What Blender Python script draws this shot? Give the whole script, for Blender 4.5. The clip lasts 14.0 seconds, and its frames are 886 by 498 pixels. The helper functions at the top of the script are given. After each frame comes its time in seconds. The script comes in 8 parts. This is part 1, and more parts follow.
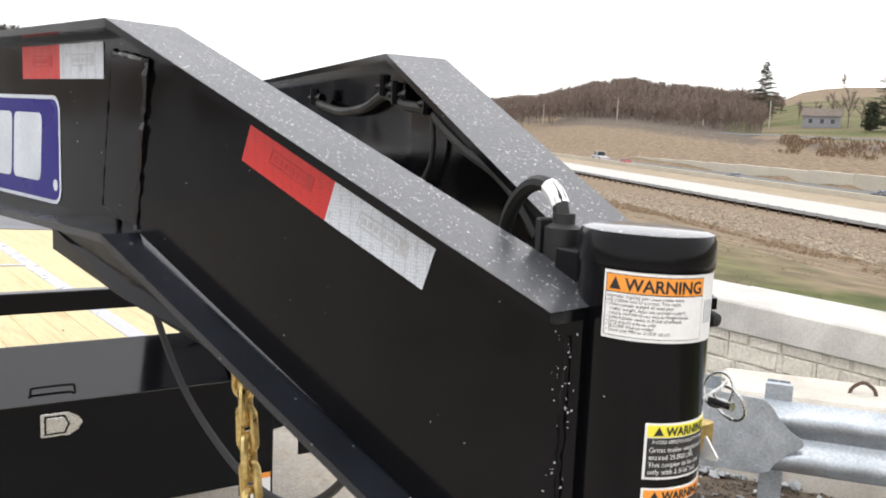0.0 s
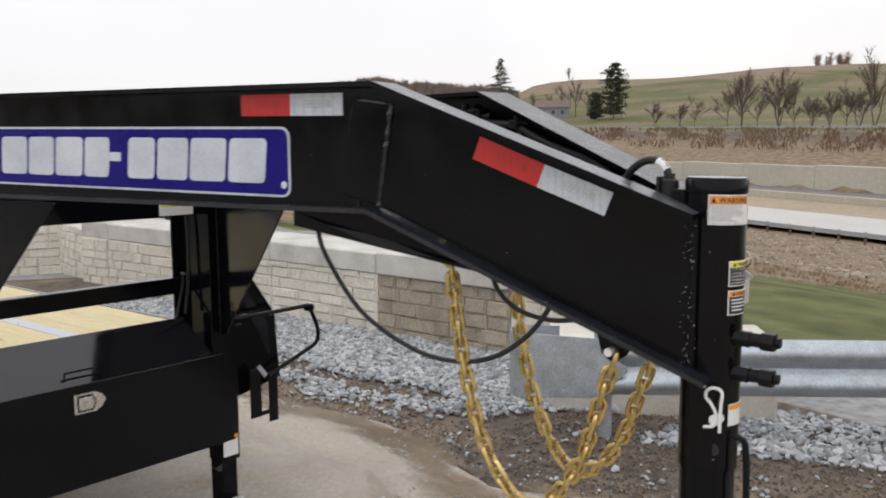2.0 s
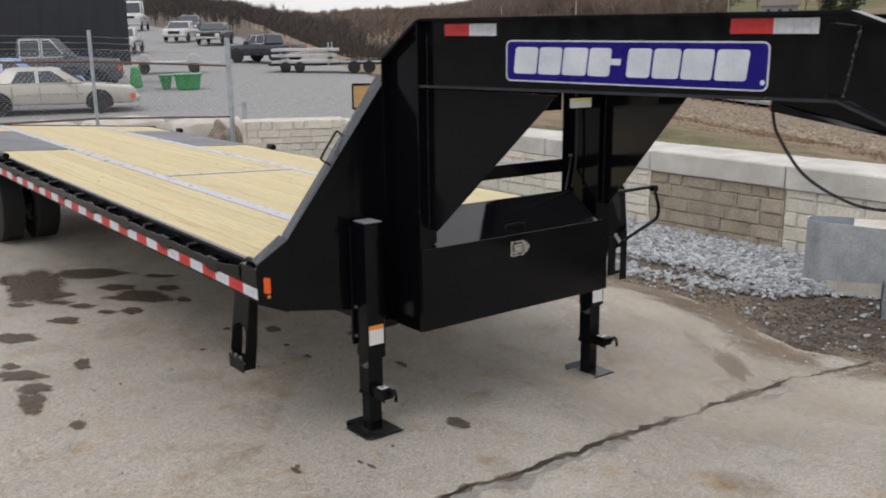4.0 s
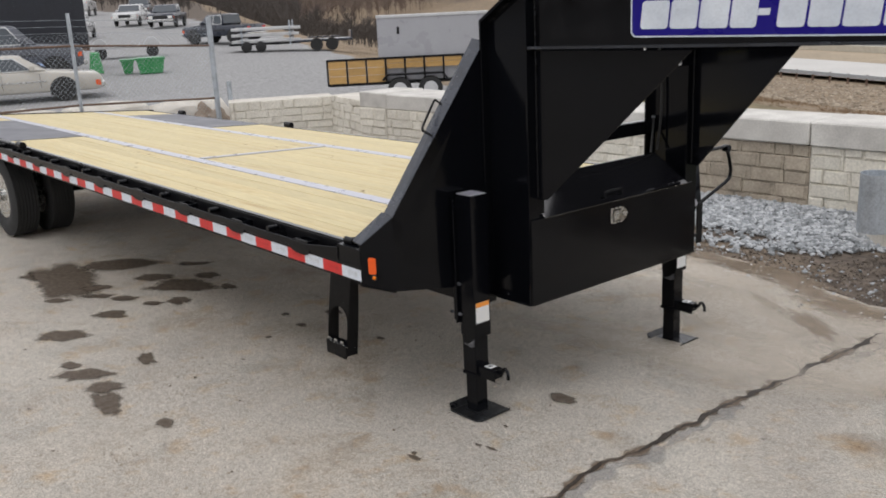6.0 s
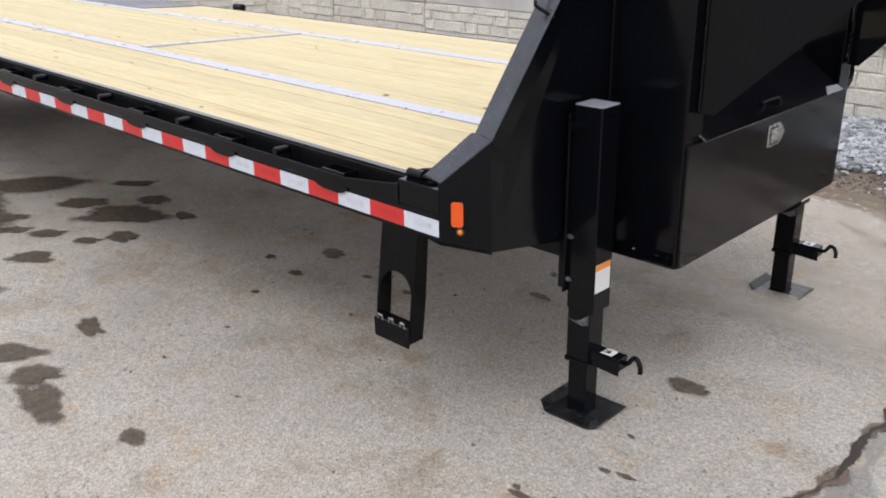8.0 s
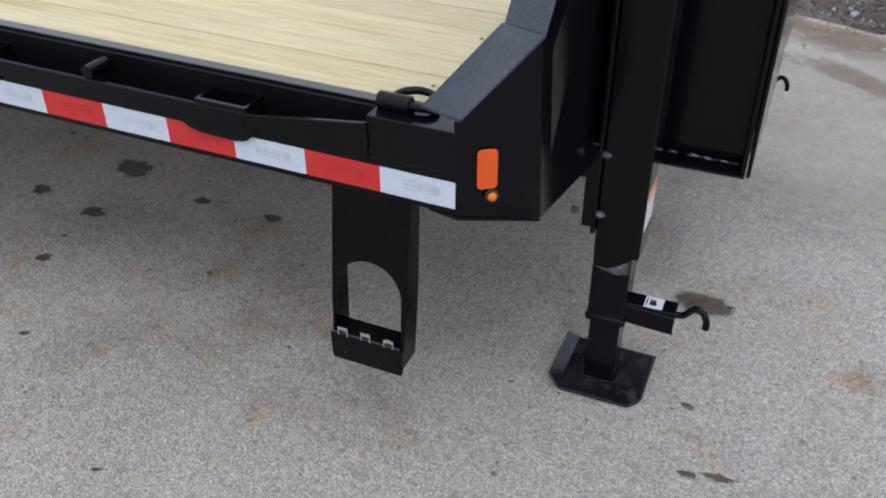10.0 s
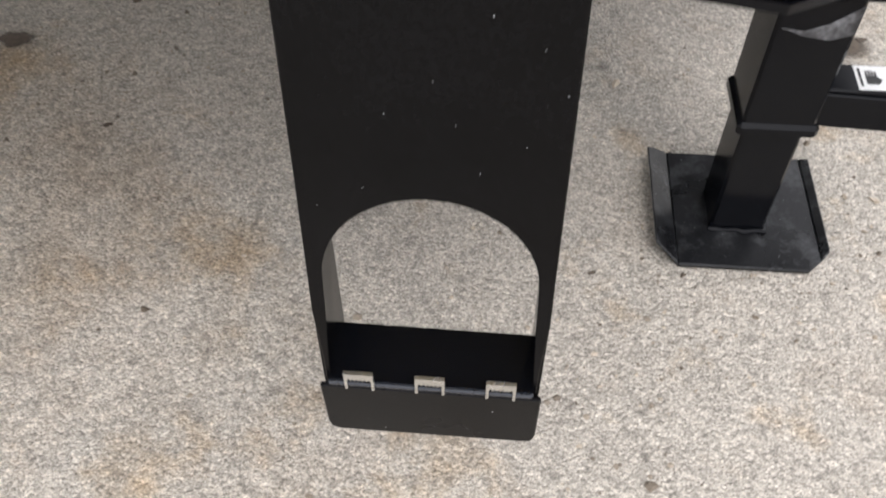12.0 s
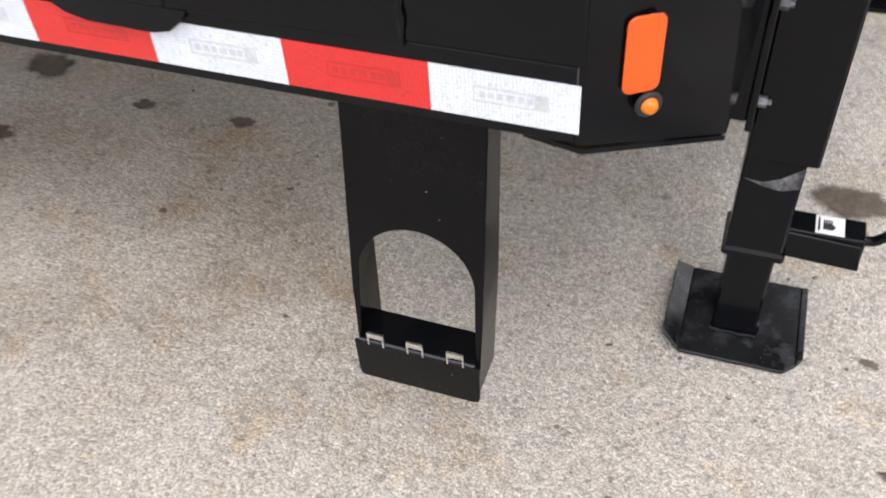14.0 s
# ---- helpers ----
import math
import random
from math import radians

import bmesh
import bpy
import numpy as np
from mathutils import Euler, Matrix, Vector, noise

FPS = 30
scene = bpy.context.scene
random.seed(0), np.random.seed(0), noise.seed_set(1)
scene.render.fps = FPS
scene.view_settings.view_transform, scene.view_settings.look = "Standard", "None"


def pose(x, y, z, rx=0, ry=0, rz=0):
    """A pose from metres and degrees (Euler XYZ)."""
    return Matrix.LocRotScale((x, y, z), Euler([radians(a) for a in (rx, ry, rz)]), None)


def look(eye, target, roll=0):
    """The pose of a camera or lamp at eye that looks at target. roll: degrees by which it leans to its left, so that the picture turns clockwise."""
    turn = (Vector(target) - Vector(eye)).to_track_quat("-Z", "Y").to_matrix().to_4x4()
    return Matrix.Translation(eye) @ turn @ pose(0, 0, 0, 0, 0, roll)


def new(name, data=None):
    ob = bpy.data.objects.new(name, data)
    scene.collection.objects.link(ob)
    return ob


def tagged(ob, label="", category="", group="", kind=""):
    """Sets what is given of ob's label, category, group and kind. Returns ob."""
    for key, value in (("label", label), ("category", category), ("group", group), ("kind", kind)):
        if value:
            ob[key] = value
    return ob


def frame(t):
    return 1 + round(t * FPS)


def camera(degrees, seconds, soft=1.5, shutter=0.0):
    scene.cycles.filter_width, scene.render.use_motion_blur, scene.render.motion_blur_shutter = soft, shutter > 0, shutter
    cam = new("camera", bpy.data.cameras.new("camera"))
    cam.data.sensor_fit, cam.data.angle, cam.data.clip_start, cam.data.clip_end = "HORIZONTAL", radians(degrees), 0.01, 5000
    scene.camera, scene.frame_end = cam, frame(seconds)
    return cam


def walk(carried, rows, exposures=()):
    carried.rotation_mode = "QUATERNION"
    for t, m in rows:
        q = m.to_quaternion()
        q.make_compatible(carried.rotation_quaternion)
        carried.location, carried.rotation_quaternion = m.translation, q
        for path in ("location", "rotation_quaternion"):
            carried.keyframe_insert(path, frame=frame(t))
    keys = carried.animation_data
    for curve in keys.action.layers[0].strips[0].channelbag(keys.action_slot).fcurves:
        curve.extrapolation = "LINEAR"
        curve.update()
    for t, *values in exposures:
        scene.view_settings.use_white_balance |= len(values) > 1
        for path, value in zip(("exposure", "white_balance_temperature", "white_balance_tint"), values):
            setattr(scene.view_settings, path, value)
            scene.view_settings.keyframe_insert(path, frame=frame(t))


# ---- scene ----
# ---- camera and its walk ----
cam = camera(52.0, 14.0, 1.8, 0.3)
PATH = [
    (0, (3.513, 0.556, 1.92), (1.922, 1.735, 1.639), 2.3),
    (0.5, (3.493, 0.443, 1.893), (2.011, 1.755, 1.602), 1.9),
    (1, (3.487, 0.116, 1.892), (2.259, 1.668, 1.602), 0.8),
    (1.5, (3.603, -0.199, 1.913), (2.35, 1.34, 1.667), -0.4),
    (2, (3.657, -0.564, 1.934), (2.433, 0.994, 1.665), -0.3),
    (2.5, (3.633, -0.939, 1.945), (2.336, 0.544, 1.605), -1.2),
    (3, (3.748, -1.268, 1.957), (2.289, 0.044, 1.572), 0.1),
    (3.5, (3.804, -1.604, 1.977), (2.304, -0.349, 1.557), 0.3),
    (4, (3.773, -1.917, 1.987), (2.261, -0.695, 1.515), -0.6),
    (4.2, (3.766, -1.996, 1.98), (2.244, -0.791, 1.497), -0.7),
    (6.3, (2.997, -2.321, 1.935), (1.574, -1.028, 1.384), -2.6),
    (6.5, (2.863, -2.283, 1.923), (1.469, -0.97, 1.345), -2.0),
    (7, (2.485, -2.22, 1.874), (1.173, -0.852, 1.235), -1.4),
    (7.5, (2.118, -2.085, 1.821), (0.836, -0.718, 1.121), -1.1),
    (7.7, (1.959, -1.988, 1.779), (0.675, -0.635, 1.058), -0.9),
    (9.8, (0.598, -1.294, 1.601), (-0.112, 0.237, 0.528), -0.4),
    (10, (0.498, -1.249, 1.601), (-0.136, 0.259, 0.451), -0.2),
    (10.5, (0.301, -1.043, 1.529), (-0.259, 0.411, 0.275), 0.7),
    (11, (0.137, -0.742, 1.431), (-0.299, 0.525, -0.053), 0.5),
    (11.5, (-0.058, -0.488, 1.209), (-0.274, 0.75, -0.347), 0.5),
    (12, (-0.134, -0.365, 0.992), (-0.241, 0.858, -0.587), -0.7),
    (12.5, (-0.144, -0.355, 0.949), (-0.219, 0.829, -0.661), -0.8),
    (13, (-0.115, -0.387, 0.981), (-0.224, 0.807, -0.62), -1.3),
    (13.5, (-0.02, -0.496, 1.086), (-0.346, 0.79, -0.411), -3.3),
    (14, (0.125, -0.671, 1.259), (-0.414, 0.656, -0.137), -4.3),
]
EXPOSURES = [(0, 0.36, 6450, 11), (0.5, 0.38, 6600, 11), (1.0, 0.36, 7000, 13), (1.5, -0.1, 6850, 12), (2.0, -0.27, 6400, 12), (2.5, -0.4, 6450, 12), (3.0, 0.2, 6400, 12), (3.5, 0.15, 6400, 12), (4.0, -0.35, 6400, 12), (6.5, -0.18, 6300, 12),
             (7.0, 0.12, 6200, 14), (7.5, 0.12, 6200, 14), (10.0, -0.16, 5600, 13), (10.5, 0.06, 5700, 10), (11.0, 0.36, 5950, 10), (11.5, 0.38, 6200, 12), (12.0, 0.62, 6350, 13), (12.5, 0.78, 6300, 14), (13.0, 0.76, 6300, 13), (13.5, 0.75, 6350, 15), (14.0, 0.73, 6300, 14)]
walk(cam, [(t, look(eye, target, roll)) for t, eye, target, roll in PATH], EXPOSURES)

# ---- sky and light: a bright, even overcast afternoon ----
world = bpy.data.worlds.new("overcast_sky")
scene.world = world
world.use_nodes = True
wn, wl = world.node_tree.nodes, world.node_tree.links
wn.clear()
sky = wn.new("ShaderNodeTexSky")
sky.sky_type, sky.sun_disc = "NISHITA", False
sky.sun_elevation, sky.sun_rotation = radians(34), radians(-15)
sky_level = wn.new("ShaderNodeMix")
sky_level.data_type, sky_level.blend_type = "RGBA", "MULTIPLY"
sky_level.inputs[0].default_value = 1.0
sky_level.inputs[7].default_value = (0.09, 0.09, 0.09, 1)
cloud_pos = wn.new("ShaderNodeTexCoord")
cloud_noise = wn.new("ShaderNodeTexNoise")
cloud_noise.inputs["Scale"].default_value, cloud_noise.inputs["Detail"].default_value = 2.2, 5
cloud_ramp = wn.new("ShaderNodeValToRGB")
cloud_ramp.color_ramp.elements[0].color = (0.84, 0.835, 0.84, 1)
cloud_ramp.color_ramp.elements[1].color = (1.1, 1.09, 1.085, 1)
cloud_cover = wn.new("ShaderNodeMix")
cloud_cover.data_type = "RGBA"
cloud_cover.inputs[0].default_value = 0.9
# an overcast sky is brighter overhead than at the horizon
split = wn.new("ShaderNodeSeparateXYZ")
overhead = wn.new("ShaderNodeMapRange")
overhead.inputs["From Min"].default_value, overhead.inputs["From Max"].default_value = 0.05, 0.95
overhead.inputs["To Min"].default_value, overhead.inputs["To Max"].default_value = 1.2, 1.75
lift = wn.new("ShaderNodeMix")
lift.data_type, lift.blend_type = "RGBA", "MULTIPLY"
lift.inputs[0].default_value = 1.0
background = wn.new("ShaderNodeBackground")
background.inputs["Strength"].default_value = 1.0
sky_out = wn.new("ShaderNodeOutputWorld")
wl.new(sky.outputs[0], sky_level.inputs[6])
wl.new(cloud_pos.outputs["Generated"], cloud_noise.inputs["Vector"])
wl.new(cloud_noise.outputs["Fac"], cloud_ramp.inputs[0])
wl.new(sky_level.outputs[2], cloud_cover.inputs[6])
wl.new(cloud_ramp.outputs[0], cloud_cover.inputs[7])
wl.new(cloud_pos.outputs["Generated"], split.inputs[0])
wl.new(split.outputs["Z"], overhead.inputs["Value"])
wl.new(cloud_cover.outputs[2], lift.inputs[6])
wl.new(overhead.outputs[0], lift.inputs[7])
wl.new(lift.outputs[2], background.inputs["Color"])
wl.new(background.outputs[0], sky_out.inputs[0])

sun_data = bpy.data.lights.new("sun", "SUN")
sun_data.energy, sun_data.angle, sun_data.color = 0.7, radians(18), (1.0, 0.97, 0.93)
sun_lamp = new("sun", sun_data)
sun_lamp.matrix_world = look((0, 0, 30), (-6, 16, 0))


# ---- materials ----
def surf(name, base, rough=0.6, metal=0.0, var=0.15, scale=6.0, fine=60.0, bump=0.1, dist=0.002, second=None, patch=None, coat=0.0, stretch=None, piece=0.0):
    """A principled surface with colour variation at two scales, a second colour in patches, and fine relief."""
    m = bpy.data.materials.new(name)
    m.use_nodes = True
    n, l = m.node_tree.nodes, m.node_tree.links
    b = n["Principled BSDF"]
    b.inputs["Metallic"].default_value = metal
    b.inputs["Coat Weight"].default_value = coat
    b.inputs["Coat Roughness"].default_value = 0.08
    pos = n.new("ShaderNodeNewGeometry") if stretch is None else n.new("ShaderNodeTexCoord")
    src = pos.outputs["Position"] if stretch is None else pos.outputs["Object"]
    if stretch is not None:
        mp = n.new("ShaderNodeMapping")
        mp.inputs["Scale"].default_value = stretch
        l.new(src, mp.inputs["Vector"])
        src = mp.outputs[0]
    big, small = n.new("ShaderNodeTexNoise"), n.new("ShaderNodeTexNoise")
    for node, s, d in ((big, scale, 5), (small, fine, 3)):
        node.inputs["Scale"].default_value, node.inputs["Detail"].default_value = s, d
        l.new(src, node.inputs["Vector"])
    r = n.new("ShaderNodeValToRGB")
    second = second or [c * (1 - 1.6 * var) for c in base]
    r.color_ramp.elements[0].color, r.color_ramp.elements[1].color = (*second, 1), (*base, 1)
    r.color_ramp.elements[0].position, r.color_ramp.elements[1].position = patch or (0.3, 0.7)
    l.new(big.outputs["Fac"], r.inputs[0])
    fr = n.new("ShaderNodeMapRange")
    fr.inputs["From Min"].default_value, fr.inputs["From Max"].default_value = 0.3, 0.7
    fr.inputs["To Min"].default_value, fr.inputs["To Max"].default_value = 1 - var, 1 + var
    l.new(small.outputs["Fac"], fr.inputs["Value"])
    mix = n.new("ShaderNodeMix")
    mix.data_type, mix.blend_type = "RGBA", "MULTIPLY"
    mix.inputs[0].default_value = 1.0
    l.new(r.outputs[0], mix.inputs[6])
    l.new(fr.outputs[0], mix.inputs[7])
    col = mix.outputs[2]
    if piece:
        info, pr, pm = n.new("ShaderNodeObjectInfo"), n.new("ShaderNodeMapRange"), n.new("ShaderNodeMix")
        pr.inputs["To Min"].default_value, pr.inputs["To Max"].default_value = 1 - piece, 1 + piece
        l.new(info.outputs["Random"], pr.inputs["Value"])
        pm.data_type, pm.blend_type = "RGBA", "MULTIPLY"
        pm.inputs[0].default_value = 1.0
        l.new(col, pm.inputs[6])
        l.new(pr.outputs[0], pm.inputs[7])
        col = pm.outputs[2]
    l.new(col, b.inputs["Base Color"])
    rr = n.new("ShaderNodeMapRange")
    rr.inputs["From Min"].default_value, rr.inputs["From Max"].default_value = 0.3, 0.7
    rr.inputs["To Min"].default_value, rr.inputs["To Max"].default_value = max(rough - 0.08, 0.02), min(rough + 0.08, 1)
    l.new(big.outputs["Fac"], rr.inputs["Value"])
    l.new(rr.outputs[0], b.inputs["Roughness"])
    if bump:
        bp = n.new("ShaderNodeBump")
        bp.inputs["Strength"].default_value, bp.inputs["Distance"].default_value = bump, dist
        l.new(small.outputs["Fac"], bp.inputs["Height"])
        l.new(bp.outputs[0], b.inputs["Normal"])
    return m


BLACK = surf("black_gloss_paint", (0.0034, 0.0038, 0.0052), 0.13, var=0.1, scale=3, fine=180, bump=0.02, dist=0.001)
BLACK.node_tree.nodes["Principled BSDF"].inputs["Specular IOR Level"].default_value = 0.17
LID_GLOSS = surf("wet_black_gloss_paint", (0.006, 0.006, 0.0075), 0.05, var=0.1, scale=3, fine=180, bump=0.0)
LID_GLOSS.node_tree.nodes["Principled BSDF"].inputs["Specular IOR Level"].default_value = 0.62
BLACK_FLAT = surf("black_satin_paint", (0.006, 0.006, 0.007), 0.33, var=0.15, scale=5, fine=120, bump=0.06, dist=0.001)
BLACK_FLAT.node_tree.nodes["Principled BSDF"].inputs["Specular IOR Level"].default_value = 0.18
RUBBER = surf("black_rubber", (0.014, 0.014, 0.014), 0.6, var=0.2, scale=20, fine=150, bump=0.1, dist=0.001)
TYRE = surf("tyre_rubber", (0.022, 0.022, 0.022), 0.8, var=0.25, scale=9, fine=90, bump=0.2, dist=0.003)
STEEL = surf("galvanised_steel", (0.47, 0.51, 0.55), 0.42, metal=0.55, var=0.16, scale=9, fine=70, bump=0.05, dist=0.001)
CHROME = surf("bright_steel", (0.62, 0.62, 0.6), 0.25, metal=0.95, var=0.06, scale=30, fine=120, bump=0.02)
GOLD = surf("zinc_chromate_chain", (0.7, 0.53, 0.23), 0.32, metal=0.9, var=0.15, scale=40, fine=160, bump=0.05, second=(0.46, 0.33, 0.12))
RED_TAPE = surf("red_reflective_tape", (0.6, 0.025, 0.022), 0.4, var=0.06, scale=30, fine=500, bump=0.1, dist=0.0006)
WHITE_TAPE = surf("white_reflective_tape", (0.66, 0.70, 0.76), 0.35, var=0.07, scale=30, fine=500, bump=0.1, dist=0.0006)


def honeycomb(m, scale, depth):
    """The fine cells of reflective sheeting."""
    n, l = m.node_tree.nodes, m.node_tree.links
    b = n["Principled BSDF"]
    old = b.inputs["Base Color"].links[0].from_socket
    geo, vor, r_, mx = n.new("ShaderNodeNewGeometry"), n.new("ShaderNodeTexVoronoi"), n.new("ShaderNodeMapRange"), n.new("ShaderNodeMix")
    vor.feature = "DISTANCE_TO_EDGE"
    vor.inputs["Scale"].default_value, vor.inputs["Randomness"].default_value = scale, 0.25
    l.new(geo.outputs["Position"], vor.inputs["Vector"])
    r_.inputs["From Max"].default_value, r_.inputs["To Min"].default_value, r_.inputs["To Max"].default_value = 0.14, 1 - depth, 1.04
    l.new(vor.outputs["Distance"], r_.inputs["Value"])
    mx.data_type, mx.blend_type = "RGBA", "MULTIPLY"
    mx.inputs[0].default_value = 1.0
    l.new(old, mx.inputs[6])
    l.new(r_.outputs[0], mx.inputs[7])
    l.new(mx.outputs[2], b.inputs["Base Color"])


honeycomb(RED_TAPE, 260, 0.22)
honeycomb(WHITE_TAPE, 260, 0.3)
TAPE_MARK = surf("tape_print_grey", (0.53, 0.55, 0.57), 0.45, var=0.1, scale=60, fine=300, bump=0)
RED_MARK = surf("tape_print_dark_red", (0.48, 0.022, 0.02), 0.45, var=0.1, scale=60, fine=300, bump=0)
WHITE_LABEL = surf("white_label_vinyl", (0.78, 0.78, 0.77), 0.4, var=0.03, scale=20, fine=200, bump=0)
ORANGE_LABEL = surf("orange_label_print", (0.85, 0.31, 0.04), 0.4, var=0.03, scale=20, fine=200, bump=0)
YELLOW_LABEL = surf("yellow_label_print", (0.82, 0.74, 0.05), 0.4, var=0.03, scale=20, fine=200, bump=0)
INK = surf("black_print", (0.015, 0.015, 0.015), 0.5, var=0.05, scale=20, fine=200, bump=0)
BLUE_DECAL = surf("deep_blue_decal", (0.008, 0.003, 0.17), 0.3, var=0.05, scale=8, fine=200, bump=0)
BLUE_DECAL.node_tree.nodes["Principled BSDF"].inputs["Specular IOR Level"].default_value = 0.2
SILVER_DECAL = surf("silver_decal", (0.66, 0.7, 0.75), 0.35, metal=0.2, var=0.06, scale=9, fine=120, bump=0, second=(0.5, 0.54, 0.6))
AMBER = surf("amber_plastic", (0.75, 0.095, 0.006), 0.35, var=0.04, scale=30, fine=300, bump=0.05)
PINE = surf("fresh_pine_board", (0.585, 0.5, 0.285), 0.6, var=0.1, scale=4, fine=14, bump=0.12, dist=0.002, second=(0.525, 0.435, 0.235), stretch=(0.8, 9, 9), piece=0.06)
def grain_streaks(m):
    """Long growth-ring streaks and grey-brown mineral smudges along the boards."""
    n, l = m.node_tree.nodes, m.node_tree.links
    b = n["Principled BSDF"]
    old = b.inputs["Base Color"].links[0].from_socket
    tc, info, off = n.new("ShaderNodeTexCoord"), n.new("ShaderNodeObjectInfo"), n.new("ShaderNodeVectorMath")
    off.operation = "MULTIPLY_ADD"
    off.inputs[1].default_value = (7.0, 3.0, 0.0)
    l.new(info.outputs["Random"], off.inputs[0])
    l.new(tc.outputs["Object"], off.inputs[2])
    col = old
    for scale, lo, hi, amount, tone in (((0.7, 34, 34), 0.5, 0.72, 0.55, (0.8, 0.66, 0.44)), ((1.6, 9, 9), 0.58, 0.75, 0.6, (0.72, 0.6, 0.46)), ((5, 16, 16), 0.66, 0.76, 0.55, (0.5, 0.42, 0.34))):
        mp, nz, r_, mx = n.new("ShaderNodeMapping"), n.new("ShaderNodeTexNoise"), n.new("ShaderNodeMapRange"), n.new("ShaderNodeMix")
        mp.inputs["Scale"].default_value = scale
        l.new(off.outputs[0], mp.inputs["Vector"])
        l.new(mp.outputs[0], nz.inputs["Vector"])
        nz.inputs["Scale"].default_value, nz.inputs["Detail"].default_value = 1.0, 6
        nz.inputs["Distortion"].default_value = 0.6
        r_.inputs["From Min"].default_value, r_.inputs["From Max"].default_value, r_.inputs["To Max"].default_value = lo, hi, amount
        l.new(nz.outputs["Fac"], r_.inputs["Value"])
        mx.data_type, mx.blend_type = "RGBA", "MULTIPLY"
        mx.inputs[7].default_value = (*tone, 1)
        l.new(r_.outputs[0], mx.inputs[0])
        l.new(col, mx.inputs[6])
        col = mx.outputs[2]
    l.new(col, b.inputs["Base Color"])


grain_streaks(PINE)
KNOT = surf("pine_knot", (0.26, 0.16, 0.07), 0.6, var=0.2, scale=60, fine=160, bump=0)
STRIP = surf("bare_grey_steel_strip", (0.5, 0.5, 0.56), 0.32, metal=0.35, var=0.08, scale=8, fine=90, bump=0.04)
SCUFF = surf("scuffed_bare_metal", (0.2, 0.205, 0.22), 0.45, metal=0.3, var=0.5, scale=45, fine=160, bump=0.1, second=(0.03, 0.03, 0.033))
# opaque pale beads: the drops' bright glint is put into the colour
DROP = surf("water_drop_with_painted_glint", (0.55, 0.56, 0.58), 0.06, var=0.02, scale=50, fine=200, bump=0)
MARKER = surf("amber_marker_lens", (0.8, 0.2, 0.008), 0.15, var=0.15, scale=200, fine=400, bump=0.3, dist=0.002)
PLATE = surf("dark_grey_deck_plate", (0.12, 0.12, 0.135), 0.45, metal=0.2, var=0.1, scale=4, fine=60, bump=0.06)


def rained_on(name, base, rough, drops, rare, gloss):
    """Black paint with a rain film: small clear beads, highlights painted as pale specks."""
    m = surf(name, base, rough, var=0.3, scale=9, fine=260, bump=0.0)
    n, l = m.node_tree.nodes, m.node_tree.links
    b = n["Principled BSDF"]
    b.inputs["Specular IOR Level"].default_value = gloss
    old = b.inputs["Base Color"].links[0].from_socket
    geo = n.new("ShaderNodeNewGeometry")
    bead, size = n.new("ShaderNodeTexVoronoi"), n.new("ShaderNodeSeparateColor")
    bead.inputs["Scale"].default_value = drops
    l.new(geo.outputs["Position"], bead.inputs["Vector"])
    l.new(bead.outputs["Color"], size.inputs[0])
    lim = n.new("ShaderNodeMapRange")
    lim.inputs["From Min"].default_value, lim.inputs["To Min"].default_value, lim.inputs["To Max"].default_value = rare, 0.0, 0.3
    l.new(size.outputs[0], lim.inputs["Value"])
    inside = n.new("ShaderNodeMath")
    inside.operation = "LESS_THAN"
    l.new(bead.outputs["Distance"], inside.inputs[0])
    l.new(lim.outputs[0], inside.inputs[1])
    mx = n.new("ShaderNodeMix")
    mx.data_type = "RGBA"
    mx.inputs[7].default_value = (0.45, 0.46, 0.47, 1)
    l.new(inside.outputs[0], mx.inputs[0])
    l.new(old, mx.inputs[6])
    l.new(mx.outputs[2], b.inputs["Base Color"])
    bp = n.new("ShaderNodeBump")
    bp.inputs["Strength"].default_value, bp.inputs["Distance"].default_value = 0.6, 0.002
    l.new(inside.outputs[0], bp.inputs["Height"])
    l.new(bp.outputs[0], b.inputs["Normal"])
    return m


# base lifted above black: the sky's sheen on the top flanges, painted in
SHEEN_BLACK = rained_on("rain_beaded_black_paint_with_sky_sheen", (0.06, 0.063, 0.07), 0.3, 210, 0.4, 0.7)


def rain_glints(m, scale, lo, hi, tone):
    """Larger streaky water beads over the fine ones, sky glints painted into the colour."""
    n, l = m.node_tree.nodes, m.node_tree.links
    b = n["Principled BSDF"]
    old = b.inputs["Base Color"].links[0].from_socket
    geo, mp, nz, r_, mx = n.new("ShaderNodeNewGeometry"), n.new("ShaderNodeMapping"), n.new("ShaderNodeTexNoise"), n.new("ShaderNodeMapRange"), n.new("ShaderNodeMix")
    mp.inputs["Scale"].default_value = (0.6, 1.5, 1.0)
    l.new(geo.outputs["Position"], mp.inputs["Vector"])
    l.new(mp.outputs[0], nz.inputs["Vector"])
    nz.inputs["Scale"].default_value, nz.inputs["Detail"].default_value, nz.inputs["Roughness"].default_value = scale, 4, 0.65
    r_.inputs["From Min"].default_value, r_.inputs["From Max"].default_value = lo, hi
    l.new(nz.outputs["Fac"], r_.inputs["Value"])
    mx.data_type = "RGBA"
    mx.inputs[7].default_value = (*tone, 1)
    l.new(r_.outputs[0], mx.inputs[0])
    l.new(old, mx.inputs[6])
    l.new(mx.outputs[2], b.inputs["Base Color"])


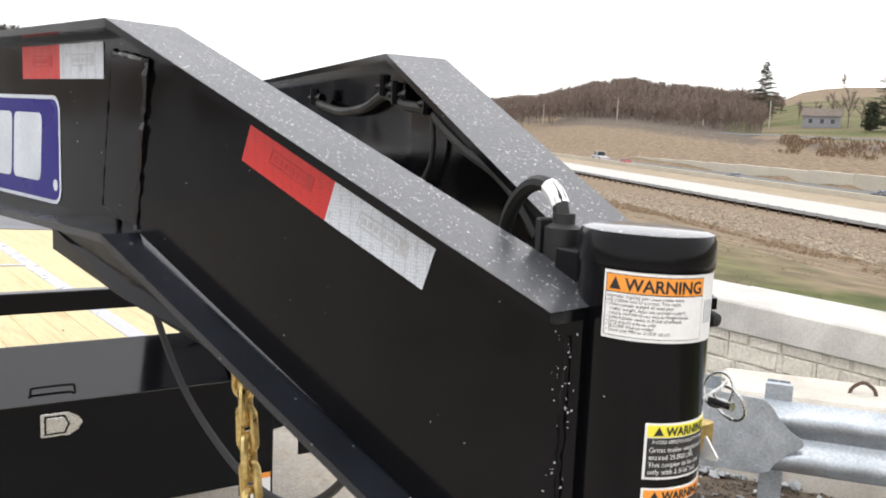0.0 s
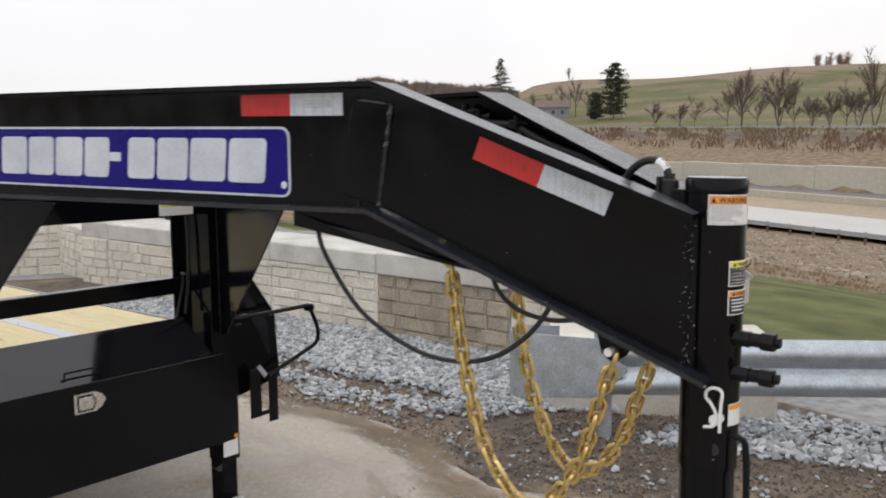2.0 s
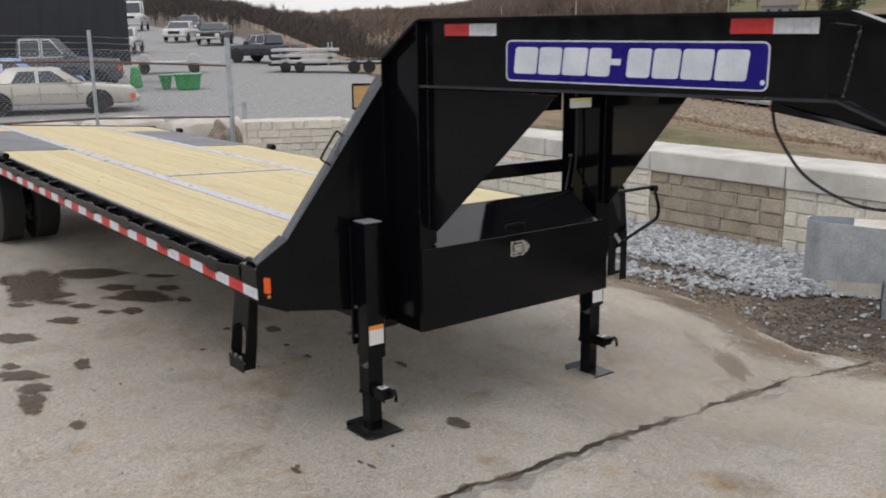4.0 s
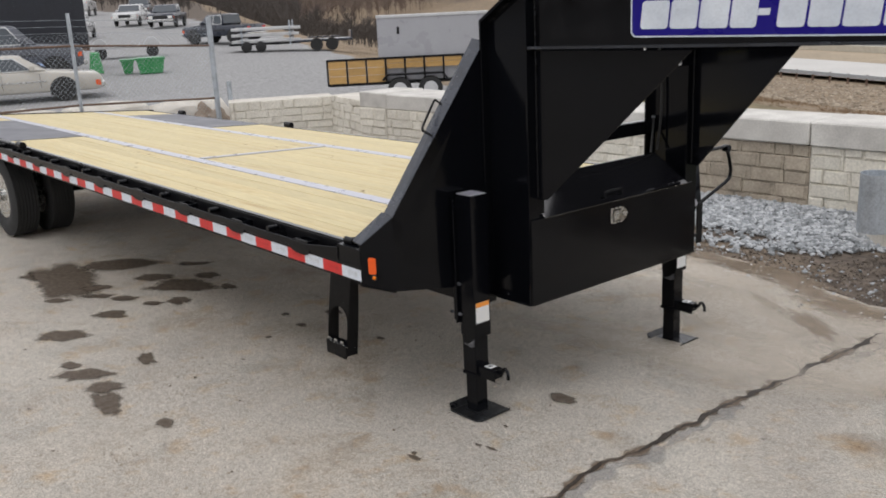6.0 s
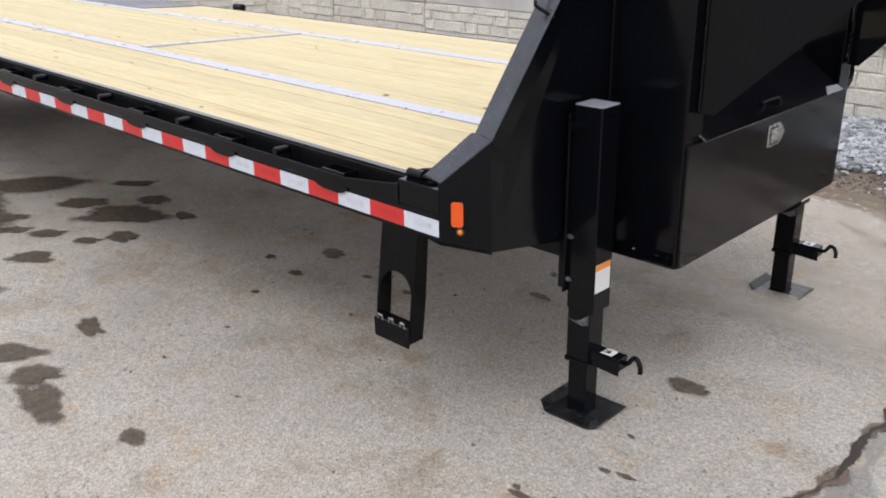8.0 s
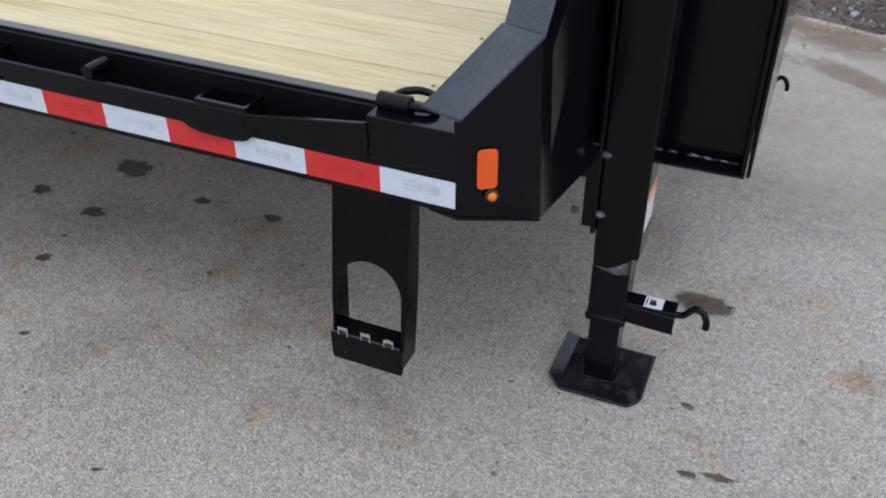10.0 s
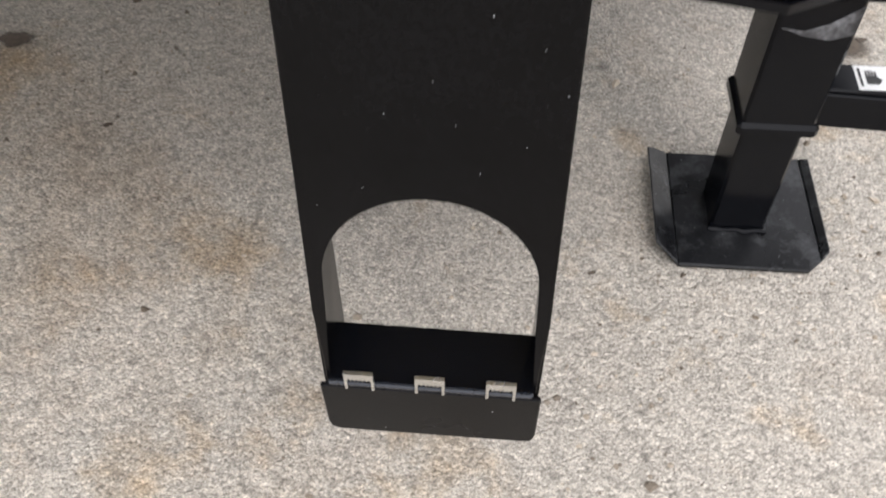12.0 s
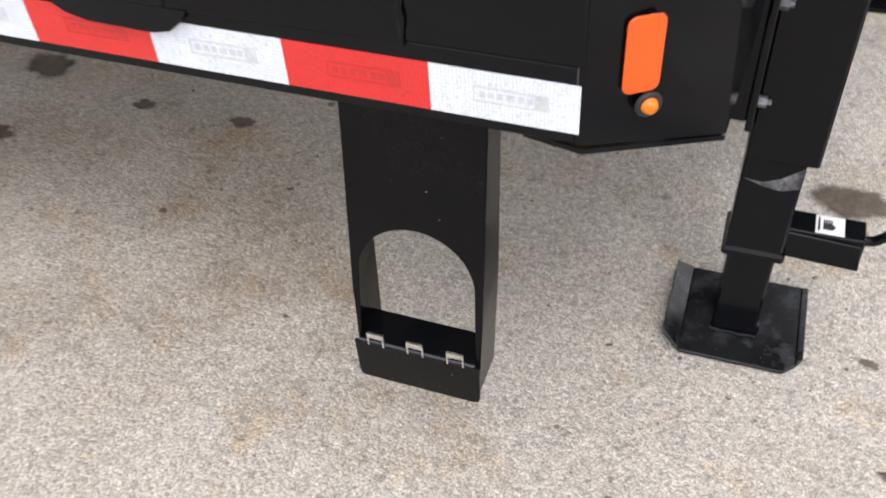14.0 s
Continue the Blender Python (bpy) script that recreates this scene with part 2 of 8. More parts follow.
rain_glints(SHEEN_BLACK, 150, 0.63, 0.69, (0.6, 0.61, 0.62))
# cap top: the sky's near-white reflection painted as a pale grey base
CAP_SHEEN = rained_on("wet_cap_paint_with_sky_sheen", (0.2, 0.205, 0.21), 0.1, 180, 0.6, 0.9)
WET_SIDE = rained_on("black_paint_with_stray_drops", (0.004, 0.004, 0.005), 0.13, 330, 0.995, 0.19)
# bluish base stands in for sky caught by bottom flanges and step rim
SHEEN_DARK = rained_on("wet_black_flange_paint_with_sky_sheen", (0.017, 0.02, 0.027), 0.2, 330, 0.985, 0.55)
# wing flange: the sky's blue-grey reflection is put into the base colour
WING_SHEEN = rained_on("wet_wing_flange_paint_with_sky_sheen", (0.036, 0.041, 0.054), 0.24, 330, 0.992, 0.55)
STEP_BLACK = rained_on("black_step_paint_with_fine_drops", (0.004, 0.004, 0.0045), 0.2, 560, 0.994, 0.12)
FOOT_BLACK = rained_on("damp_black_foot_paint", (0.011, 0.0115, 0.013), 0.3, 480, 0.985, 0.3)


def dusty(m, scale, lo, hi, amount, tone):
    """Dried dust and scuffs over dark paint."""
    n, l = m.node_tree.nodes, m.node_tree.links
    b = n["Principled BSDF"]
    old = b.inputs["Base Color"].links[0].from_socket
    geo, nz, r_, mx = n.new("ShaderNodeNewGeometry"), n.new("ShaderNodeTexNoise"), n.new("ShaderNodeMapRange"), n.new("ShaderNodeMix")
    nz.inputs["Scale"].default_value, nz.inputs["Detail"].default_value, nz.inputs["Roughness"].default_value = scale, 9, 0.72
    l.new(geo.outputs["Position"], nz.inputs["Vector"])
    r_.inputs["From Min"].default_value, r_.inputs["From Max"].default_value, r_.inputs["To Max"].default_value = lo, hi, amount
    l.new(nz.outputs["Fac"], r_.inputs["Value"])
    mx.data_type = "RGBA"
    mx.inputs[7].default_value = (*tone, 1)
    l.new(r_.outputs[0], mx.inputs[0])
    l.new(old, mx.inputs[6])
    l.new(mx.outputs[2], b.inputs["Base Color"])


dusty(FOOT_BLACK, 22, 0.5, 0.72, 0.5, (0.12, 0.125, 0.13))
dusty(FOOT_BLACK, 140, 0.66, 0.72, 0.8, (0.3, 0.29, 0.27))


# ---- mesh building ----
def box(bm, x0, x1, y0, y1, z0, z1):
    v = [bm.verts.new((x, y, z)) for z in (z0, z1) for y in (y0, y1) for x in (x0, x1)]
    for f in ((0, 2, 3, 1), (4, 5, 7, 6), (0, 1, 5, 4), (1, 3, 7, 5), (3, 2, 6, 7), (2, 0, 4, 6)):
        bm.faces.new([v[i] for i in f])
    return v


def prism(bm, low, high):
    """A solid between two outlines with the same number of corners."""
    a, b = [bm.verts.new(p) for p in low], [bm.verts.new(p) for p in high]
    k = len(a)
    bm.faces.new(a[::-1])
    bm.faces.new(b)
    for i in range(k):
        bm.faces.new((a[i], a[(i + 1) % k], b[(i + 1) % k], b[i]))
    return a + b


def slab(bm, outline, offset):
    """A plate: an outline pushed by an offset."""
    o = Vector(offset)
    return prism(bm, [Vector(p) for p in outline], [Vector(p) + o for p in outline])


def sweep(bm, points, radius, sides=8, closed=False, caps=True):
    """A round rod along points."""
    pts = [Vector(p) for p in points]
    k, rings, up = len(pts), [], None
    for i, p in enumerate(pts):
        if closed:
            d = pts[(i + 1) % k] - pts[i - 1]
        else:
            d = pts[min(i + 1, k - 1)] - pts[max(i - 1, 0)]
        d.normalize()
        if up is None:
            up = d.orthogonal().normalized()
        up = (up - d * up.dot(d)).normalized()
        side = d.cross(up)
        r = radius[i] if isinstance(radius, (list, tuple)) else radius
        rings.append([bm.verts.new(p + (up * math.cos(a) + side * math.sin(a)) * r) for a in (2 * math.pi * j / sides for j in range(sides))])
    for i in range(k if closed else k - 1):
        a, b = rings[i], rings[(i + 1) % k]
        for j in range(sides):
            bm.faces.new((a[j], a[(j + 1) % sides], b[(j + 1) % sides], b[j]))
    if not closed and caps:
        bm.faces.new(rings[0][::-1])
        bm.faces.new(rings[-1])
    return rings


def lathe(bm, profile, axis_point, axis="y", sides=32):
    """A solid of revolution: profile rows of (along, radius)."""
    c, rings = Vector(axis_point), []
    for along, r in profile:
        ring = []
        for j in range(sides):
            a = 2 * math.pi * j / sides
            u, w = r * math.cos(a), r * math.sin(a)
            off = {"x": (along, u, w), "y": (w, along, u), "z": (u, w, along)}[axis]
            ring.append(bm.verts.new(c + Vector(off)))
        rings.append(ring)
    for a, b in zip(rings, rings[1:]):
        for j in range(sides):
            bm.faces.new((a[j], a[(j + 1) % sides], b[(j + 1) % sides], b[j]))
    for ring, (_, r) in ((rings[0], profile[0]), (rings[-1], profile[-1])):
        if r > 1e-5:
            bm.faces.new(ring)
    return rings


def smooth_path(points, steps=8):
    """Catmull-Rom through points."""
    p = [Vector(q) for q in points]
    p = [2 * p[0] - p[1]] + p + [2 * p[-1] - p[-2]]
    out = []
    for i in range(1, len(p) - 2):
        for s in range(steps):
            t = s / steps
            a, b, c, d = p[i - 1], p[i], p[i + 1], p[i + 2]
            out.append(0.5 * ((2 * b) + (c - a) * t + (2 * a - 5 * b + 4 * c - d) * t * t + (3 * b - a - 3 * c + d) * t ** 3))
    out.append(p[-2])
    return out


def finish(bm, bevel=0.0, smooth=False):
    bmesh.ops.recalc_face_normals(bm, faces=bm.faces)
    if bevel:
        sharp = [e for e in bm.edges if e.is_manifold and e.calc_face_angle(0) > 0.6]
        bmesh.ops.bevel(bm, geom=sharp, offset=bevel, segments=1, affect="EDGES", clamp_overlap=True)
    if smooth:
        for f in bm.faces:
            f.smooth = True


def mesh_of(name, bm, material, bevel=0.0, smooth=False):
    finish(bm, bevel, smooth)
    me = bpy.data.meshes.new(name)
    bm.to_mesh(me)
    bm.free()
    me.materials.append(material)
    if smooth:
        me.set_sharp_from_angle(angle=radians(42))
    return me


def part(name, bm, material, parent=None, label="", bevel=0.0, smooth=False):
    """Links a bmesh as one mesh object, under a thing or a part."""
    ob = new(name, mesh_of(name, bm, material, bevel, smooth))
    if parent is not None:
        ob.parent = parent
    return tagged(ob, label=label)


def thing(name, label, category, group="", kind="", at=(0, 0, 0)):
    ob = new(name)
    ob.location = at
    ob.empty_display_size = 0.1
    return tagged(ob, label, category, group, kind)


def B():
    return bmesh.new()


def boxed(name, dims, material, parent=None, label="", bevel=0.0):
    bm = B()
    box(bm, *dims)
    return part(name, bm, material, parent, label, bevel)


def rod(name, points, radius, material, parent=None, label="", sides=8, closed=False):
    bm = B()
    sweep(bm, points, radius, sides, closed)
    return part(name, bm, material, parent, label, smooth=True)


# ---- the lie of the land ----
HWY = Vector((-0.912, 0.41))
ACROSS = Vector((0.41, 0.912))
SKYLINE = [(60, 2.75), (102, 2.92), (106, 2.96), (109, 2.97), (111.5, 2.84), (114, 2.62), (117, 2.40), (120.5, 2.35), (123.3, 2.15), (126, 2.53), (128, 2.65), (130, 2.75), (132, 3.05), (134.6, 2.75), (136, 2.35), (138, 1.85), (141, 1.55), (146, 1.40), (149, 1.20), (151.2, 1.57), (154.4, 1.95), (157.5, 2.55), (160.5, 3.65), (163.3, 3.80), (170, 4.65), (200, 4.65), (260, 2.15)]
LOT_EDGE = [(130, 50), (144, 62), (150, 74), (153, 88), (156, 112), (160, 145), (200, 150)]


def ease(t):
    t = min(max(t, 0.0), 1.0)
    return t * t * (3 - 2 * t)


def steps(table, x):
    if x <= table[0][0]:
        return table[0][1]
    for (a, p), (b, q) in zip(table, table[1:]):
        if x <= b:
            return p + (q - p) * (x - a) / (b - a)
    return table[-1][1]


def pad(y):
    return steps([(0.5, 0.0), (2.09, -0.074), (3.6, -0.105), (4.8, -0.21), (6.8, -0.34), (9, -0.45)], y)


def land(x, y):
    """The height of the ground."""
    v = x * ACROSS.x + y * ACROSS.y
    d = math.hypot(x - 3, y)
    az = math.degrees(math.atan2(y, x - 3)) % 360
    z = pad(y)
    lot = steps([(16, -0.62), (30, -0.72), (36, -0.45), (55, -0.2), (80, 0.5), (140, 2.5), (250, 7)], d)
    lot += steps([(18, 0), (22, 0.24), (27, 0.24), (40, 0.12), (55, 0.12), (80, 0.35), (140, 0.3), (200, 0)], d) * ease((az - 146) / 10)
    z += (lot - z) * ease((-x - 8.5) / 6)
    if y < -8:
        z = 0.0
    bank = steps([(8.5, 0), (13, -0.8), (20, -2.1), (40, -5.3), (60, -7.5), (64, -7.75), (68, -8.2), (112.5, -8.2), (114, -5.6), (128, -3.2), (150, 0.6), (190, 1.4), (260, 3.5)], v)
    if v > 8.5:
        z = bank + (z if v < 13 else -0.4) * ease((16 - v) / 6) if v < 113 else bank
    if d > 200:
        hill = 1.9 + 950 * math.tan(radians(steps(SKYLINE, az) - 1.25 * ease((az - 122) / 4)))
        z = z + (hill - z) * (ease((d - 240) / 710) ** 0.9 if d > 240 else 0.0)
        z += noise.noise(Vector((x * 0.008, y * 0.008, 0))) * 6 * ease((d - 300) / 400)
    if d > 1000:
        z -= (d - 1000) * 0.05
    return z


def ground_material():
    """Dirt, gravel and grass, mixed by painted masks and ragged with noise."""
    m = bpy.data.materials.new("open_ground")
    m.use_nodes = True
    n, l = m.node_tree.nodes, m.node_tree.links
    b = n["Principled BSDF"]
    b.inputs["Roughness"].default_value = 0.92
    b.inputs["Specular IOR Level"].default_value = 0.2
    geo, att, sep = n.new("ShaderNodeNewGeometry"), n.new("ShaderNodeAttribute"), n.new("ShaderNodeSeparateColor")
    att.attribute_name = "cover"
    l.new(att.outputs["Color"], sep.inputs[0])

    def noise_node(scale, detail=6):
        t = n.new("ShaderNodeTexNoise")
        t.inputs["Scale"].default_value, t.inputs["Detail"].default_value = scale, detail
        l.new(geo.outputs["Position"], t.inputs["Vector"])
        return t

    def ramp(src, lo, hi, p0=0.35, p1=0.65):
        r = n.new("ShaderNodeValToRGB")
        r.color_ramp.elements[0].color, r.color_ramp.elements[1].color = (*lo, 1), (*hi, 1)
        r.color_ramp.elements[0].position, r.color_ramp.elements[1].position = p0, p1
        l.new(src, r.inputs[0])
        return r.outputs[0]

    fine, mid, wide = noise_node(9), noise_node(0.9), noise_node(0.03)
    lots = ramp(fine.outputs["Fac"], (0.2, 0.198, 0.195), (0.33, 0.327, 0.322))
    dirt = ramp(fine.outputs["Fac"], (0.075, 0.06, 0.048), (0.155, 0.125, 0.1))
    grass = ramp(mid.outputs["Fac"], (0.062, 0.075, 0.024), (0.135, 0.138, 0.052))
    dry = ramp(mid.outputs["Fac"], (0.15, 0.112, 0.075), (0.27, 0.205, 0.135))

    def blend(a, c, mask, rag):
        add, mx = n.new("ShaderNodeMath"), n.new("ShaderNodeMix")
        mx.data_type = "RGBA"
        sub = n.new("ShaderNodeMapRange")
        sub.inputs["From Min"].default_value, sub.inputs["From Max"].default_value = 0.4, 0.6
        l.new(mask, add.inputs[0])
        sc = n.new("ShaderNodeMath")
        sc.operation = "MULTIPLY_ADD"
        l.new(rag, sc.inputs[0])
        sc.inputs[1].default_value, sc.inputs[2].default_value = 0.7, -0.35
        l.new(sc.outputs[0], add.inputs[1])
        l.new(add.outputs[0], sub.inputs["Value"])
        l.new(sub.outputs[0], mx.inputs[0])
        l.new(a, mx.inputs[6])
        l.new(c, mx.inputs[7])
        return mx.outputs[2]

    col = blend(lots, dirt, sep.outputs[0], mid.outputs["Fac"])
    col = blend(col, dry, sep.outputs[2], mid.outputs["Fac"])
    col = blend(col, grass, sep.outputs[1], wide.outputs["Fac"])
    l.new(col, b.inputs["Base Color"])
    bp = n.new("ShaderNodeBump")
    bp.inputs["Strength"].default_value, bp.inputs["Distance"].default_value = 0.5, 0.03
    l.new(fine.outputs["Fac"], bp.inputs["Height"])
    l.new(bp.outputs[0], b.inputs["Normal"])
    return m


def cover(x, y):
    """Masks for dirt, grass and dry growth."""
    v = x * ACROSS.x + y * ACROSS.y
    d = math.hypot(x - 3, y)
    az = math.degrees(math.atan2(y, x - 3)) % 360
    dirt = grass = dry = 0.0
    if 2.5 < y < 6.9 and -9.5 < x < 14:
        dirt, dry = 1.0, 0.42
    if v > 8.3:
        dry = 1.0
        along = x * HWY.x + y * HWY.y
        if v < 21.5:
            grass = 1.0 if along < 9 else 0.72 if along < 12 else 0.58 if v < 13 and along < 22 else 0.5 if 11 < v < 16 and along < 24 else 0.3
            dirt = 0.35 if along > 12 else 0.0
        elif v < 66:
            dirt, dry = 1.0, 0.62
        if 113 < v < 150:
            dirt, dry = 1.0, 0.62 if v < 138 else 0.4
        if v > 150 and az < 127:
            grass, dry = 0.54, 1.0
            if d > 640 + 60 * math.sin(az * 0.5):
                grass, dry = 0.08, 1.0
        if az >= 124 and v > 152:
            dirt, dry = 1.0, 0.15
    elif az > 128 and d > steps(LOT_EDGE, az):
        dirt, dry = 1.0, 0.1
    return dirt, grass, dry


bm = B()
rings, ANG = [], 300
radii = [0.0]
while radii[-1] < 1500:
    radii.append(radii[-1] * 1.045 + 0.35)
bm_cover = bm.loops.layers.float_color.new("cover")
for r in radii[1:]:
    ring_xy = [(r * math.cos(2 * math.pi * j / ANG), 2 + r * math.sin(2 * math.pi * j / ANG)) for j in range(ANG)]
    rings.append([bm.verts.new((x, y, land(x, y) - (0.05 if y < 3.3 and abs(x) < 24 else 0.012))) for x, y in ring_xy])
bm.faces.new(rings[0])
for a, b in zip(rings, rings[1:]):
    for j in range(ANG):
        bm.faces.new((a[j], b[j], b[(j + 1) % ANG], a[(j + 1) % ANG]))
masks = {v_: cover(v_.co.x, v_.co.y) for v_ in bm.verts}
for f in bm.faces:
    f.smooth = True
    for lp_ in f.loops:
        lp_[bm_cover] = (*masks[lp_.vert], 1)
bmesh.ops.recalc_face_normals(bm, faces=bm.faces)
me = bpy.data.meshes.new("ground")
bm.to_mesh(me)
bm.free()
me.materials.append(ground_material())
tagged(new("ground", me), "open ground of gravel, dirt, grass and dry slopes", "ground", kind="structure")


# ---- concrete apron under the trailer ----
def concrete_material():
    """Worn concrete: pale sand and dark grit showing, with dull orange and grey blotches."""
    m = surf("pale_worn_concrete", (0.575, 0.535, 0.465), 0.85, var=0.1, scale=0.9, fine=95, bump=0.0, second=(0.445, 0.408, 0.355))
    n, l = m.node_tree.nodes, m.node_tree.links
    b = n["Principled BSDF"]
    b.inputs["Specular IOR Level"].default_value = 0.25
    col = b.inputs["Base Color"].links[0].from_socket
    geo = n.new("ShaderNodeNewGeometry")

    def grains(scale, lo, hi, power):
        vor, rng_, wob = n.new("ShaderNodeTexVoronoi"), n.new("ShaderNodeMapRange"), n.new("ShaderNodeTexNoise")
        wob.inputs["Scale"].default_value = scale * 0.8
        mixv = n.new("ShaderNodeVectorMath")
        mixv.operation = "MULTIPLY_ADD"
        l.new(geo.outputs["Position"], wob.inputs["Vector"])
        l.new(wob.outputs["Color"], mixv.inputs[0])
        mixv.inputs[1].default_value = (1.1 / scale,) * 3
        l.new(geo.outputs["Position"], mixv.inputs[2])
        vor.inputs["Scale"].default_value = scale
        l.new(mixv.outputs[0], vor.inputs["Vector"])
        sep = n.new("ShaderNodeSeparateColor")
        l.new(vor.outputs["Color"], sep.inputs[0])
        pw = n.new("ShaderNodeMath")
        pw.operation = "POWER"
        l.new(sep.outputs[0], pw.inputs[0])
        pw.inputs[1].default_value = power
        rng_.inputs["To Min"].default_value, rng_.inputs["To Max"].default_value = lo, hi
        l.new(pw.outputs[0], rng_.inputs["Value"])
        return rng_.outputs[0], vor.outputs["Distance"], sep.outputs[1]

    def times(a, b_):
        mx = n.new("ShaderNodeMix")
        mx.data_type, mx.blend_type = "RGBA", "MULTIPLY"
        mx.inputs[0].default_value = 1
        l.new(a, mx.inputs[6])
        l.new(b_, mx.inputs[7])
        return mx.outputs[2]

    big_g, big_d, _ = grains(170, 0.78, 1.18, 1.0)
    fine_g, fine_d, _ = grains(400, 0.64, 1.3, 0.9)
    pit_g, pit_d, pit_r = grains(75, 0.3, 1.04, 0.08)
    tiny_g, _, _ = grains(950, 0.74, 1.22, 1.0)
    col = times(times(times(times(col, big_g), fine_g), pit_g), tiny_g)

    def blotch(src, scale, lo, hi, amount, colour):
        nz, r_, mx = n.new("ShaderNodeTexNoise"), n.new("ShaderNodeMapRange"), n.new("ShaderNodeMix")
        nz.inputs["Scale"].default_value, nz.inputs["Detail"].default_value, nz.inputs["Roughness"].default_value = scale, 8, 0.68
        l.new(geo.outputs["Position"], nz.inputs["Vector"])
        r_.inputs["From Min"].default_value, r_.inputs["From Max"].default_value, r_.inputs["To Max"].default_value = lo, hi, amount
        l.new(nz.outputs["Fac"], r_.inputs["Value"])
        mx.data_type, mx.blend_type = "RGBA", "MULTIPLY"
        mx.inputs[7].default_value = (*colour, 1)
        l.new(r_.outputs[0], mx.inputs[0])
        l.new(src, mx.inputs[6])
        return mx.outputs[2]

    col = blotch(col, 3.2, 0.54, 0.74, 0.7, (0.78, 0.72, 0.66))
    col = blotch(col, 4.5, 0.54, 0.7, 0.85, (1.0, 0.83, 0.62))
    col = blotch(col, 13.0, 0.64, 0.74, 0.6, (0.62, 0.5, 0.38))
    col = blotch(col, 1.1, 0.53, 0.66, 0.7, (0.74, 0.65, 0.56))
    col = blotch(col, 2.1, 0.52, 0.62, 0.6, (0.82, 0.84, 0.86))
    col = blotch(col, 7.0, 0.56, 0.68, 0.55, (0.8, 0.74, 0.68))
    col = blotch(col, 0.35, 0.45, 0.7, 0.7, (0.84, 0.8, 0.77))
    l.new(col, b.inputs["Base Color"])
    bp = n.new("ShaderNodeBump")
    bp.inputs["Strength"].default_value, bp.inputs["Distance"].default_value = 0.9, 0.0035
    l.new(fine_g, bp.inputs["Height"])
    lumps = n.new("ShaderNodeBump")
    lumps.invert = True
    lumps.inputs["Strength"].default_value, lumps.inputs["Distance"].default_value = 0.6, 0.005
    l.new(big_d, lumps.inputs["Height"])
    l.new(bp.outputs[0], lumps.inputs["Normal"])
    l.new(lumps.outputs[0], b.inputs["Normal"])
    return m


CONCRETE = concrete_material()
rng = random.Random(4)
EDGE = [(-9.0, 4.25), (-6, 4.2), (-4, 4.15), (-2.4, 4.02), (-1.2, 3.95), (-0.7, 4.05), (-0.3, 3.98), (0.0, 3.85), (0.5, 3.62), (0.8, 3.48), (1.05, 3.55), (1.25, 3.68), (1.6, 3.95), (2.4, 4.02), (4, 4.2), (8, 4.4)]


def edge_y(x):
    return steps(EDGE, x) + 0.05 * noise.noise(Vector((x * 3.1, 0.3, 0))) + 0.02 * noise.noise(Vector((x * 13, 0.7, 0)))


bm = B()
xs = [-30, -20, -14, -11] + [-9 + 0.1 * i for i in range(171)] + [10, 14, 25]
lines = []
for x in xs:
    far = edge_y(x) if -9 <= x <= 8 else (4.25 if x > 0 else 3.2)
    ys = [-24, -8, -3, 0.5, 1.25, 2.09] + [2.9 + (far - 2.93) * q / 5 for q in range(6)] + [far, far + 0.03]
    lines.append([bm.verts.new((x, y, (land(x, y) if x < -9 else pad(y)) + (-0.03 if k == 13 else -0.002 if k == 12 else 0.0))) for k, y in enumerate(ys)])
for a, b in zip(lines, lines[1:]):
    for j in range(len(a) - 1):
        bm.faces.new((a[j], b[j], b[j + 1], a[j + 1]))
tagged(part("pavement", bm, CONCRETE, smooth=True), "pale worn concrete apron, stained and cracked", "pavement", kind="structure")


def stain_material(name, base, second, most, lo=0.68, hi=1.32):
    """Damp concrete that fades out raggedly towards its rim."""
    m = surf(name, base, 0.6, var=0.25, scale=30, fine=95, bump=0.3, dist=0.003, second=second)
    n, l = m.node_tree.nodes, m.node_tree.links
    att, geo, nz, add, cut_ = n.new("ShaderNodeAttribute"), n.new("ShaderNodeNewGeometry"), n.new("ShaderNodeTexNoise"), n.new("ShaderNodeMath"), n.new("ShaderNodeMapRange")
    att.attribute_name = "damp"
    nz.inputs["Scale"].default_value, nz.inputs["Detail"].default_value, nz.inputs["Roughness"].default_value = 22, 7, 0.7
    l.new(geo.outputs["Position"], nz.inputs["Vector"])
    l.new(att.outputs["Fac"], add.inputs[0])
    l.new(nz.outputs["Fac"], add.inputs[1])
    cut_.inputs["From Min"].default_value, cut_.inputs["From Max"].default_value, cut_.inputs["To Max"].default_value = lo, hi, most
    l.new(add.outputs[0], cut_.inputs["Value"])
    l.new(cut_.outputs[0], n["Principled BSDF"].inputs["Alpha"])
    n["Principled BSDF"].inputs["Specular IOR Level"].default_value = 0.2
    return m


WET = stain_material("damp_dark_stain", (0.082, 0.062, 0.045), (0.12, 0.095, 0.072), 0.9, 0.72, 1.2)


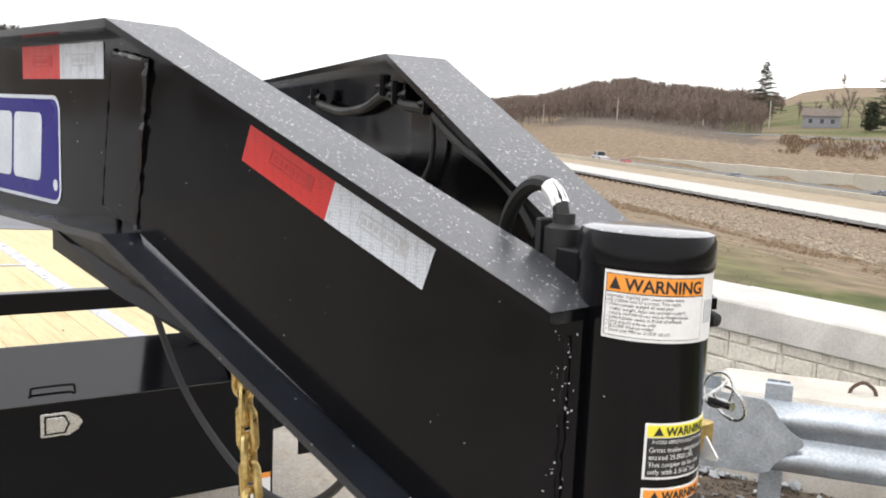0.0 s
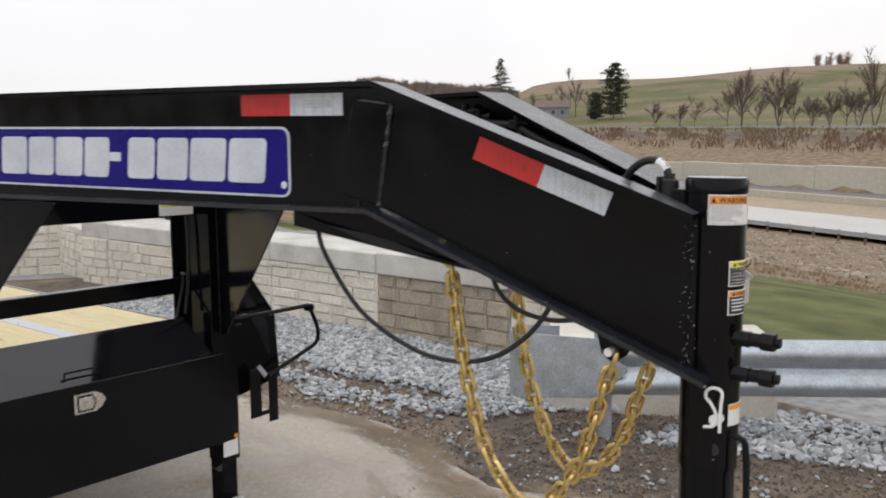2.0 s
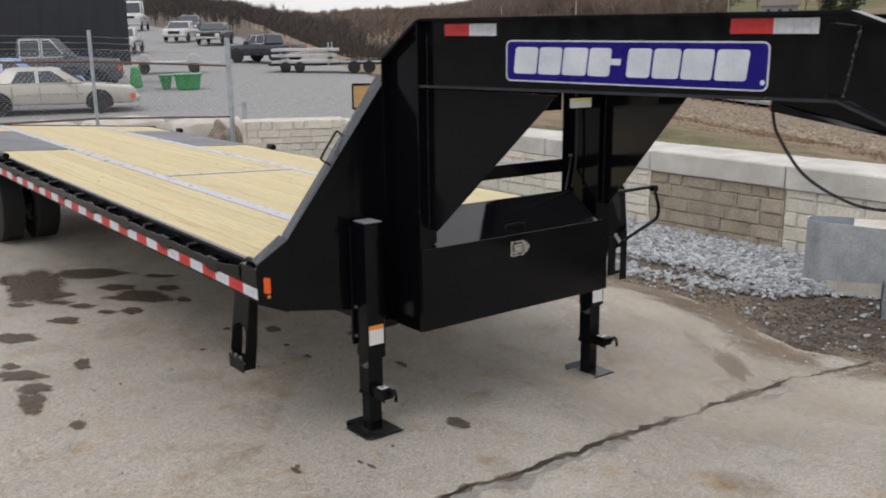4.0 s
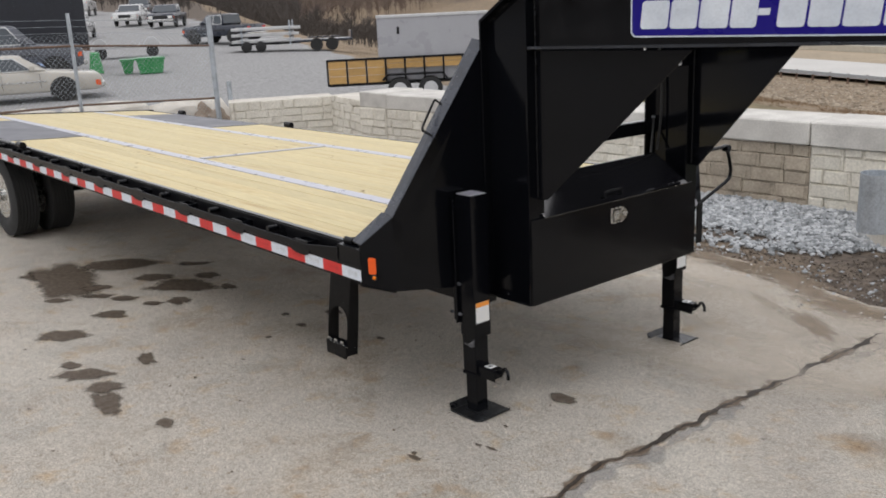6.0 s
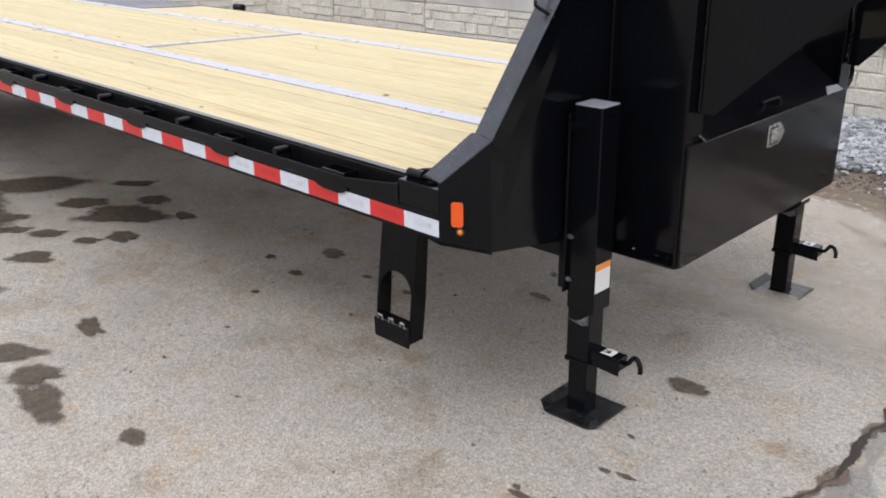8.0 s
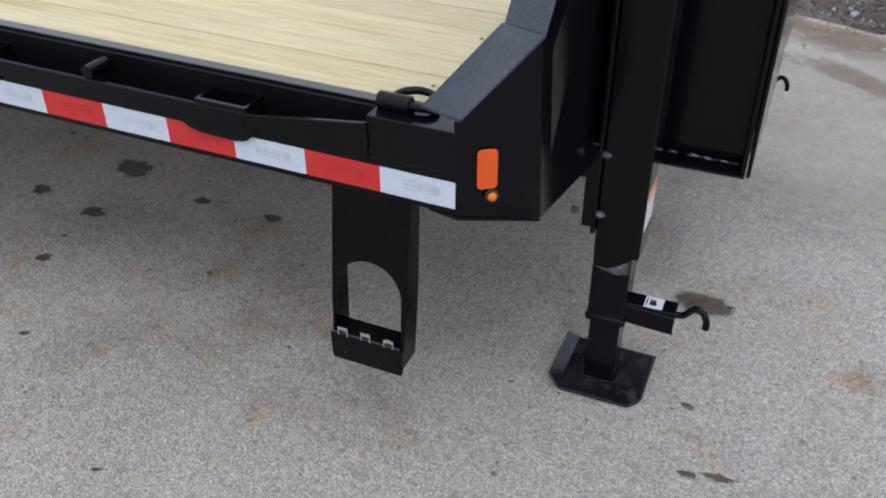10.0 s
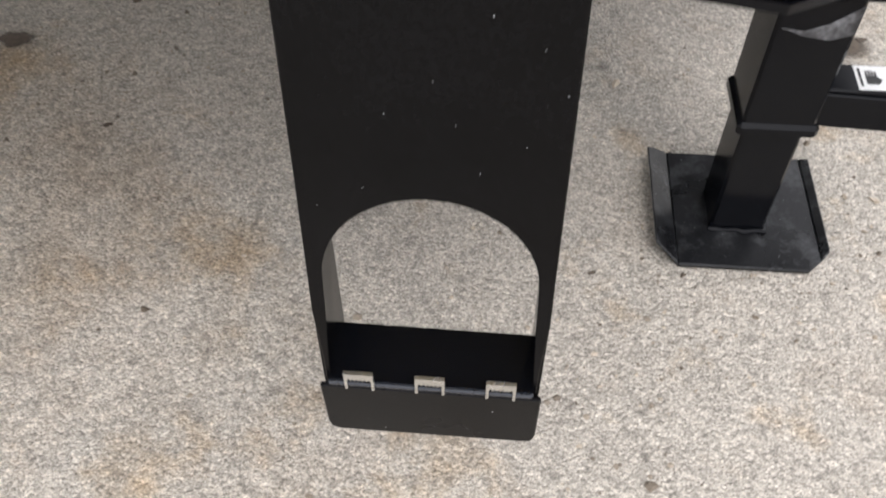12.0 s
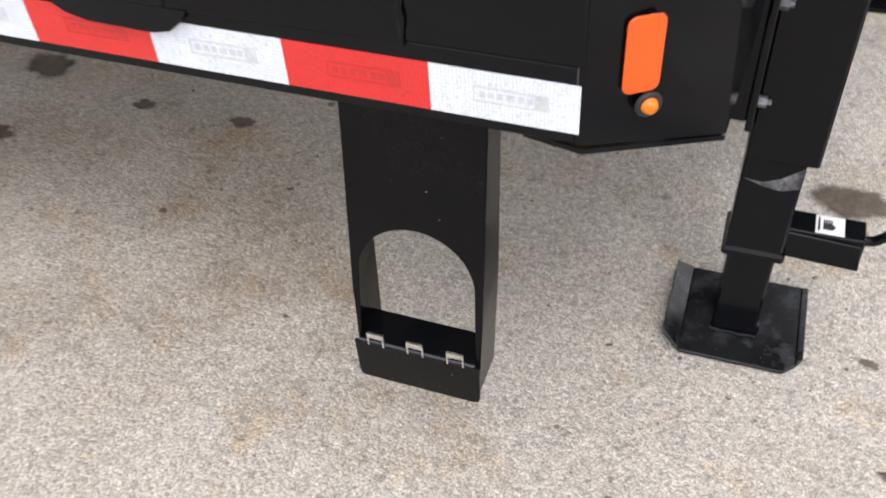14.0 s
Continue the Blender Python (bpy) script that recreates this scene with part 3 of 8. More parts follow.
def stain(x, y, u, w, seed, material=WET, label="dark damp stain on the concrete"):
    """A ragged damp spot: u and w are its two half-axes."""
    bm = B()
    k_, lay = 36, bm.loops.layers.float_color.new("damp")
    wet = {}
    rings_ = []
    for f, d in ((0.35, 1.0), (0.7, 0.75), (1.25, 0.0)):
        ring_ = []
        for k in range(k_):
            a = 2 * math.pi * k / k_
            r = f * (1 + 0.5 * noise.noise(Vector((math.cos(a) * 1.6 + seed * 7.3, math.sin(a) * 1.6, seed))) + 0.16 * noise.noise(Vector((math.cos(a) * 3.4, math.sin(a) * 3.4 + seed * 5.1, seed))))
            px, py = x + u[0] * r * math.cos(a) + w[0] * r * math.sin(a), y + u[1] * r * math.cos(a) + w[1] * r * math.sin(a)
            v_ = bm.verts.new((px, py, pad(py) + 0.004 + 0.0004 * (int(seed) % 9)))
            wet[v_] = d
            ring_.append(v_)
        rings_.append(ring_)
    bm.faces.new(rings_[0])
    for a, b in zip(rings_, rings_[1:]):
        for k in range(k_):
            bm.faces.new((a[k], b[k], b[(k + 1) % k_], a[(k + 1) % k_]))
    for f in bm.faces:
        for lp_ in f.loops:
            lp_[lay] = (wet[lp_.vert],) * 3 + (1,)
    tagged(part("ground_stain", bm, material), label, "stain", kind="structure")


# spots where water dripped off the deck: place, half length and half width
DRIPS = [(-3.79, -0.08, 0.24, 0.5), (-3.86, 0.46, 0.29, 0.16), (-2.9, 0.5, 0.23, 0.17), (-3.06, 0.76, 0.08, 0.1), (-2.66, 0.72, 0.05, 0.08), (-3.31, 0.44, 0.13, 0.1), (-2.96, 0.06, 0.09, 0.06), (-2.6, 0.31, 0.07, 0.1), (-2.69, -0.15, 0.11, 0.08), (-2.53, -0.54, 0.14, 0.12), (-2.69, 0.16, 0.06, 0.05), (-1.71, -0.34, 0.05, 0.09), (-1.76, -0.68, 0.14, 0.1), (-1.49, -0.68, 0.11, 0.07), (-1.29, -0.75, 0.07, 0.13), (-0.83, -0.65, 0.04, 0.05), (-3.47, 0.86, 0.13, 0.07), (-4.09, -0.17, 0.1, 0.13), (-3.17, -0.04, 0.1, 0.06), (-3.3, -0.28, 0.09, 0.05), (-1.97, -0.69, 0.06, 0.05), (-3.38, 0.03, 0.11, 0.06)]
for k, (x, y, ru, rw) in enumerate(DRIPS):
    stain(x, y, (0.68 * ru, 0.88 * ru), (1.05 * rw, -0.33 * rw), k + 1.5)
SPOTS = [(-1.593, 0.911, 0.07, 0.06), (-1.241, 0.812, 0.03, 0.022), (-0.968, 0.812, 0.03, 0.02), (-1.78, 0.655, 0.035, 0.03), (-1.523, 0.613, 0.045, 0.03), (-1.481, 0.344, 0.025, 0.018), (0.54, 0.257, 0.035, 0.012), (0.47, 0.24, 0.02, 0.01), (0.43, 0.457, 0.016, 0.01), (0.39, 0.905, 0.085, 0.06), (0.345, -0.035, 0.04, 0.016), (0.315, -0.01, 0.016, 0.012), (-0.5, 1.2, 0.05, 0.03)]
for k, (x, y, rx, ry) in enumerate(SPOTS):
    stain(x, y, (rx, 0), (0, ry), k + 50.5)
WASH = stain_material("brown_mud_wash", (0.3, 0.235, 0.165), (0.22, 0.165, 0.115), 0.5)
for k, (x, y, rx, ry, turn) in enumerate(((0.75, 3.3, 0.5, 0.16, -0.35), (0.1, 3.72, 0.5, 0.14, -0.3), (1.45, 3.5, 0.4, 0.16, 0.6), (-0.8, 3.9, 0.6, 0.1, -0.1), (0.75, 2.85, 0.32, 0.08, -0.7), (2.3, 3.85, 0.7, 0.12, 0.1), (0.35, 3.05, 0.3, 0.05, -0.6))):
    stain(x, y, (rx * math.cos(turn), rx * math.sin(turn)), (-ry * math.sin(turn), ry * math.cos(turn)), k + 120.5, WASH, "thin brown wash of mud on the concrete")
spot_rng = random.Random(12)
for k in range(16):
    x = spot_rng.uniform(-2.2, 3.2)
    stain(x, edge_y(x) - spot_rng.uniform(0.05, 0.22), (spot_rng.uniform(0.2, 0.45), spot_rng.uniform(-0.1, 0.1)), (0, spot_rng.uniform(0.1, 0.2)), k + 150.5, WASH, "thin brown wash of mud on the concrete")
for k in range(26):
    x, y, r = spot_rng.uniform(-3.2, 1.4), spot_rng.uniform(-1.6, 1.2), spot_rng.uniform(0.003, 0.011)
    stain(x, y, (r * 1.4, r * 0.5), (-0.3 * r, r * 0.7), k + 80.5)
# the long crack and its smeared repair
crack_line = [(0.94, -0.6), (0.97, -0.1), (0.985, 0.2), (1.0, 0.6), (1.005, 1.06), (1.02, 1.5), (1.05, 2.0), (1.06, 2.4), (1.10, 2.75), (1.12, 3.0), (1.2, 3.3), (1.26, 3.62)]
cp_ = smooth_path([(x, y, 0) for x, y in crack_line], 24)


def ribbon(line, half, jag, seed, material, label, lift, shift=0.0):
    """A ragged streak along a line, strongest in its middle."""
    bm = B()
    lay = bm.loops.layers.float_color.new("damp")
    rows_, wet = [], {}
    for p in line:
        wob = 0.05 * noise.noise(Vector((p.y * 3.3, 1.1, 0))) + 0.022 * noise.noise(Vector((p.y * 11, 2.1, 0))) + 0.008 * noise.noise(Vector((p.y * 37, 4.1, 0)))
        w = half * max(0.25, 1 + jag * noise.noise(Vector((p.y * 6.5, seed, 0))) + 0.5 * jag * noise.noise(Vector((p.y * 19, seed, 3))))
        row_ = []
        for q, d in ((-1, 0.0), (-0.4, 1.0), (0.4, 1.0), (1, 0.0)):
            v_ = bm.verts.new((p.x + wob + shift + q * w, p.y, pad(p.y) + lift))
            wet[v_] = d
            row_.append(v_)
        rows_.append(row_)
    for a, b in zip(rows_, rows_[1:]):
        for k in range(3):
            bm.faces.new((a[k], a[k + 1], b[k + 1], b[k]))
    for f in bm.faces:
        for lp_ in f.loops:
            lp_[lay] = (wet[lp_.vert],) * 3 + (1,)
    return tagged(part("ground_crack", bm, material), label, "crack", kind="structure")


CRACKED = stain_material("dark_crack_gap", (0.035, 0.028, 0.022), (0.04, 0.032, 0.025), 1.0, 0.45, 1.0)
REPAIR = stain_material("grey_crack_sealer", (0.33, 0.325, 0.32), (0.27, 0.265, 0.26), 0.38)
DAMP = stain_material("damp_crack_dirt", (0.13, 0.1, 0.075), (0.19, 0.14, 0.1), 0.75)
SILT = stain_material("dried_pale_silt", (0.6, 0.535, 0.45), (0.54, 0.48, 0.4), 0.62, 0.4, 1.7)
for k, (x, y, rx, ry, turn) in enumerate(((0.35, 2.75, 0.9, 0.35, -0.4), (1.0, 2.2, 0.7, 0.4, 0.5), (-0.7, 3.45, 0.9, 0.3, -0.1), (1.5, 3.1, 0.8, 0.35, 0.3), (0.3, 1.9, 0.8, 0.25, 0.2))):
    stain(x, y, (rx * math.cos(turn), rx * math.sin(turn)), (-ry * math.sin(turn), ry * math.cos(turn)), k + 200.5, SILT, "pale dried silt washed over the concrete")
ribbon([p for p in cp_ if p.y < 1.5], 0.05, 1.3, 7.7, REPAIR, "grey smear of old crack sealer", 0.0045, 0.05)
ribbon([p for p in cp_ if p.y > 2.2], 0.055, 1.4, 3.7, REPAIR, "grey smear of old crack sealer", 0.0045, 0.1)
ribbon([p for p in cp_ if p.y > 2.9], 0.035, 1.4, 13.7, REPAIR, "grey smear of old crack sealer", 0.005, 0.2)
ribbon(cp_, 0.028, 2.3, 5.2, DAMP, "damp brown dirt along the crack", 0.0055)
ribbon(cp_, 0.011, 1.3, 9.4, CRACKED, "dark crack across the concrete", 0.0065)


def stones(name, n, box_, size, material, seed, label, mound, squash=0.65, density=None):
    """Many broken stones as one mesh."""
    r = np.random.RandomState(seed)
    base = bmesh.new()
    bmesh.ops.create_icosphere(base, subdivisions=1, radius=1.0)
    bv = np.array([v_.co[:] for v_ in base.verts])
    bf = np.array([[v_.index for v_ in f.verts] for f in base.faces])
    base.free()
    verts, faces, k = [], [], 0
    while k < n:
        x, y = r.uniform(box_[0], box_[1]), r.uniform(box_[2], box_[3])
        if density is not None and r.rand() > density(x, y):
            continue
        s = size * r.uniform(0.5, 1.5) * (0.7 + 0.6 * r.rand())
        v_ = bv * (1 + 0.34 * r.randn(len(bv), 1)).clip(0.55, 1.6) * np.array([1, r.uniform(0.55, 1), squash * r.uniform(0.6, 1.2)]) * s
        a, t = r.uniform(0, 6.28), r.uniform(-0.6, 0.6)
        v_ = v_ @ np.array([[math.cos(a), math.sin(a), 0], [-math.sin(a), math.cos(a), 0], [0, 0, 1]]) @ np.array([[1, 0, 0], [0, math.cos(t), math.sin(t)], [0, -math.sin(t), math.cos(t)]])
        verts.append(v_ + np.array([x, y, mound(x, y) + s * 0.2 * r.uniform(0, 1.6)]))
        faces.append(bf + 12 * k)
        k += 1
    v_, f_ = np.concatenate(verts), np.concatenate(faces)
    me = bpy.data.meshes.new(name)
    me.from_pydata(v_.tolist(), [], f_.tolist())
    me.materials.append(material)
    return tagged(new(name, me), label, "stones", kind="stuff")


def island_material(name, a, b, rough=0.85):
    m = surf(name, a, rough, var=0.12, scale=25, fine=120, bump=0.3, dist=0.003)
    n, l = m.node_tree.nodes, m.node_tree.links
    bs = n["Principled BSDF"]
    old = bs.inputs["Base Color"].links[0].from_socket
    geo, r, mx = n.new("ShaderNodeNewGeometry"), n.new("ShaderNodeValToRGB"), n.new("ShaderNodeMix")
    r.color_ramp.elements[0].color, r.color_ramp.elements[1].color = (*[q / max(p, 1e-3) for p, q in zip(a, b)], 1), (1.15, 1.15, 1.15, 1)
    l.new(geo.outputs["Random Per Island"], r.inputs[0])
    mx.data_type, mx.blend_type = "RGBA", "MULTIPLY"
    mx.inputs[0].default_value = 1
    l.new(old, mx.inputs[6])
    l.new(r.outputs[0], mx.inputs[7])
    l.new(mx.outputs[2], bs.inputs["Base Color"])
    return m


STONE_GREY = island_material("pale_crushed_stone", (0.47, 0.48, 0.49), (0.2, 0.215, 0.22))
MULCH = island_material("dark_dirt_clods", (0.165, 0.133, 0.104), (0.085, 0.067, 0.052))


def gravel_here(x, y):
    """Thick along the wall, thin and muddy towards the concrete, none in the dark dirt."""
    if y > 6.78:
        return 0.0
    front = steps([(-6, 4.35), (-2.5, 4.3), (-0.7, 4.2), (-0.1, 4.6), (0.1, 5.2), (0.5, 5.5), (0.8, 7)], x) + 0.18 * noise.noise(Vector((x * 1.9, 3, 0)))
    if y < front:
        return 0.0
    thick = 5.05 + 0.2 * noise.noise(Vector((x * 1.1, 5, 0))) + max(0.0, -1.5 - x) * 0.12
    if y > thick:
        return 1.0
    return 0.42 if noise.noise(Vector((x * 0.8, y * 3.2, 9.0))) < 0.02 else 0.06


stones("crushed_stone", 17000, (-6.5, 1.0, 4.0, 6.8), 0.024, STONE_GREY, 3, "pale grey crushed stone along the wall", lambda x, y: land(x, y) + 0.012 * ease((y - 4.2) / 1), density=gravel_here)
stones("crushed_stone", 1500, (1.0, 2.9, 4.9, 6.6), 0.026, STONE_GREY, 5, "pale grey crushed stone beside the guard rail", lambda x, y: land(x, y), density=lambda x, y: 1.0 if y > 4.95 + (x - 1.0) * 0.4 and y < 6.2 + (x - 1.0) * 0.7 else 0.0)
stones("dirt_clods", 11000, (-3.0, 4.2, 3.4, 6.2), 0.008, MULCH, 8, "dark dirt and broken mulch", lambda x, y: land(x, y) - 0.004, density=lambda x, y: 0.0 if y < edge_y(x) + 0.01 else (1.0 if x > 0.2 else max(0.1, 1 - (y - edge_y(x)) / 1.4)))
stones("scattered_stones", 500, (-2.5, 4.2, 3.7, 6.0), 0.015, STONE_GREY, 19, "loose stones half sunk in the mud", lambda x, y: land(x, y), density=lambda x, y: 1.0 if y > edge_y(x) + 0.15 else 0.0)
stones("pebbles", 420, (-1.5, 3.2, 2.9, 4.2), 0.008, STONE_GREY, 9, "loose pebbles on the concrete edge", lambda x, y: land(x, y) + 0.003, density=lambda x, y: 0.5 if abs(y - edge_y(x)) < 0.35 else 0.02)


def tufts(name, n, u0, u1, v0, v1, h, a, b, seed, label):
    """Many tufts of dead grass as one mesh, in a stretch along the valley."""
    r = np.random.RandomState(seed)
    verts, faces = [], []
    for k in range(n):
        u, v = r.uniform(u0, u1), r.uniform(v0, v1)
        if noise.noise(Vector((u * 0.35, v * 0.5, seed))) < -0.12:
            continue
        p_ = HWY * u + ACROSS * v
        z_ = land(p_.x, p_.y) - 0.03
        for q in range(7):
            t, w = r.uniform(0, 6.28), r.uniform(0.012, 0.03) * h * 3
            ox, oy = r.normal(0, 0.25 * h), r.normal(0, 0.25 * h)
            lx_, ly_, hh = r.normal(0, 0.4 * h), r.normal(0, 0.4 * h), h * r.uniform(0.5, 1.1)
            i = len(verts)
            c_, s_ = w * math.cos(t), w * math.sin(t)
            verts += [(p_.x + ox - c_, p_.y + oy - s_, z_), (p_.x + ox + c_, p_.y + oy + s_, z_), (p_.x + ox + lx_, p_.y + oy + ly_, z_ + hh)]
            faces.append((i, i + 1, i + 2))
    me = bpy.data.meshes.new(name)
    me.from_pydata(verts, [], faces)
    me.materials.append(island_material(name + "_blades", a, b))
    return tagged(new(name, me), label, "grass", kind="stuff")


tufts("dead_grass", 5000, -6, 75, 20.5, 27, 0.16, (0.29, 0.2, 0.12), (0.18, 0.12, 0.07), 3, "russet dead grass at the foot of the stony bank")
tufts("dead_grass", 3000, 10.5, 60, 9, 20, 0.09, (0.27, 0.21, 0.13), (0.17, 0.135, 0.075), 5, "brown dead grass behind the block wall")
RIPRAP = island_material("tan_and_grey_rubble", (0.36, 0.3, 0.225), (0.2, 0.16, 0.115))
stones("rubble", 15000, (-75, 18, 22, 95), 0.11, RIPRAP, 31, "tan and grey rubble stones on the bank below the highway", lambda x, y: land(x, y) - 0.05, density=lambda x, y: 1.0 if 29.5 + 2 * noise.noise(Vector((x * 0.2, y * 0.2, 0))) < x * ACROSS.x + y * ACROSS.y + 2.5 < 67.5 else 0.0)

GRIT = island_material("sandy_grit", (0.5, 0.43, 0.34), (0.12, 0.095, 0.07))
stones("grit", 2600, (-1.6, 1.3, -1.7, 1.1), 0.0026, GRIT, 41, "loose sandy grit on the concrete", lambda x, y: pad(y) + 0.001, density=lambda x, y: max(0.05, noise.noise(Vector((x * 2.3, y * 2.3, 4))) * 1.8))
stones("grit", 160, (-1.6, 1.3, -1.7, 1.1), 0.0055, GRIT, 43, "loose sandy grit on the concrete", lambda x, y: pad(y) + 0.001)


# ---- the trailer ----
trailer = thing("gooseneck_trailer", "black gooseneck flatbed trailer with a pine deck, parked on concrete", "trailer")
NEAR = [(0.43, 0.695), (2.30, 0.953), (2.965, 1.12)]
FAR = [(0.42, 1.93), (2.28, 1.400), (2.965, 1.235)]
TOPZ, BOTZ = [2.035, 2.041, 1.789], [1.73, 1.752, 1.466]


def across(p, q):
    """The level unit vector square to a stretch of beam."""
    d = Vector((q[0] - p[0], q[1] - p[1], 0)).normalized()
    return Vector((-d.y, d.x, 0))


def neck_beam(line, label):
    half, tf, tw = 0.051, 0.011, 0.004
    s = across(line[0], line[2])
    web, top, bottom = B(), B(), B()
    for i in (0, 1):
        a, b = line[i], line[i + 1]
        for bm, zs, sign in ((top, TOPZ, -1), (bottom, BOTZ, 1)):
            pa, pb = Vector((*a, zs[i])), Vector((*b, zs[i + 1]))
            if sign > 0:
                pb = pb.lerp(pa, 0.011) if i == 0 else pb + (pb - pa) * 0.045
                pa = pa if i == 0 else pa + (Vector((*line[0], zs[0])) - pa) * 0.011
            dz = Vector((0, 0, tf * sign))
            slab(bm, [pa - s * half, pb - s * half, pb + s * half, pa + s * half], dz)
        face = [Vector((*a, BOTZ[i] + tf)), Vector((*b, BOTZ[i + 1] + tf)), Vector((*b, TOPZ[i + 1] - tf)), Vector((*a, TOPZ[i] - tf))]
        slab(web, [p - s * tw for p in face], s * 2 * tw)
    beam = part("neck_beam", web, WET_SIDE, trailer, label)
    flange = part("top_flange", top, SHEEN_BLACK, beam, "rain-beaded top flange with sky sheen painted in")
    # only upward faces carry the painted sky sheen; edges and undersides stay black
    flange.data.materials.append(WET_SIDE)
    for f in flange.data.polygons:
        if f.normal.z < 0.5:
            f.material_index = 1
    part("bottom_flange", bottom, SHEEN_DARK, beam, "wet bottom flange with faint sky sheen painted in")
    return beam


near_beam = neck_beam(NEAR, "black steel neck beam with reflective tape and blue decal")
far_beam = neck_beam(FAR, "black steel neck beam carrying a cable")


def on_beam(line, i, s, z, off=0.0):
    """A point on the outer face of a beam's web, s metres along stretch i."""
    a, b = Vector((*line[i], 0)), Vector((*line[i + 1], 0))
    d = (b - a).normalized()
    n = across(line[0], line[2])
    return a + d * s - n * (0.0045 + off) + Vector((0, 0, z))


# gusset plate welded under the bend of the near beam
gus = across(NEAR[1], NEAR[2])


def under_bend(x, z):
    a, b = (NEAR[0], NEAR[1]) if x < 2.28 else (NEAR[1], NEAR[2])
    return Vector((x, a[1] + (b[1] - a[1]) * (x - a[0]) / (b[0] - a[0]), z)) - gus * 0.03


bm = B()
slab(bm, [under_bend(2.06, 1.748), under_bend(2.06, 1.712), under_bend(2.30, 1.6765), under_bend(2.53, 1.642), under_bend(2.54, 1.652), under_bend(2.28, 1.752)], gus * 0.012)
part("bend_gusset", bm, BLACK, near_beam, "black gusset plate under the bend", bevel=0.001)

# fold seams and the welded splice plate where the neck bends
seam_n = across(NEAR[0], NEAR[2])
bm = B()
plate = [on_beam(NEAR, 0, q, z) + seam_n * 0.006 for q, z in ((1.775, 1.79), (1.875, 1.769), (1.912, 1.992), (1.81, 2.004))]
slab(bm, plate, -seam_n * 0.0085)
part("splice_plate", bm, WET_SIDE, near_beam, "black welded splice plate", bevel=0.0015)


def weld(points, radius, parent, material=None):
    """A bead of weld along a line."""
    pts = []
    for p, q in zip(points, points[1:]):
        p, q = Vector(p), Vector(q)
        k = max(2, int((q - p).length / 0.009))
        pts += [p.lerp(q, i / k) + Vector((random.uniform(-1, 1), random.uniform(-1, 1), random.uniform(-1, 1))) * 0.0012 for i in range(k)]
    bm = B()
    sweep(bm, pts, [radius * random.uniform(0.6, 1.35) for _ in pts], 6)
    return part("weld_bead", bm, material or BLACK, parent, "", smooth=True)


weld([p - seam_n * 0.0065 for p in (plate[1], plate[2], plate[3])], 0.0052, near_beam, LID_GLOSS)
weld([p - seam_n * 0.0075 for p in (plate[3], plate[0], plate[1])], 0.0017, near_beam)
weld([on_beam(NEAR, 0, 1.822, 1.776) - seam_n * 0.001, on_beam(NEAR, 0, 1.817, 1.735) - seam_n * 0.001], 0.003, near_beam, LID_GLOSS)
drop_rng = random.Random(77)
bm = B()
for k in range(80):
    o_ = on_beam(NEAR, 1, 0.672 + drop_rng.gauss(0, 0.006), drop_rng.uniform(1.47, 1.77), 0.0015)
    bmesh.ops.create_icosphere(bm, subdivisions=1, radius=drop_rng.uniform(0.0004, 0.0012), matrix=Matrix.Translation(o_))
tagged(part("water_drops", bm, DROP, near_beam, "drops of rain with their glint painted pale", smooth=True), kind="stuff")
weld([on_beam(NEAR, 1, 0.668, 1.47), on_beam(NEAR, 1, 0.672, 1.77)], 0.0034, near_beam)


def riser(x0, x1, y, z0, z1, label, chamfer):
    """An upright beam that carries the neck, its rear top corner cut off."""
    half, tf = 0.051, 0.011
    bm = B()
    slab(bm, [(x0 + tf, y - 0.004, z0), (x1 - tf, y - 0.004, z0), (x1 - tf, y - 0.004, z1 - 0.025), (x0 + tf, y - 0.004, z1 - chamfer - 0.02)], (0, 0.008, 0))
    upright = part("riser", bm, BLACK, trailer, label)
    boxed("front_flange", (x1 - tf, x1, y - half, y + half, z0, z1 - 0.02), BLACK, upright, "", 0.0015)
    boxed("rear_flange", (x0, x0 + tf, y - half, y + half, z0, z1 - chamfer), BLACK, upright, "", 0.0015)
    bm = B()
    slab(bm, [(x0, y - half, z1 - chamfer), (x1 - 0.012, y - half, z1 - 0.006), (x1 - 0.012, y + half, z1 - 0.006), (x0, y + half, z1 - chamfer)], (0.006, 0, -0.012))
    part("sloping_cap", bm, BLACK, upright)
    boxed("base_cap", (x0, x1, y - half - 0.004, y + half + 0.004, z0 - 0.008, z0), BLACK, upright)
    weld([(x0 + tf, y - 0.014, z0 + 0.006), (x1 - tf, y - 0.014, z0 + 0.006)], 0.006, upright)
    weld([(x1 - tf - 0.004, y - 0.012, z0), (x1 - tf - 0.004, y - 0.012, z0 + 0.4)], 0.003, upright)
    return upright


near_riser = riser(0.150, 0.440, 0.690, 0.563, 2.035, "upright black steel beam", 0.18)
far_riser = riser(0.165, 0.440, 1.935, 0.563, 2.035, "upright black steel beam", 0.18)
for y, line in ((0.695, NEAR), (1.93, FAR)):
    bm = B()
    d = Vector((line[1][0] - line[0][0], line[1][1] - line[0][1], 0)).normalized()
    p = Vector((0.442, y, 0))
    slab(bm, [p + Vector((0, 0, 1.722)), p + Vector((0, 0, 1.06)), p + d * 0.05 + Vector((0, 0, 1.06)), p + d * 0.73 + Vector((0, 0, 1.726))], across(line[0], line[2]) * 0.008)
    part("gusset", bm, BLACK, trailer, "triangular black gusset plate", bevel=0.001)
    weld([p + Vector((0.004, -0.004, 1.07)), p + Vector((0.004, -0.004, 1.98))], 0.006, near_riser if y < 1 else far_riser)
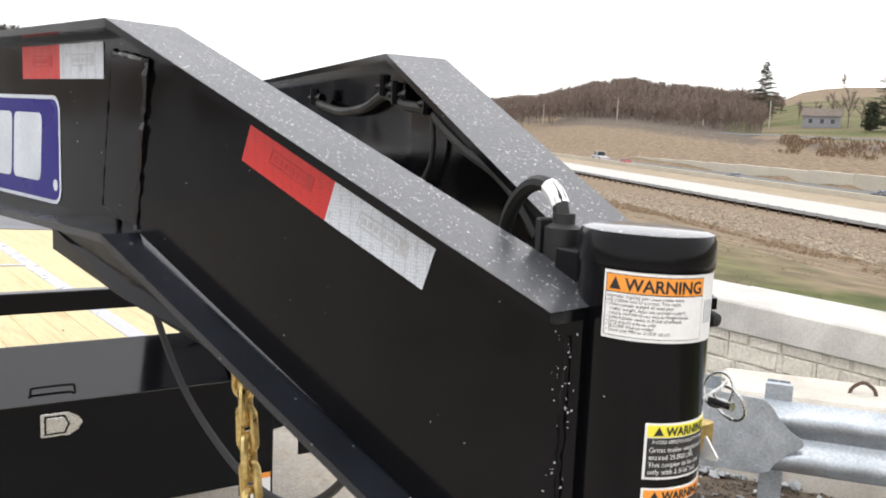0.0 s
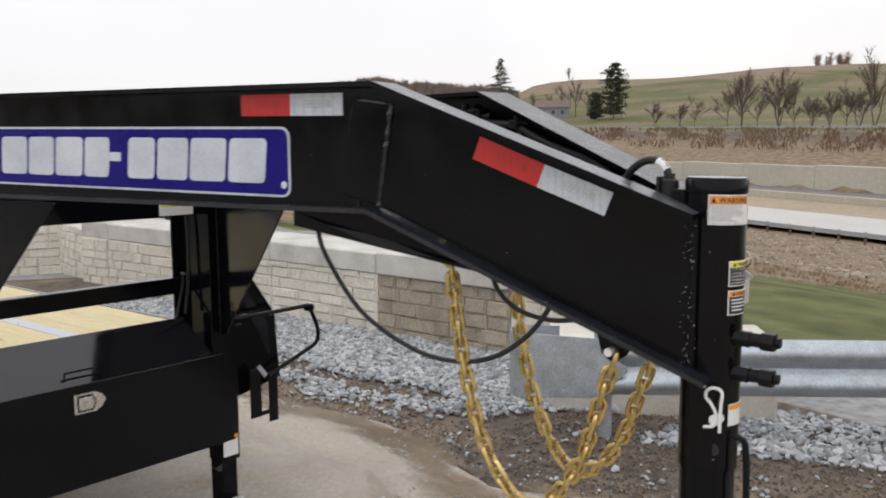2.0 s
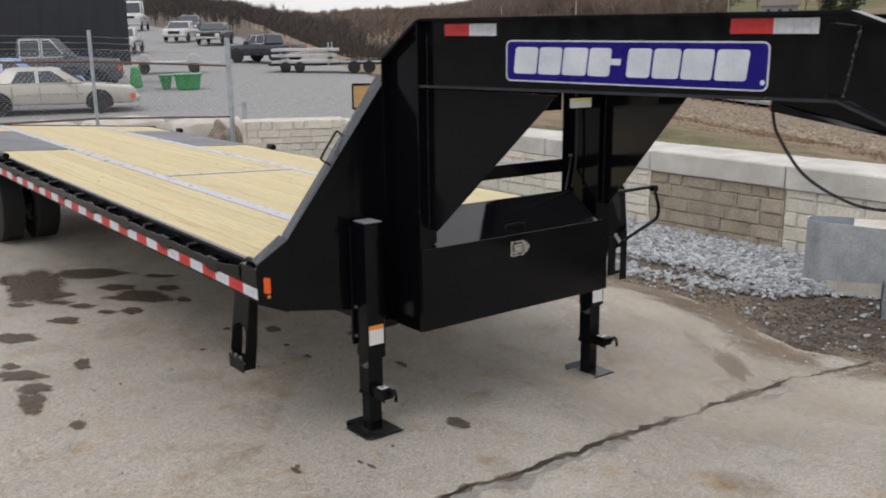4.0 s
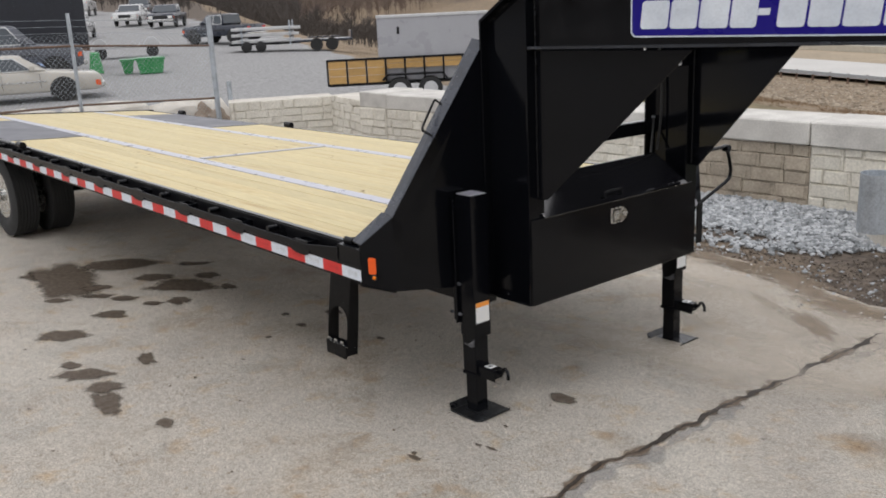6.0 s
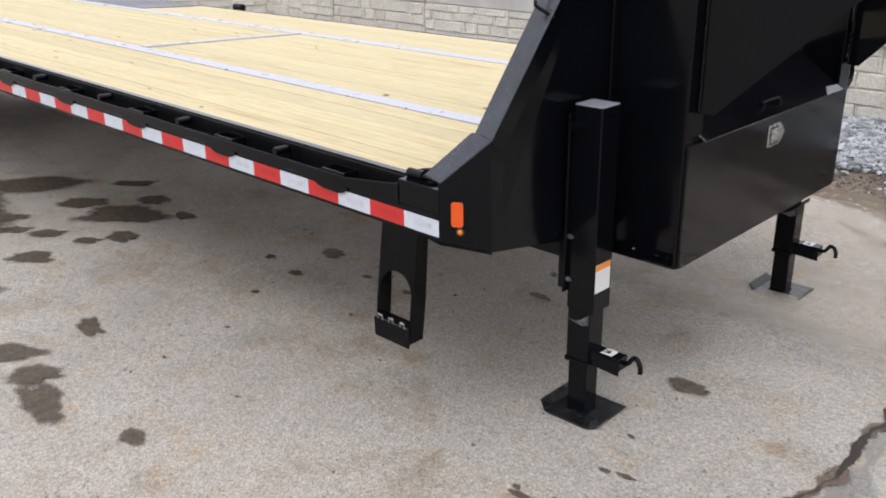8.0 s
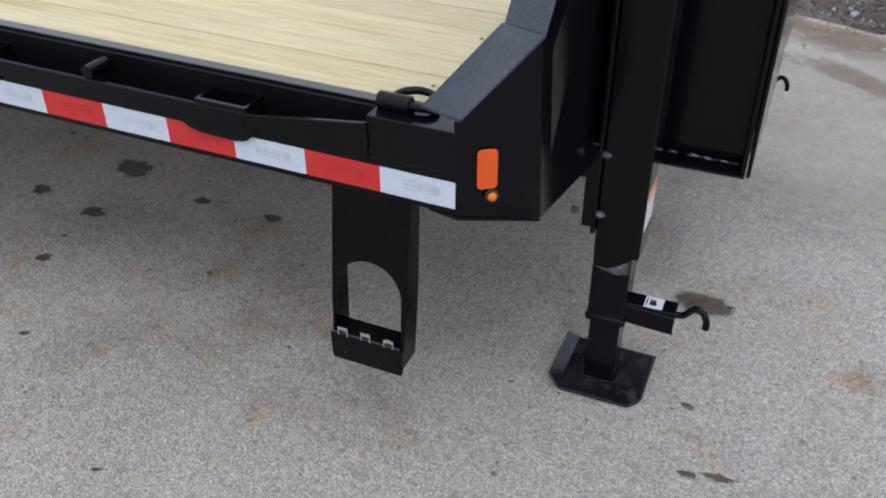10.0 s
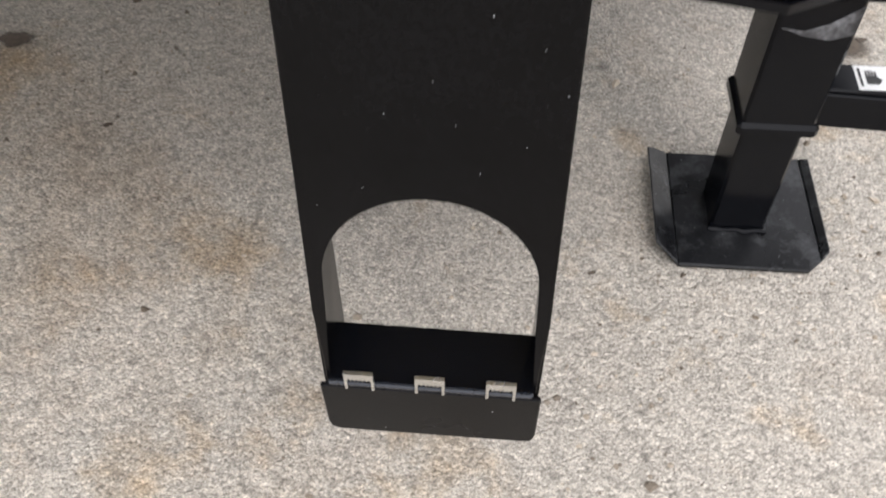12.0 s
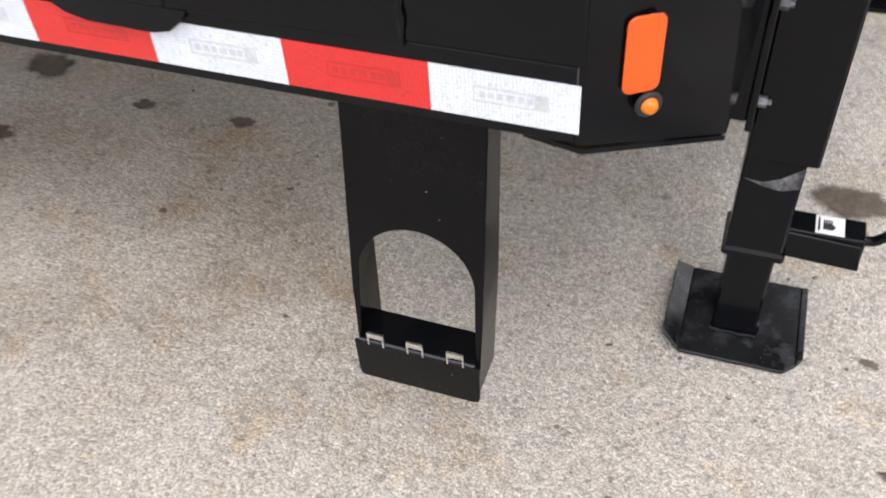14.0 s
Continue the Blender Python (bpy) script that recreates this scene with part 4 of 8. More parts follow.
boxed("cross_plate", (0.15, 0.162, 0.70, 1.88, 1.562, 1.80), BLACK, trailer, "black cross plate between the uprights", 0.002)
boxed("cross_bar", (0.152, 0.205, 0.70, 1.926, 1.217, 1.29), BLACK, trailer, "black square cross bar", 0.004)


def wing(side):
    """The folded plate that sweeps from the deck's front corner up to the riser, with a flange along its top edge."""
    def m(x, y, z):
        return Vector((x, y if side < 0 else 2.64 - y, z))
    bm = B()
    corners = [((0, 0.002, 0.715), (0, 0.002, 0.898)), ((0.125, 0.095, 0.688), (0.105, 0.11, 1.022)), ((0.1495, 0.665, 0.60), (0.1495, 0.665, 1.76))]
    for (b0, t0), (b1, t1) in zip(corners, corners[1:]):
        slab(bm, [m(*b0), m(*b1), m(*t1), m(*t0)], (-0.007, 0, 0))
    body = part("wing_plate", bm, BLACK, trailer, "folded black steel wing plate")
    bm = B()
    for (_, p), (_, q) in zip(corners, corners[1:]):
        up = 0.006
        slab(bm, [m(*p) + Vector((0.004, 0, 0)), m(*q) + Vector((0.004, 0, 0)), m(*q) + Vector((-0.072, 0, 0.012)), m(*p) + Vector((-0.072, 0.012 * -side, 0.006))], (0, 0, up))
    part("wing_flange", bm, WING_SHEEN, body, "", bevel=0.001)
    bm = B()
    slab(bm, [m(0, 0.0, 0.712), m(0.125, 0.095, 0.686), m(0.05, 0.1, 0.694), m(-0.06, 0.012, 0.712)], (0, 0, -0.006))
    part("wing_foot", bm, BLACK, body)
    return body


near_wing, far_wing = wing(-1), wing(1)

# tool box between the risers
tool_box = boxed("tool_box", (0.02, 0.4415, 0.742, 1.878, 0.565, 0.966), BLACK, trailer, "black steel tool box with a sloping lid", 0.003)
boxed("front_sheet", (0.4425, 0.452, 0.64, 1.93, 0.557, 0.968), BLACK, tool_box, "", 0.002)
bm = B()
slab(bm, [(0.462, 0.722, 0.966), (0.462, 1.868, 0.966), (0.25, 1.868, 1.112), (0.25, 0.722, 1.112)], (0.003, 0, 0.005))
part("lid", bm, LID_GLOSS, tool_box, "sloping glossy black lid", bevel=0.001)
for y in (0.724, 1.862):
    bm = B()
    slab(bm, [(0.455, y, 0.965), (0.25, y, 0.965), (0.25, y, 1.11)], (0, 0.004, 0))
    part("side_panel", bm, BLACK, tool_box)
boxed("back_panel", (0.232, 0.249, 0.722, 1.868, 0.965, 1.113), BLACK, tool_box, "")
rod("lid_handle", smooth_path([(0.437, 1.19, 0.975), (0.437, 1.192, 1.01), (0.432, 1.205, 1.017), (0.432, 1.315, 1.017), (0.437, 1.328, 1.01), (0.437, 1.33, 0.975)], 4), 0.004, BLACK_FLAT, tool_box, "thin black handle")
bm = B()
ring = [(1.245, 0.858), (1.335, 0.858), (1.365, 0.875), (1.378, 0.898), (1.365, 0.921), (1.335, 0.938), (1.245, 0.938)]
slab(bm, [(0.4525, y - 0.03, z - 0.006) for y, z in ring], (0.005, 0, 0))
latch = part("paddle_latch", bm, CHROME, trailer, "stainless paddle latch", bevel=0.0015)
bm = B()
slab(bm, [(0.4575, y - 0.03, z - 0.006) for y, z in ((1.262, 0.872), (1.318, 0.872), (1.33, 0.898), (1.318, 0.924), (1.262, 0.924))], (0.004, 0, 0))
part("paddle", bm, CHROME, latch, "", bevel=0.0015)
bm = B()
slab(bm, [(0.4576, y - 0.03, z - 0.006) for y, z in ((1.256, 0.866), (1.322, 0.866), (1.337, 0.898), (1.322, 0.93), (1.256, 0.93))], (0.0006, 0, 0))
part("paddle_recess", bm, BLACK_FLAT, latch, "dark recess round the paddle")
boxed("hasp", (0.4615, 0.467, 1.255, 1.275, 0.879, 0.904), CHROME, latch)


# coupler
CX, CY, CR = 2.974, 1.182, 0.059
bm = B()
lathe(bm, [(1.27, CR - 0.005), (1.27, CR), (1.83, CR)], (CX, CY, 0), "z", 40)
coupler = part("coupler_tube", bm, WET_SIDE, trailer, "round black steel coupler tube with warning labels", smooth=True)
bm = B()
lathe(bm, [(1.827, CR), (1.828, CR + 0.0018), (1.851, CR + 0.0018), (1.857, CR - 0.001)], (CX, CY, 0), "z", 40)
part("tube_cap", bm, WET_SIDE, coupler, "black pressed cap", smooth=True)
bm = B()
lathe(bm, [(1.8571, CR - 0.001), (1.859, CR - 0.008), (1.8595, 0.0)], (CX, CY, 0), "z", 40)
part("cap_top", bm, CAP_SHEEN, coupler, "wet round cap top with sky reflection painted in", smooth=True)
bm = B()
lathe(bm, [(1.05, 0.0), (1.05, CR - 0.004), (1.3, CR - 0.004)], (CX, CY, 0), "z", 36)
part("inner_tube", bm, BLACK, coupler, "", smooth=True)
bm = B()
lathe(bm, [(0.955, 0.0), (0.955, 0.068), (1.06, 0.068), (1.064, 0.077), (1.10, 0.077), (1.106, 0.07), (1.106, 0.0)], (CX, CY, 0), "z", 36)
part("ball_socket", bm, BLACK, coupler, "flared black ball socket", smooth=True)
box_bm = B()
box(box_bm, CX - 0.12, CX - 0.07, CY - 0.03, CY + 0.03, 0.97, 1.0)
part("latch_plate", box_bm, BLACK, coupler, "", bevel=0.003)
for z in (1.543, 1.472):
    bm = B()
    lathe(bm, [(0.05, 0.017), (0.085, 0.017)], (CX, CY - 0.012, z), "x", 6)
    lathe(bm, [(0.085, 0.014), (0.105, 0.014)], (CX, CY - 0.012, z), "x", 16)
    lathe(bm, [(0.105, 0.019), (0.132, 0.019)], (CX, CY - 0.012, z), "x", 6)
    lathe(bm, [(0.132, 0.011), (0.142, 0.011)], (CX, CY - 0.012, z), "x", 6)
    part("set_screw", bm, BLACK_FLAT, coupler, "black set screw with lock nut", bevel=0.001)
rod("lift_handle", smooth_path([(CX + 0.045, CY - 0.02, 1.345), (CX + 0.072, CY - 0.02, 1.343), (CX + 0.085, CY - 0.02, 1.325), (CX + 0.09, CY - 0.02, 1.22), (CX + 0.083, CY - 0.02, 1.2), (CX + 0.05, CY - 0.02, 1.197)], 5), 0.007, BLACK_FLAT, coupler, "black bar handle")
pin = [(0, 0.0), (0.004, 0.022), (-0.006, 0.042), (-0.018, 0.055), (-0.015, 0.07), (0.0, 0.076), (0.014, 0.069), (0.013, 0.045), (0.012, 0.02), (0.012, -0.012)]
rod("hitch_pin_clip", smooth_path([(CX + 0.036 + a, CY - 0.064, 1.372 + b) for a, b in [(-0.02, -0.006)] + pin], 4), 0.0032, WHITE_LABEL, coupler, "bright wire hitch pin clip")
bm = B()
lathe(bm, [(-0.075, 0.0), (-0.075, 0.011), (-0.05, 0.011)], (CX + 0.036, CY + 0.012, 1.382), "y", 16)
part("pin_head", bm, WHITE_LABEL, coupler, "bright steel pin head", smooth=True)
bm = B()
lathe(bm, [(-0.0568, 0.012), (-0.0571, 0.0)], (CX + 0.032, CY + 0.0065, 1.318), "y", 16)
part("pin_hole", bm, INK, coupler)
bm = B()
lathe(bm, [(0.015, 0.006), (0.05, 0.008), (0.056, 0.006), (0.058, 0.0)], (CX - 0.026, CY + 0.07, 1.775), "x", 14)
part("plunger_knob", bm, RUBBER, coupler, "", smooth=True)


def wrap(name, a0, a1, z0, z1, material, parent, lift, label=""):
    """A label that follows the round tube from angle a0 to a1."""
    bm = B()
    k = max(2, int(abs(a1 - a0) / 6))
    rows = []
    for i in range(k + 1):
        a = radians(a0 + (a1 - a0) * i / k)
        rows.append([bm.verts.new((CX + r * math.cos(a), CY + r * math.sin(a), z)) for r, z in ((CR + lift, z0), (CR + lift, z1), (CR - 0.0005, z1), (CR - 0.0005, z0))])
    for p, q in zip(rows, rows[1:]):
        for j in range(4):
            bm.faces.new((p[j], q[j], q[(j + 1) % 4], p[(j + 1) % 4]))
    bm.faces.new(rows[0])
    bm.faces.new(rows[-1][::-1])
    return part(name, bm, material, parent, label, smooth=True)


def wrapped_text(body, size, a0, z, material, parent, lift, bold=0.0):
    """Lettering bent round the tube, from angle a0 on."""
    cu = bpy.data.curves.new("print", "FONT")
    cu.body, cu.size, cu.align_x, cu.offset = body, size, "LEFT", bold
    tmp = new("print", cu)
    me = bpy.data.meshes.new_from_object(tmp.evaluated_get(bpy.context.evaluated_depsgraph_get()))
    bpy.data.objects.remove(tmp)
    r = CR + lift
    for v in me.vertices:
        a = radians(a0) + v.co.x / r
        v.co = Vector((CX + r * math.cos(a), CY + r * math.sin(a), z + v.co.y))
    me.materials.append(material)
    ob = new("lettering", me)
    ob.parent = parent
    return ob


def grey_lines(rows, a0, z, step, thick, material, parent, lift):
    """Rows of print too small to read, as plain bars: each row is a list of (start, end) in degrees."""
    for i, row in enumerate(rows):
        for s, e in row:
            wrap("print_bar", a0 + s, a0 + e, z - i * step, z - i * step + thick, material, parent, lift)


tall = wrap("warning_label", -83, 30, 1.767, 1.8255, WHITE_LABEL, trailer, 0.0006, "white and orange warning label")
wrap("label_border", -81, 6, 1.7695, 1.823, INK, tall, 0.0009)
wrap("label_field", -80.2, 5.2, 1.7701, 1.8068, WHITE_LABEL, tall, 0.0012)
wrap("label_heading", -80.2, 5.2, 1.8078, 1.8224, ORANGE_LABEL, tall, 0.0012)
wrapped_text("WARNING", 0.0145, -64, 1.8098, INK, tall, 0.0015, 0.00035)


def warning_triangle(a, z, w, h, parent):
    bm = B()
    r = CR + 0.0015
    bm.faces.new([bm.verts.new((CX + r * math.cos(radians(q)), CY + r * math.sin(radians(q)), y)) for q, y in ((a, z), (a + w, z), (a + w / 2, z + h))])
    part("warning_triangle", bm, INK, parent)


warning_triangle(-77.5, 1.8098, 10, 0.0108, tall)
for i, words in enumerate(("Improper loading can cause trailer sway", "and sudden loss of control. You must:", "\u2022 Make certain weight of load plus", "   trailer weight does not exceed trailer's", "   capacity (GVWR=Gross Vehicle Weight Rating)", "\u2022 Load heavier items in front of wheels.", "\u2022 Load evenly side to side", "\u2022 SECURE load to trailer", "\u2022 Close and PIN or LOCK doors")):
    wrapped_text(words, 0.0036 if i == 4 else 0.0042, -79, 1.803 - i * 0.0037, INK, tall, 0.0015)
wrap("label_symbol", 10, 24, 1.783, 1.803, TAPE_MARK, tall, 0.0012)
low = wrap("coupler_label", -40, 50, 1.647, 1.697, WHITE_LABEL, trailer, 0.0006, "black and yellow warning label")
wrap("label_field", -37.8, 48, 1.649, 1.684, INK, low, 0.0009)
wrap("label_heading", -37.8, 48, 1.685, 1.6952, YELLOW_LABEL, low, 0.0012)
wrapped_text("WARNING", 0.0105, -22, 1.6863, INK, low, 0.0015, 0.00035)
warning_triangle(-33, 1.6863, 9, 0.0078, low)
for i, words in enumerate(("AVOID SERIOUS INJURY OR DEATH", "Gross trailer weight not to", "exceed 25,000 LBS.", "This coupler to be used", "only with 2-5/16\" ball")):
    wrapped_text(words, 0.0045 if i == 0 else 0.0062, -34 if i == 0 else -36, 1.6792 - i * 0.0066 - (0.001 if i else 0), WHITE_LABEL, low, 0.0013)
third = wrap("coupler_label", -40, 50, 1.59, 1.639, WHITE_LABEL, trailer, 0.0006, "black and orange warning label")
wrap("label_field", -37.8, 48, 1.592, 1.626, INK, third, 0.0009)
wrap("label_heading", -37.8, 48, 1.627, 1.6372, ORANGE_LABEL, third, 0.0012)
wrapped_text("WARNING", 0.0105, -22, 1.6284, INK, third, 0.0015, 0.00035)
warning_triangle(-33, 1.6284, 9, 0.0078, third)
grey_lines([[(2, 40)], [(4, 46)], [(4, 44)], [(4, 34)]], -36, 1.619, 0.0068, 0.0026, WHITE_LABEL, third, 0.0013)
fourth = wrap("coupler_label", -30, 30, 1.365, 1.41, WHITE_LABEL, trailer, 0.0006, "small white and orange label")
wrap("label_heading", -28, 28, 1.398, 1.408, ORANGE_LABEL, fourth, 0.0009)
# lanyard loops, a small brass lock and the curled end of a label
for cx_, cz_, r_, tilt in ((0.0, 1.694, 0.017, 0.3), (0.014, 1.684, 0.018, -0.4)):
    rod("lanyard_loop", [(CX + cx_ + r_ * math.cos(a), CY + 0.122 + tilt * r_ * math.sin(a), cz_ + r_ * math.sin(a)) for a in (2 * math.pi * k / 20 for k in range(20))], 0.0016, CHROME, coupler, "thin bright wire loop", 6, True)
bm = B()
lathe(bm, [(-0.013, 0.005), (0.013, 0.005)], (CX + 0.006, CY + 0.12, 1.682), "x", 10)
part("lanyard_ferrule", bm, CHROME, coupler, "", smooth=True)
rod("lanyard", smooth_path([(CX + 0.03, CY + 0.05, 1.70), (CX + 0.03, CY + 0.09, 1.712), (CX + 0.005, CY + 0.118, 1.708)], 4), 0.0016, CHROME, coupler, "thin bright wire", 6)
boxed("brass_lock", (CX + 0.016, CX + 0.026, CY + 0.06, CY + 0.085, 1.645, 1.675), GOLD, coupler, "small brass lock", 0.002)
bm = B()
slab(bm, [(CX + 0.04, CY + 0.046, 1.65), (CX + 0.062, CY + 0.04, 1.655), (CX + 0.066, CY + 0.036, 1.66), (CX + 0.045, CY + 0.046, 1.672)], (0.001, 0.0015, 0))
part("label_curl", bm, WHITE_LABEL, coupler, "curled label corner")
weld([(CX - 0.052, CY - 0.03, 1.48), (CX - 0.052, CY - 0.03, 1.78)], 0.006, coupler)


# reflective tape
def tape(parent, origin, along, up, normal, pieces, height=0.0508):
    """A strip of tape pieces: (colour, length), with the maker's mark as a grey bar on each."""
    s = 0.0
    for colour, length in pieces:
        o = Vector(origin) + along * s
        bm = B()
        slab(bm, [o, o + along * length, o + along * length + up * height, o + up * height], normal * 0.0008)
        t = part("reflective_tape", bm, RED_TAPE if colour == "r" else WHITE_TAPE, parent, "red reflective tape" if colour == "r" else "silver-white reflective tape")
        mark = RED_MARK if colour == "r" else TAPE_MARK
        for u0, u1, w0, w1 in ((0.3, 0.8, 0.36, 0.4), (0.3, 0.8, 0.66, 0.7), (0.3, 0.31, 0.4, 0.66), (0.71, 0.8, 0.4, 0.66), (0.34, 0.38, 0.46, 0.6), (0.4, 0.44, 0.46, 0.6), (0.46, 0.5, 0.46, 0.6), (0.52, 0.58, 0.46, 0.6), (0.6, 0.64, 0.46, 0.6), (0.655, 0.695, 0.46, 0.6)):
            if length < 0.1:
                break
            bm = B()
            q = o + normal * 0.0008
            slab(bm, [q + along * length * u0 + up * height * w0, q + along * length * u1 + up * height * w0, q + along * length * u1 + up * height * w1, q + along * length * u0 + up * height * w1], normal * 0.0004)
            part("tape_mark", bm, mark, t)
        s += length


d0 = (Vector((*NEAR[1], 0)) - Vector((*NEAR[0], 0))).normalized()
d1 = (Vector((*NEAR[2], TOPZ[2])) - Vector((*NEAR[1], TOPZ[1]))).normalized()
out0 = -across(NEAR[0], NEAR[2])
Z = Vector((0, 0, 1))
tape(trailer, on_beam(NEAR, 0, 0.125, 1.96), d0, Z, out0, [("r", 0.145), ("w", 0.1524)])
tape(trailer, on_beam(NEAR, 0, 1.475, 1.968), d0, Z, out0, [("r", 0.1524), ("w", 0.1524)])
up1 = (Z - d1 * d1.dot(Z)).normalized()
tape(trailer, on_beam(NEAR, 1, 0.215, 1.881), d1, up1, out0, [("r", 0.1524), ("w", 0.1524)])

# the maker's decal on the neck: a rounded blue panel with blocky silver shapes
bm = B()


def rounded(o, u, v, w, h, r, n=5):
    pts = []
    for cx, cy, a0 in ((w - r, r, -90), (w - r, h - r, 0), (r, h - r, 90), (r, r, 180)):
        for i in range(n + 1):
            a = radians(a0 + 90 * i / n)
            pts.append(o + u * (cx + r * math.cos(a)) + v * (cy + r * math.sin(a)))
    return pts


LO = on_beam(NEAR, 0, 0.478, 1.775)
LW, LH = 1.145, 0.168
slab(bm, rounded(LO, d0, Z, LW, LH, 0.025), out0 * 0.0008)
decal = part("neck_decal", bm, SILVER_DECAL, trailer, "blue and silver maker's decal")
bm = B()
slab(bm, rounded(LO + d0 * 0.006 + Z * 0.006 + out0 * 0.0008, d0, Z, LW - 0.012, LH - 0.012, 0.02), out0 * 0.0004)
part("decal_field", bm, BLUE_DECAL, decal, "deep blue field")
# (start, width) of the plain silver blocks
BLOCKS = [(0.022, 0.117), (0.147, 0.112), (0.267, 0.115), (0.39, 0.1), (0.565, 0.1), (0.675, 0.11), (0.793, 0.122), (0.925, 0.12)]
BH, BZ, LEAN = 0.108, 0.032, 0.012
for x, w in BLOCKS:
    o = LO + d0 * (x + 0.02) + Z * BZ + out0 * 0.0012
    bm = B()
    slab(bm, rounded(o, d0, Z + d0 * 0.1, w, BH, 0.012, 2), out0 * 0.0005)
    part("decal_block", bm, SILVER_DECAL, decal, "plain silver block")
bm = B()
o = LO + d0 * 0.515 + Z * (BZ + 0.044) + out0 * 0.0012
slab(bm, [o, o + d0 * 0.045, o + d0 * 0.048 + Z * 0.024, o + d0 * 0.003 + Z * 0.024], out0 * 0.0005)
part("decal_block", bm, SILVER_DECAL, decal, "silver block")
bm = B()
c0 = LO + d0 * 1.125 + Z * 0.03 + out0 * 0.0012
slab(bm, [c0 + d0 * 0.009 * math.cos(a) + Z * 0.009 * math.sin(a) for a in (2 * math.pi * k / 16 for k in range(16))], out0 * 0.0005)
part("decal_dot", bm, SILVER_DECAL, decal)
# small white and yellow label on a short plate beside the riser
boxed("label_plate", (0.444, 0.4515, 1.632, 1.88, 1.594, 1.652), BLACK, trailer, "short black plate", 0.001)
bm = B()
lp = Vector((0.452, 1.635, 1.598))
dl = Vector((0, 1, 0))
out_l = Vector((1, 0, 0))
slab(bm, [lp, lp + dl * 0.165, lp + dl * 0.165 + Z * 0.05, lp + Z * 0.05], out_l * 0.001)
small_label = part("safety_label", bm, WHITE_LABEL, trailer, "white and yellow safety label")
bm = B()
slab(bm, [lp + out_l * 0.001 + Z * 0.037 + dl * 0.004, lp + out_l * 0.001 + Z * 0.037 + dl * 0.161, lp + out_l * 0.001 + Z * 0.047 + dl * 0.161, lp + out_l * 0.001 + Z * 0.047 + dl * 0.004], out_l * 0.0004)
part("label_heading", bm, YELLOW_LABEL, small_label)


# landing jacks
def jack(y):
    j = part("landing_jack", *jack_body(y), trailer, "black square drop-leg landing jack", bevel=0.004)
    x, lx = 0.210, 0.202
    boxed("top_cap", (x - 0.05, x + 0.05, y - 0.05, y + 0.05, 1.0865, 1.0905), STRIP, j, "bare grey top cap", 0.003)
    boxed("drop_leg", (lx - 0.037, lx + 0.037, y - 0.037, y + 0.037, 0.006, 0.36), BLACK, j, "", 0.004)
    bm = B()
    box(bm, lx - 0.049, lx + 0.049, y - 0.049, y + 0.049, 0.198, 0.218)
    part("collar", bm, BLACK, j, "", bevel=0.005)
    boxed("leg_sleeve", (lx - 0.044, lx + 0.044, y - 0.044, y + 0.044, 0.21, 0.45), BLACK, j, "", 0.004)
    bm = B()
    h = 0.107
    fx, fy = 0.205, y + 0.004
    slab(bm, [(fx - h + 0.02, fy - h, 0), (fx + h - 0.02, fy - h, 0), (fx + h, fy - h + 0.02, 0), (fx + h, fy + h, 0), (fx - h + 0.02, fy + h, 0)], (0, 0, 0.008))
    slab(bm, [(fx - h + 0.02, fy - h, 0.001), (fx - h + 0.02, fy + h, 0.001), (fx - h - 0.012, fy + h - 0.012, 0.024), (fx - h - 0.012, fy - h + 0.02, 0.024)], (0, 0, 0.008))
    slab(bm, [(fx + h, fy - h + 0.02, 0.0), (fx + h, fy + h, 0.0), (fx + h + 0.01, fy + h - 0.008, 0.01), (fx + h + 0.01, fy - h + 0.03, 0.01)], (0, 0, 0.008))
    part("foot_plate", bm, FOOT_BLACK, j, "black foot plate with turned-up edges", bevel=0.002)
    weld([(lx - 0.039, y - 0.039, 0.01), (lx + 0.039, y - 0.039, 0.01), (lx + 0.039, y + 0.039, 0.01)], 0.004, j)
    # spring plunger with its hook handle
    bm = B()
    box(bm, lx + 0.04, x + 0.15, y - 0.028, y + 0.022, 0.216, 0.262)
    slab(bm, [(lx + 0.04, y - 0.032, 0.258), (x + 0.146, y - 0.032, 0.252), (x + 0.152, y - 0.032, 0.2), (lx + 0.04, y - 0.032, 0.206)], (0, 0.004, 0))
    part("plunger_housing", bm, BLACK, j, "", bevel=0.003)
    rod("plunger_hook", smooth_path([(x + 0.14, y, 0.24), (x + 0.165, y, 0.243), (x + 0.18, y - 0.004, 0.262), (x + 0.193, y - 0.008, 0.276), (x + 0.21, y - 0.012, 0.272), (x + 0.221, y - 0.015, 0.252), (x + 0.222, y - 0.016, 0.232)], 4), 0.0085, BLACK, j, "bent black handle", 10)
    boxed("plunger_label", (x + 0.075, x + 0.118, y - 0.026, y + 0.018, 0.2622, 0.263), WHITE_LABEL, j, "small white caution label")
    bm = B()
    slab(bm, [(x + 0.086, y - 0.016, 0.2632), (x + 0.1, y - 0.016, 0.2632), (x + 0.105, y - 0.008, 0.2632), (x + 0.099, y - 0.001, 0.2632), (x + 0.086, y - 0.001, 0.2632)], (0, 0, 0.0003))
    part("label_symbol", bm, INK, j)
    for k in range(4):
        boxed("label_symbol", (x + 0.0865 + 0.0036 * k, x + 0.0889 + 0.0036 * k, y - 0.0008, y + 0.007 + 0.0015 * (1 if k in (1, 2) else 0), 0.2632, 0.2635), INK, j)
    boxed("print_bar", (x + 0.0785, x + 0.0815, y - 0.02, y + 0.012, 0.2632, 0.2635), INK, j)
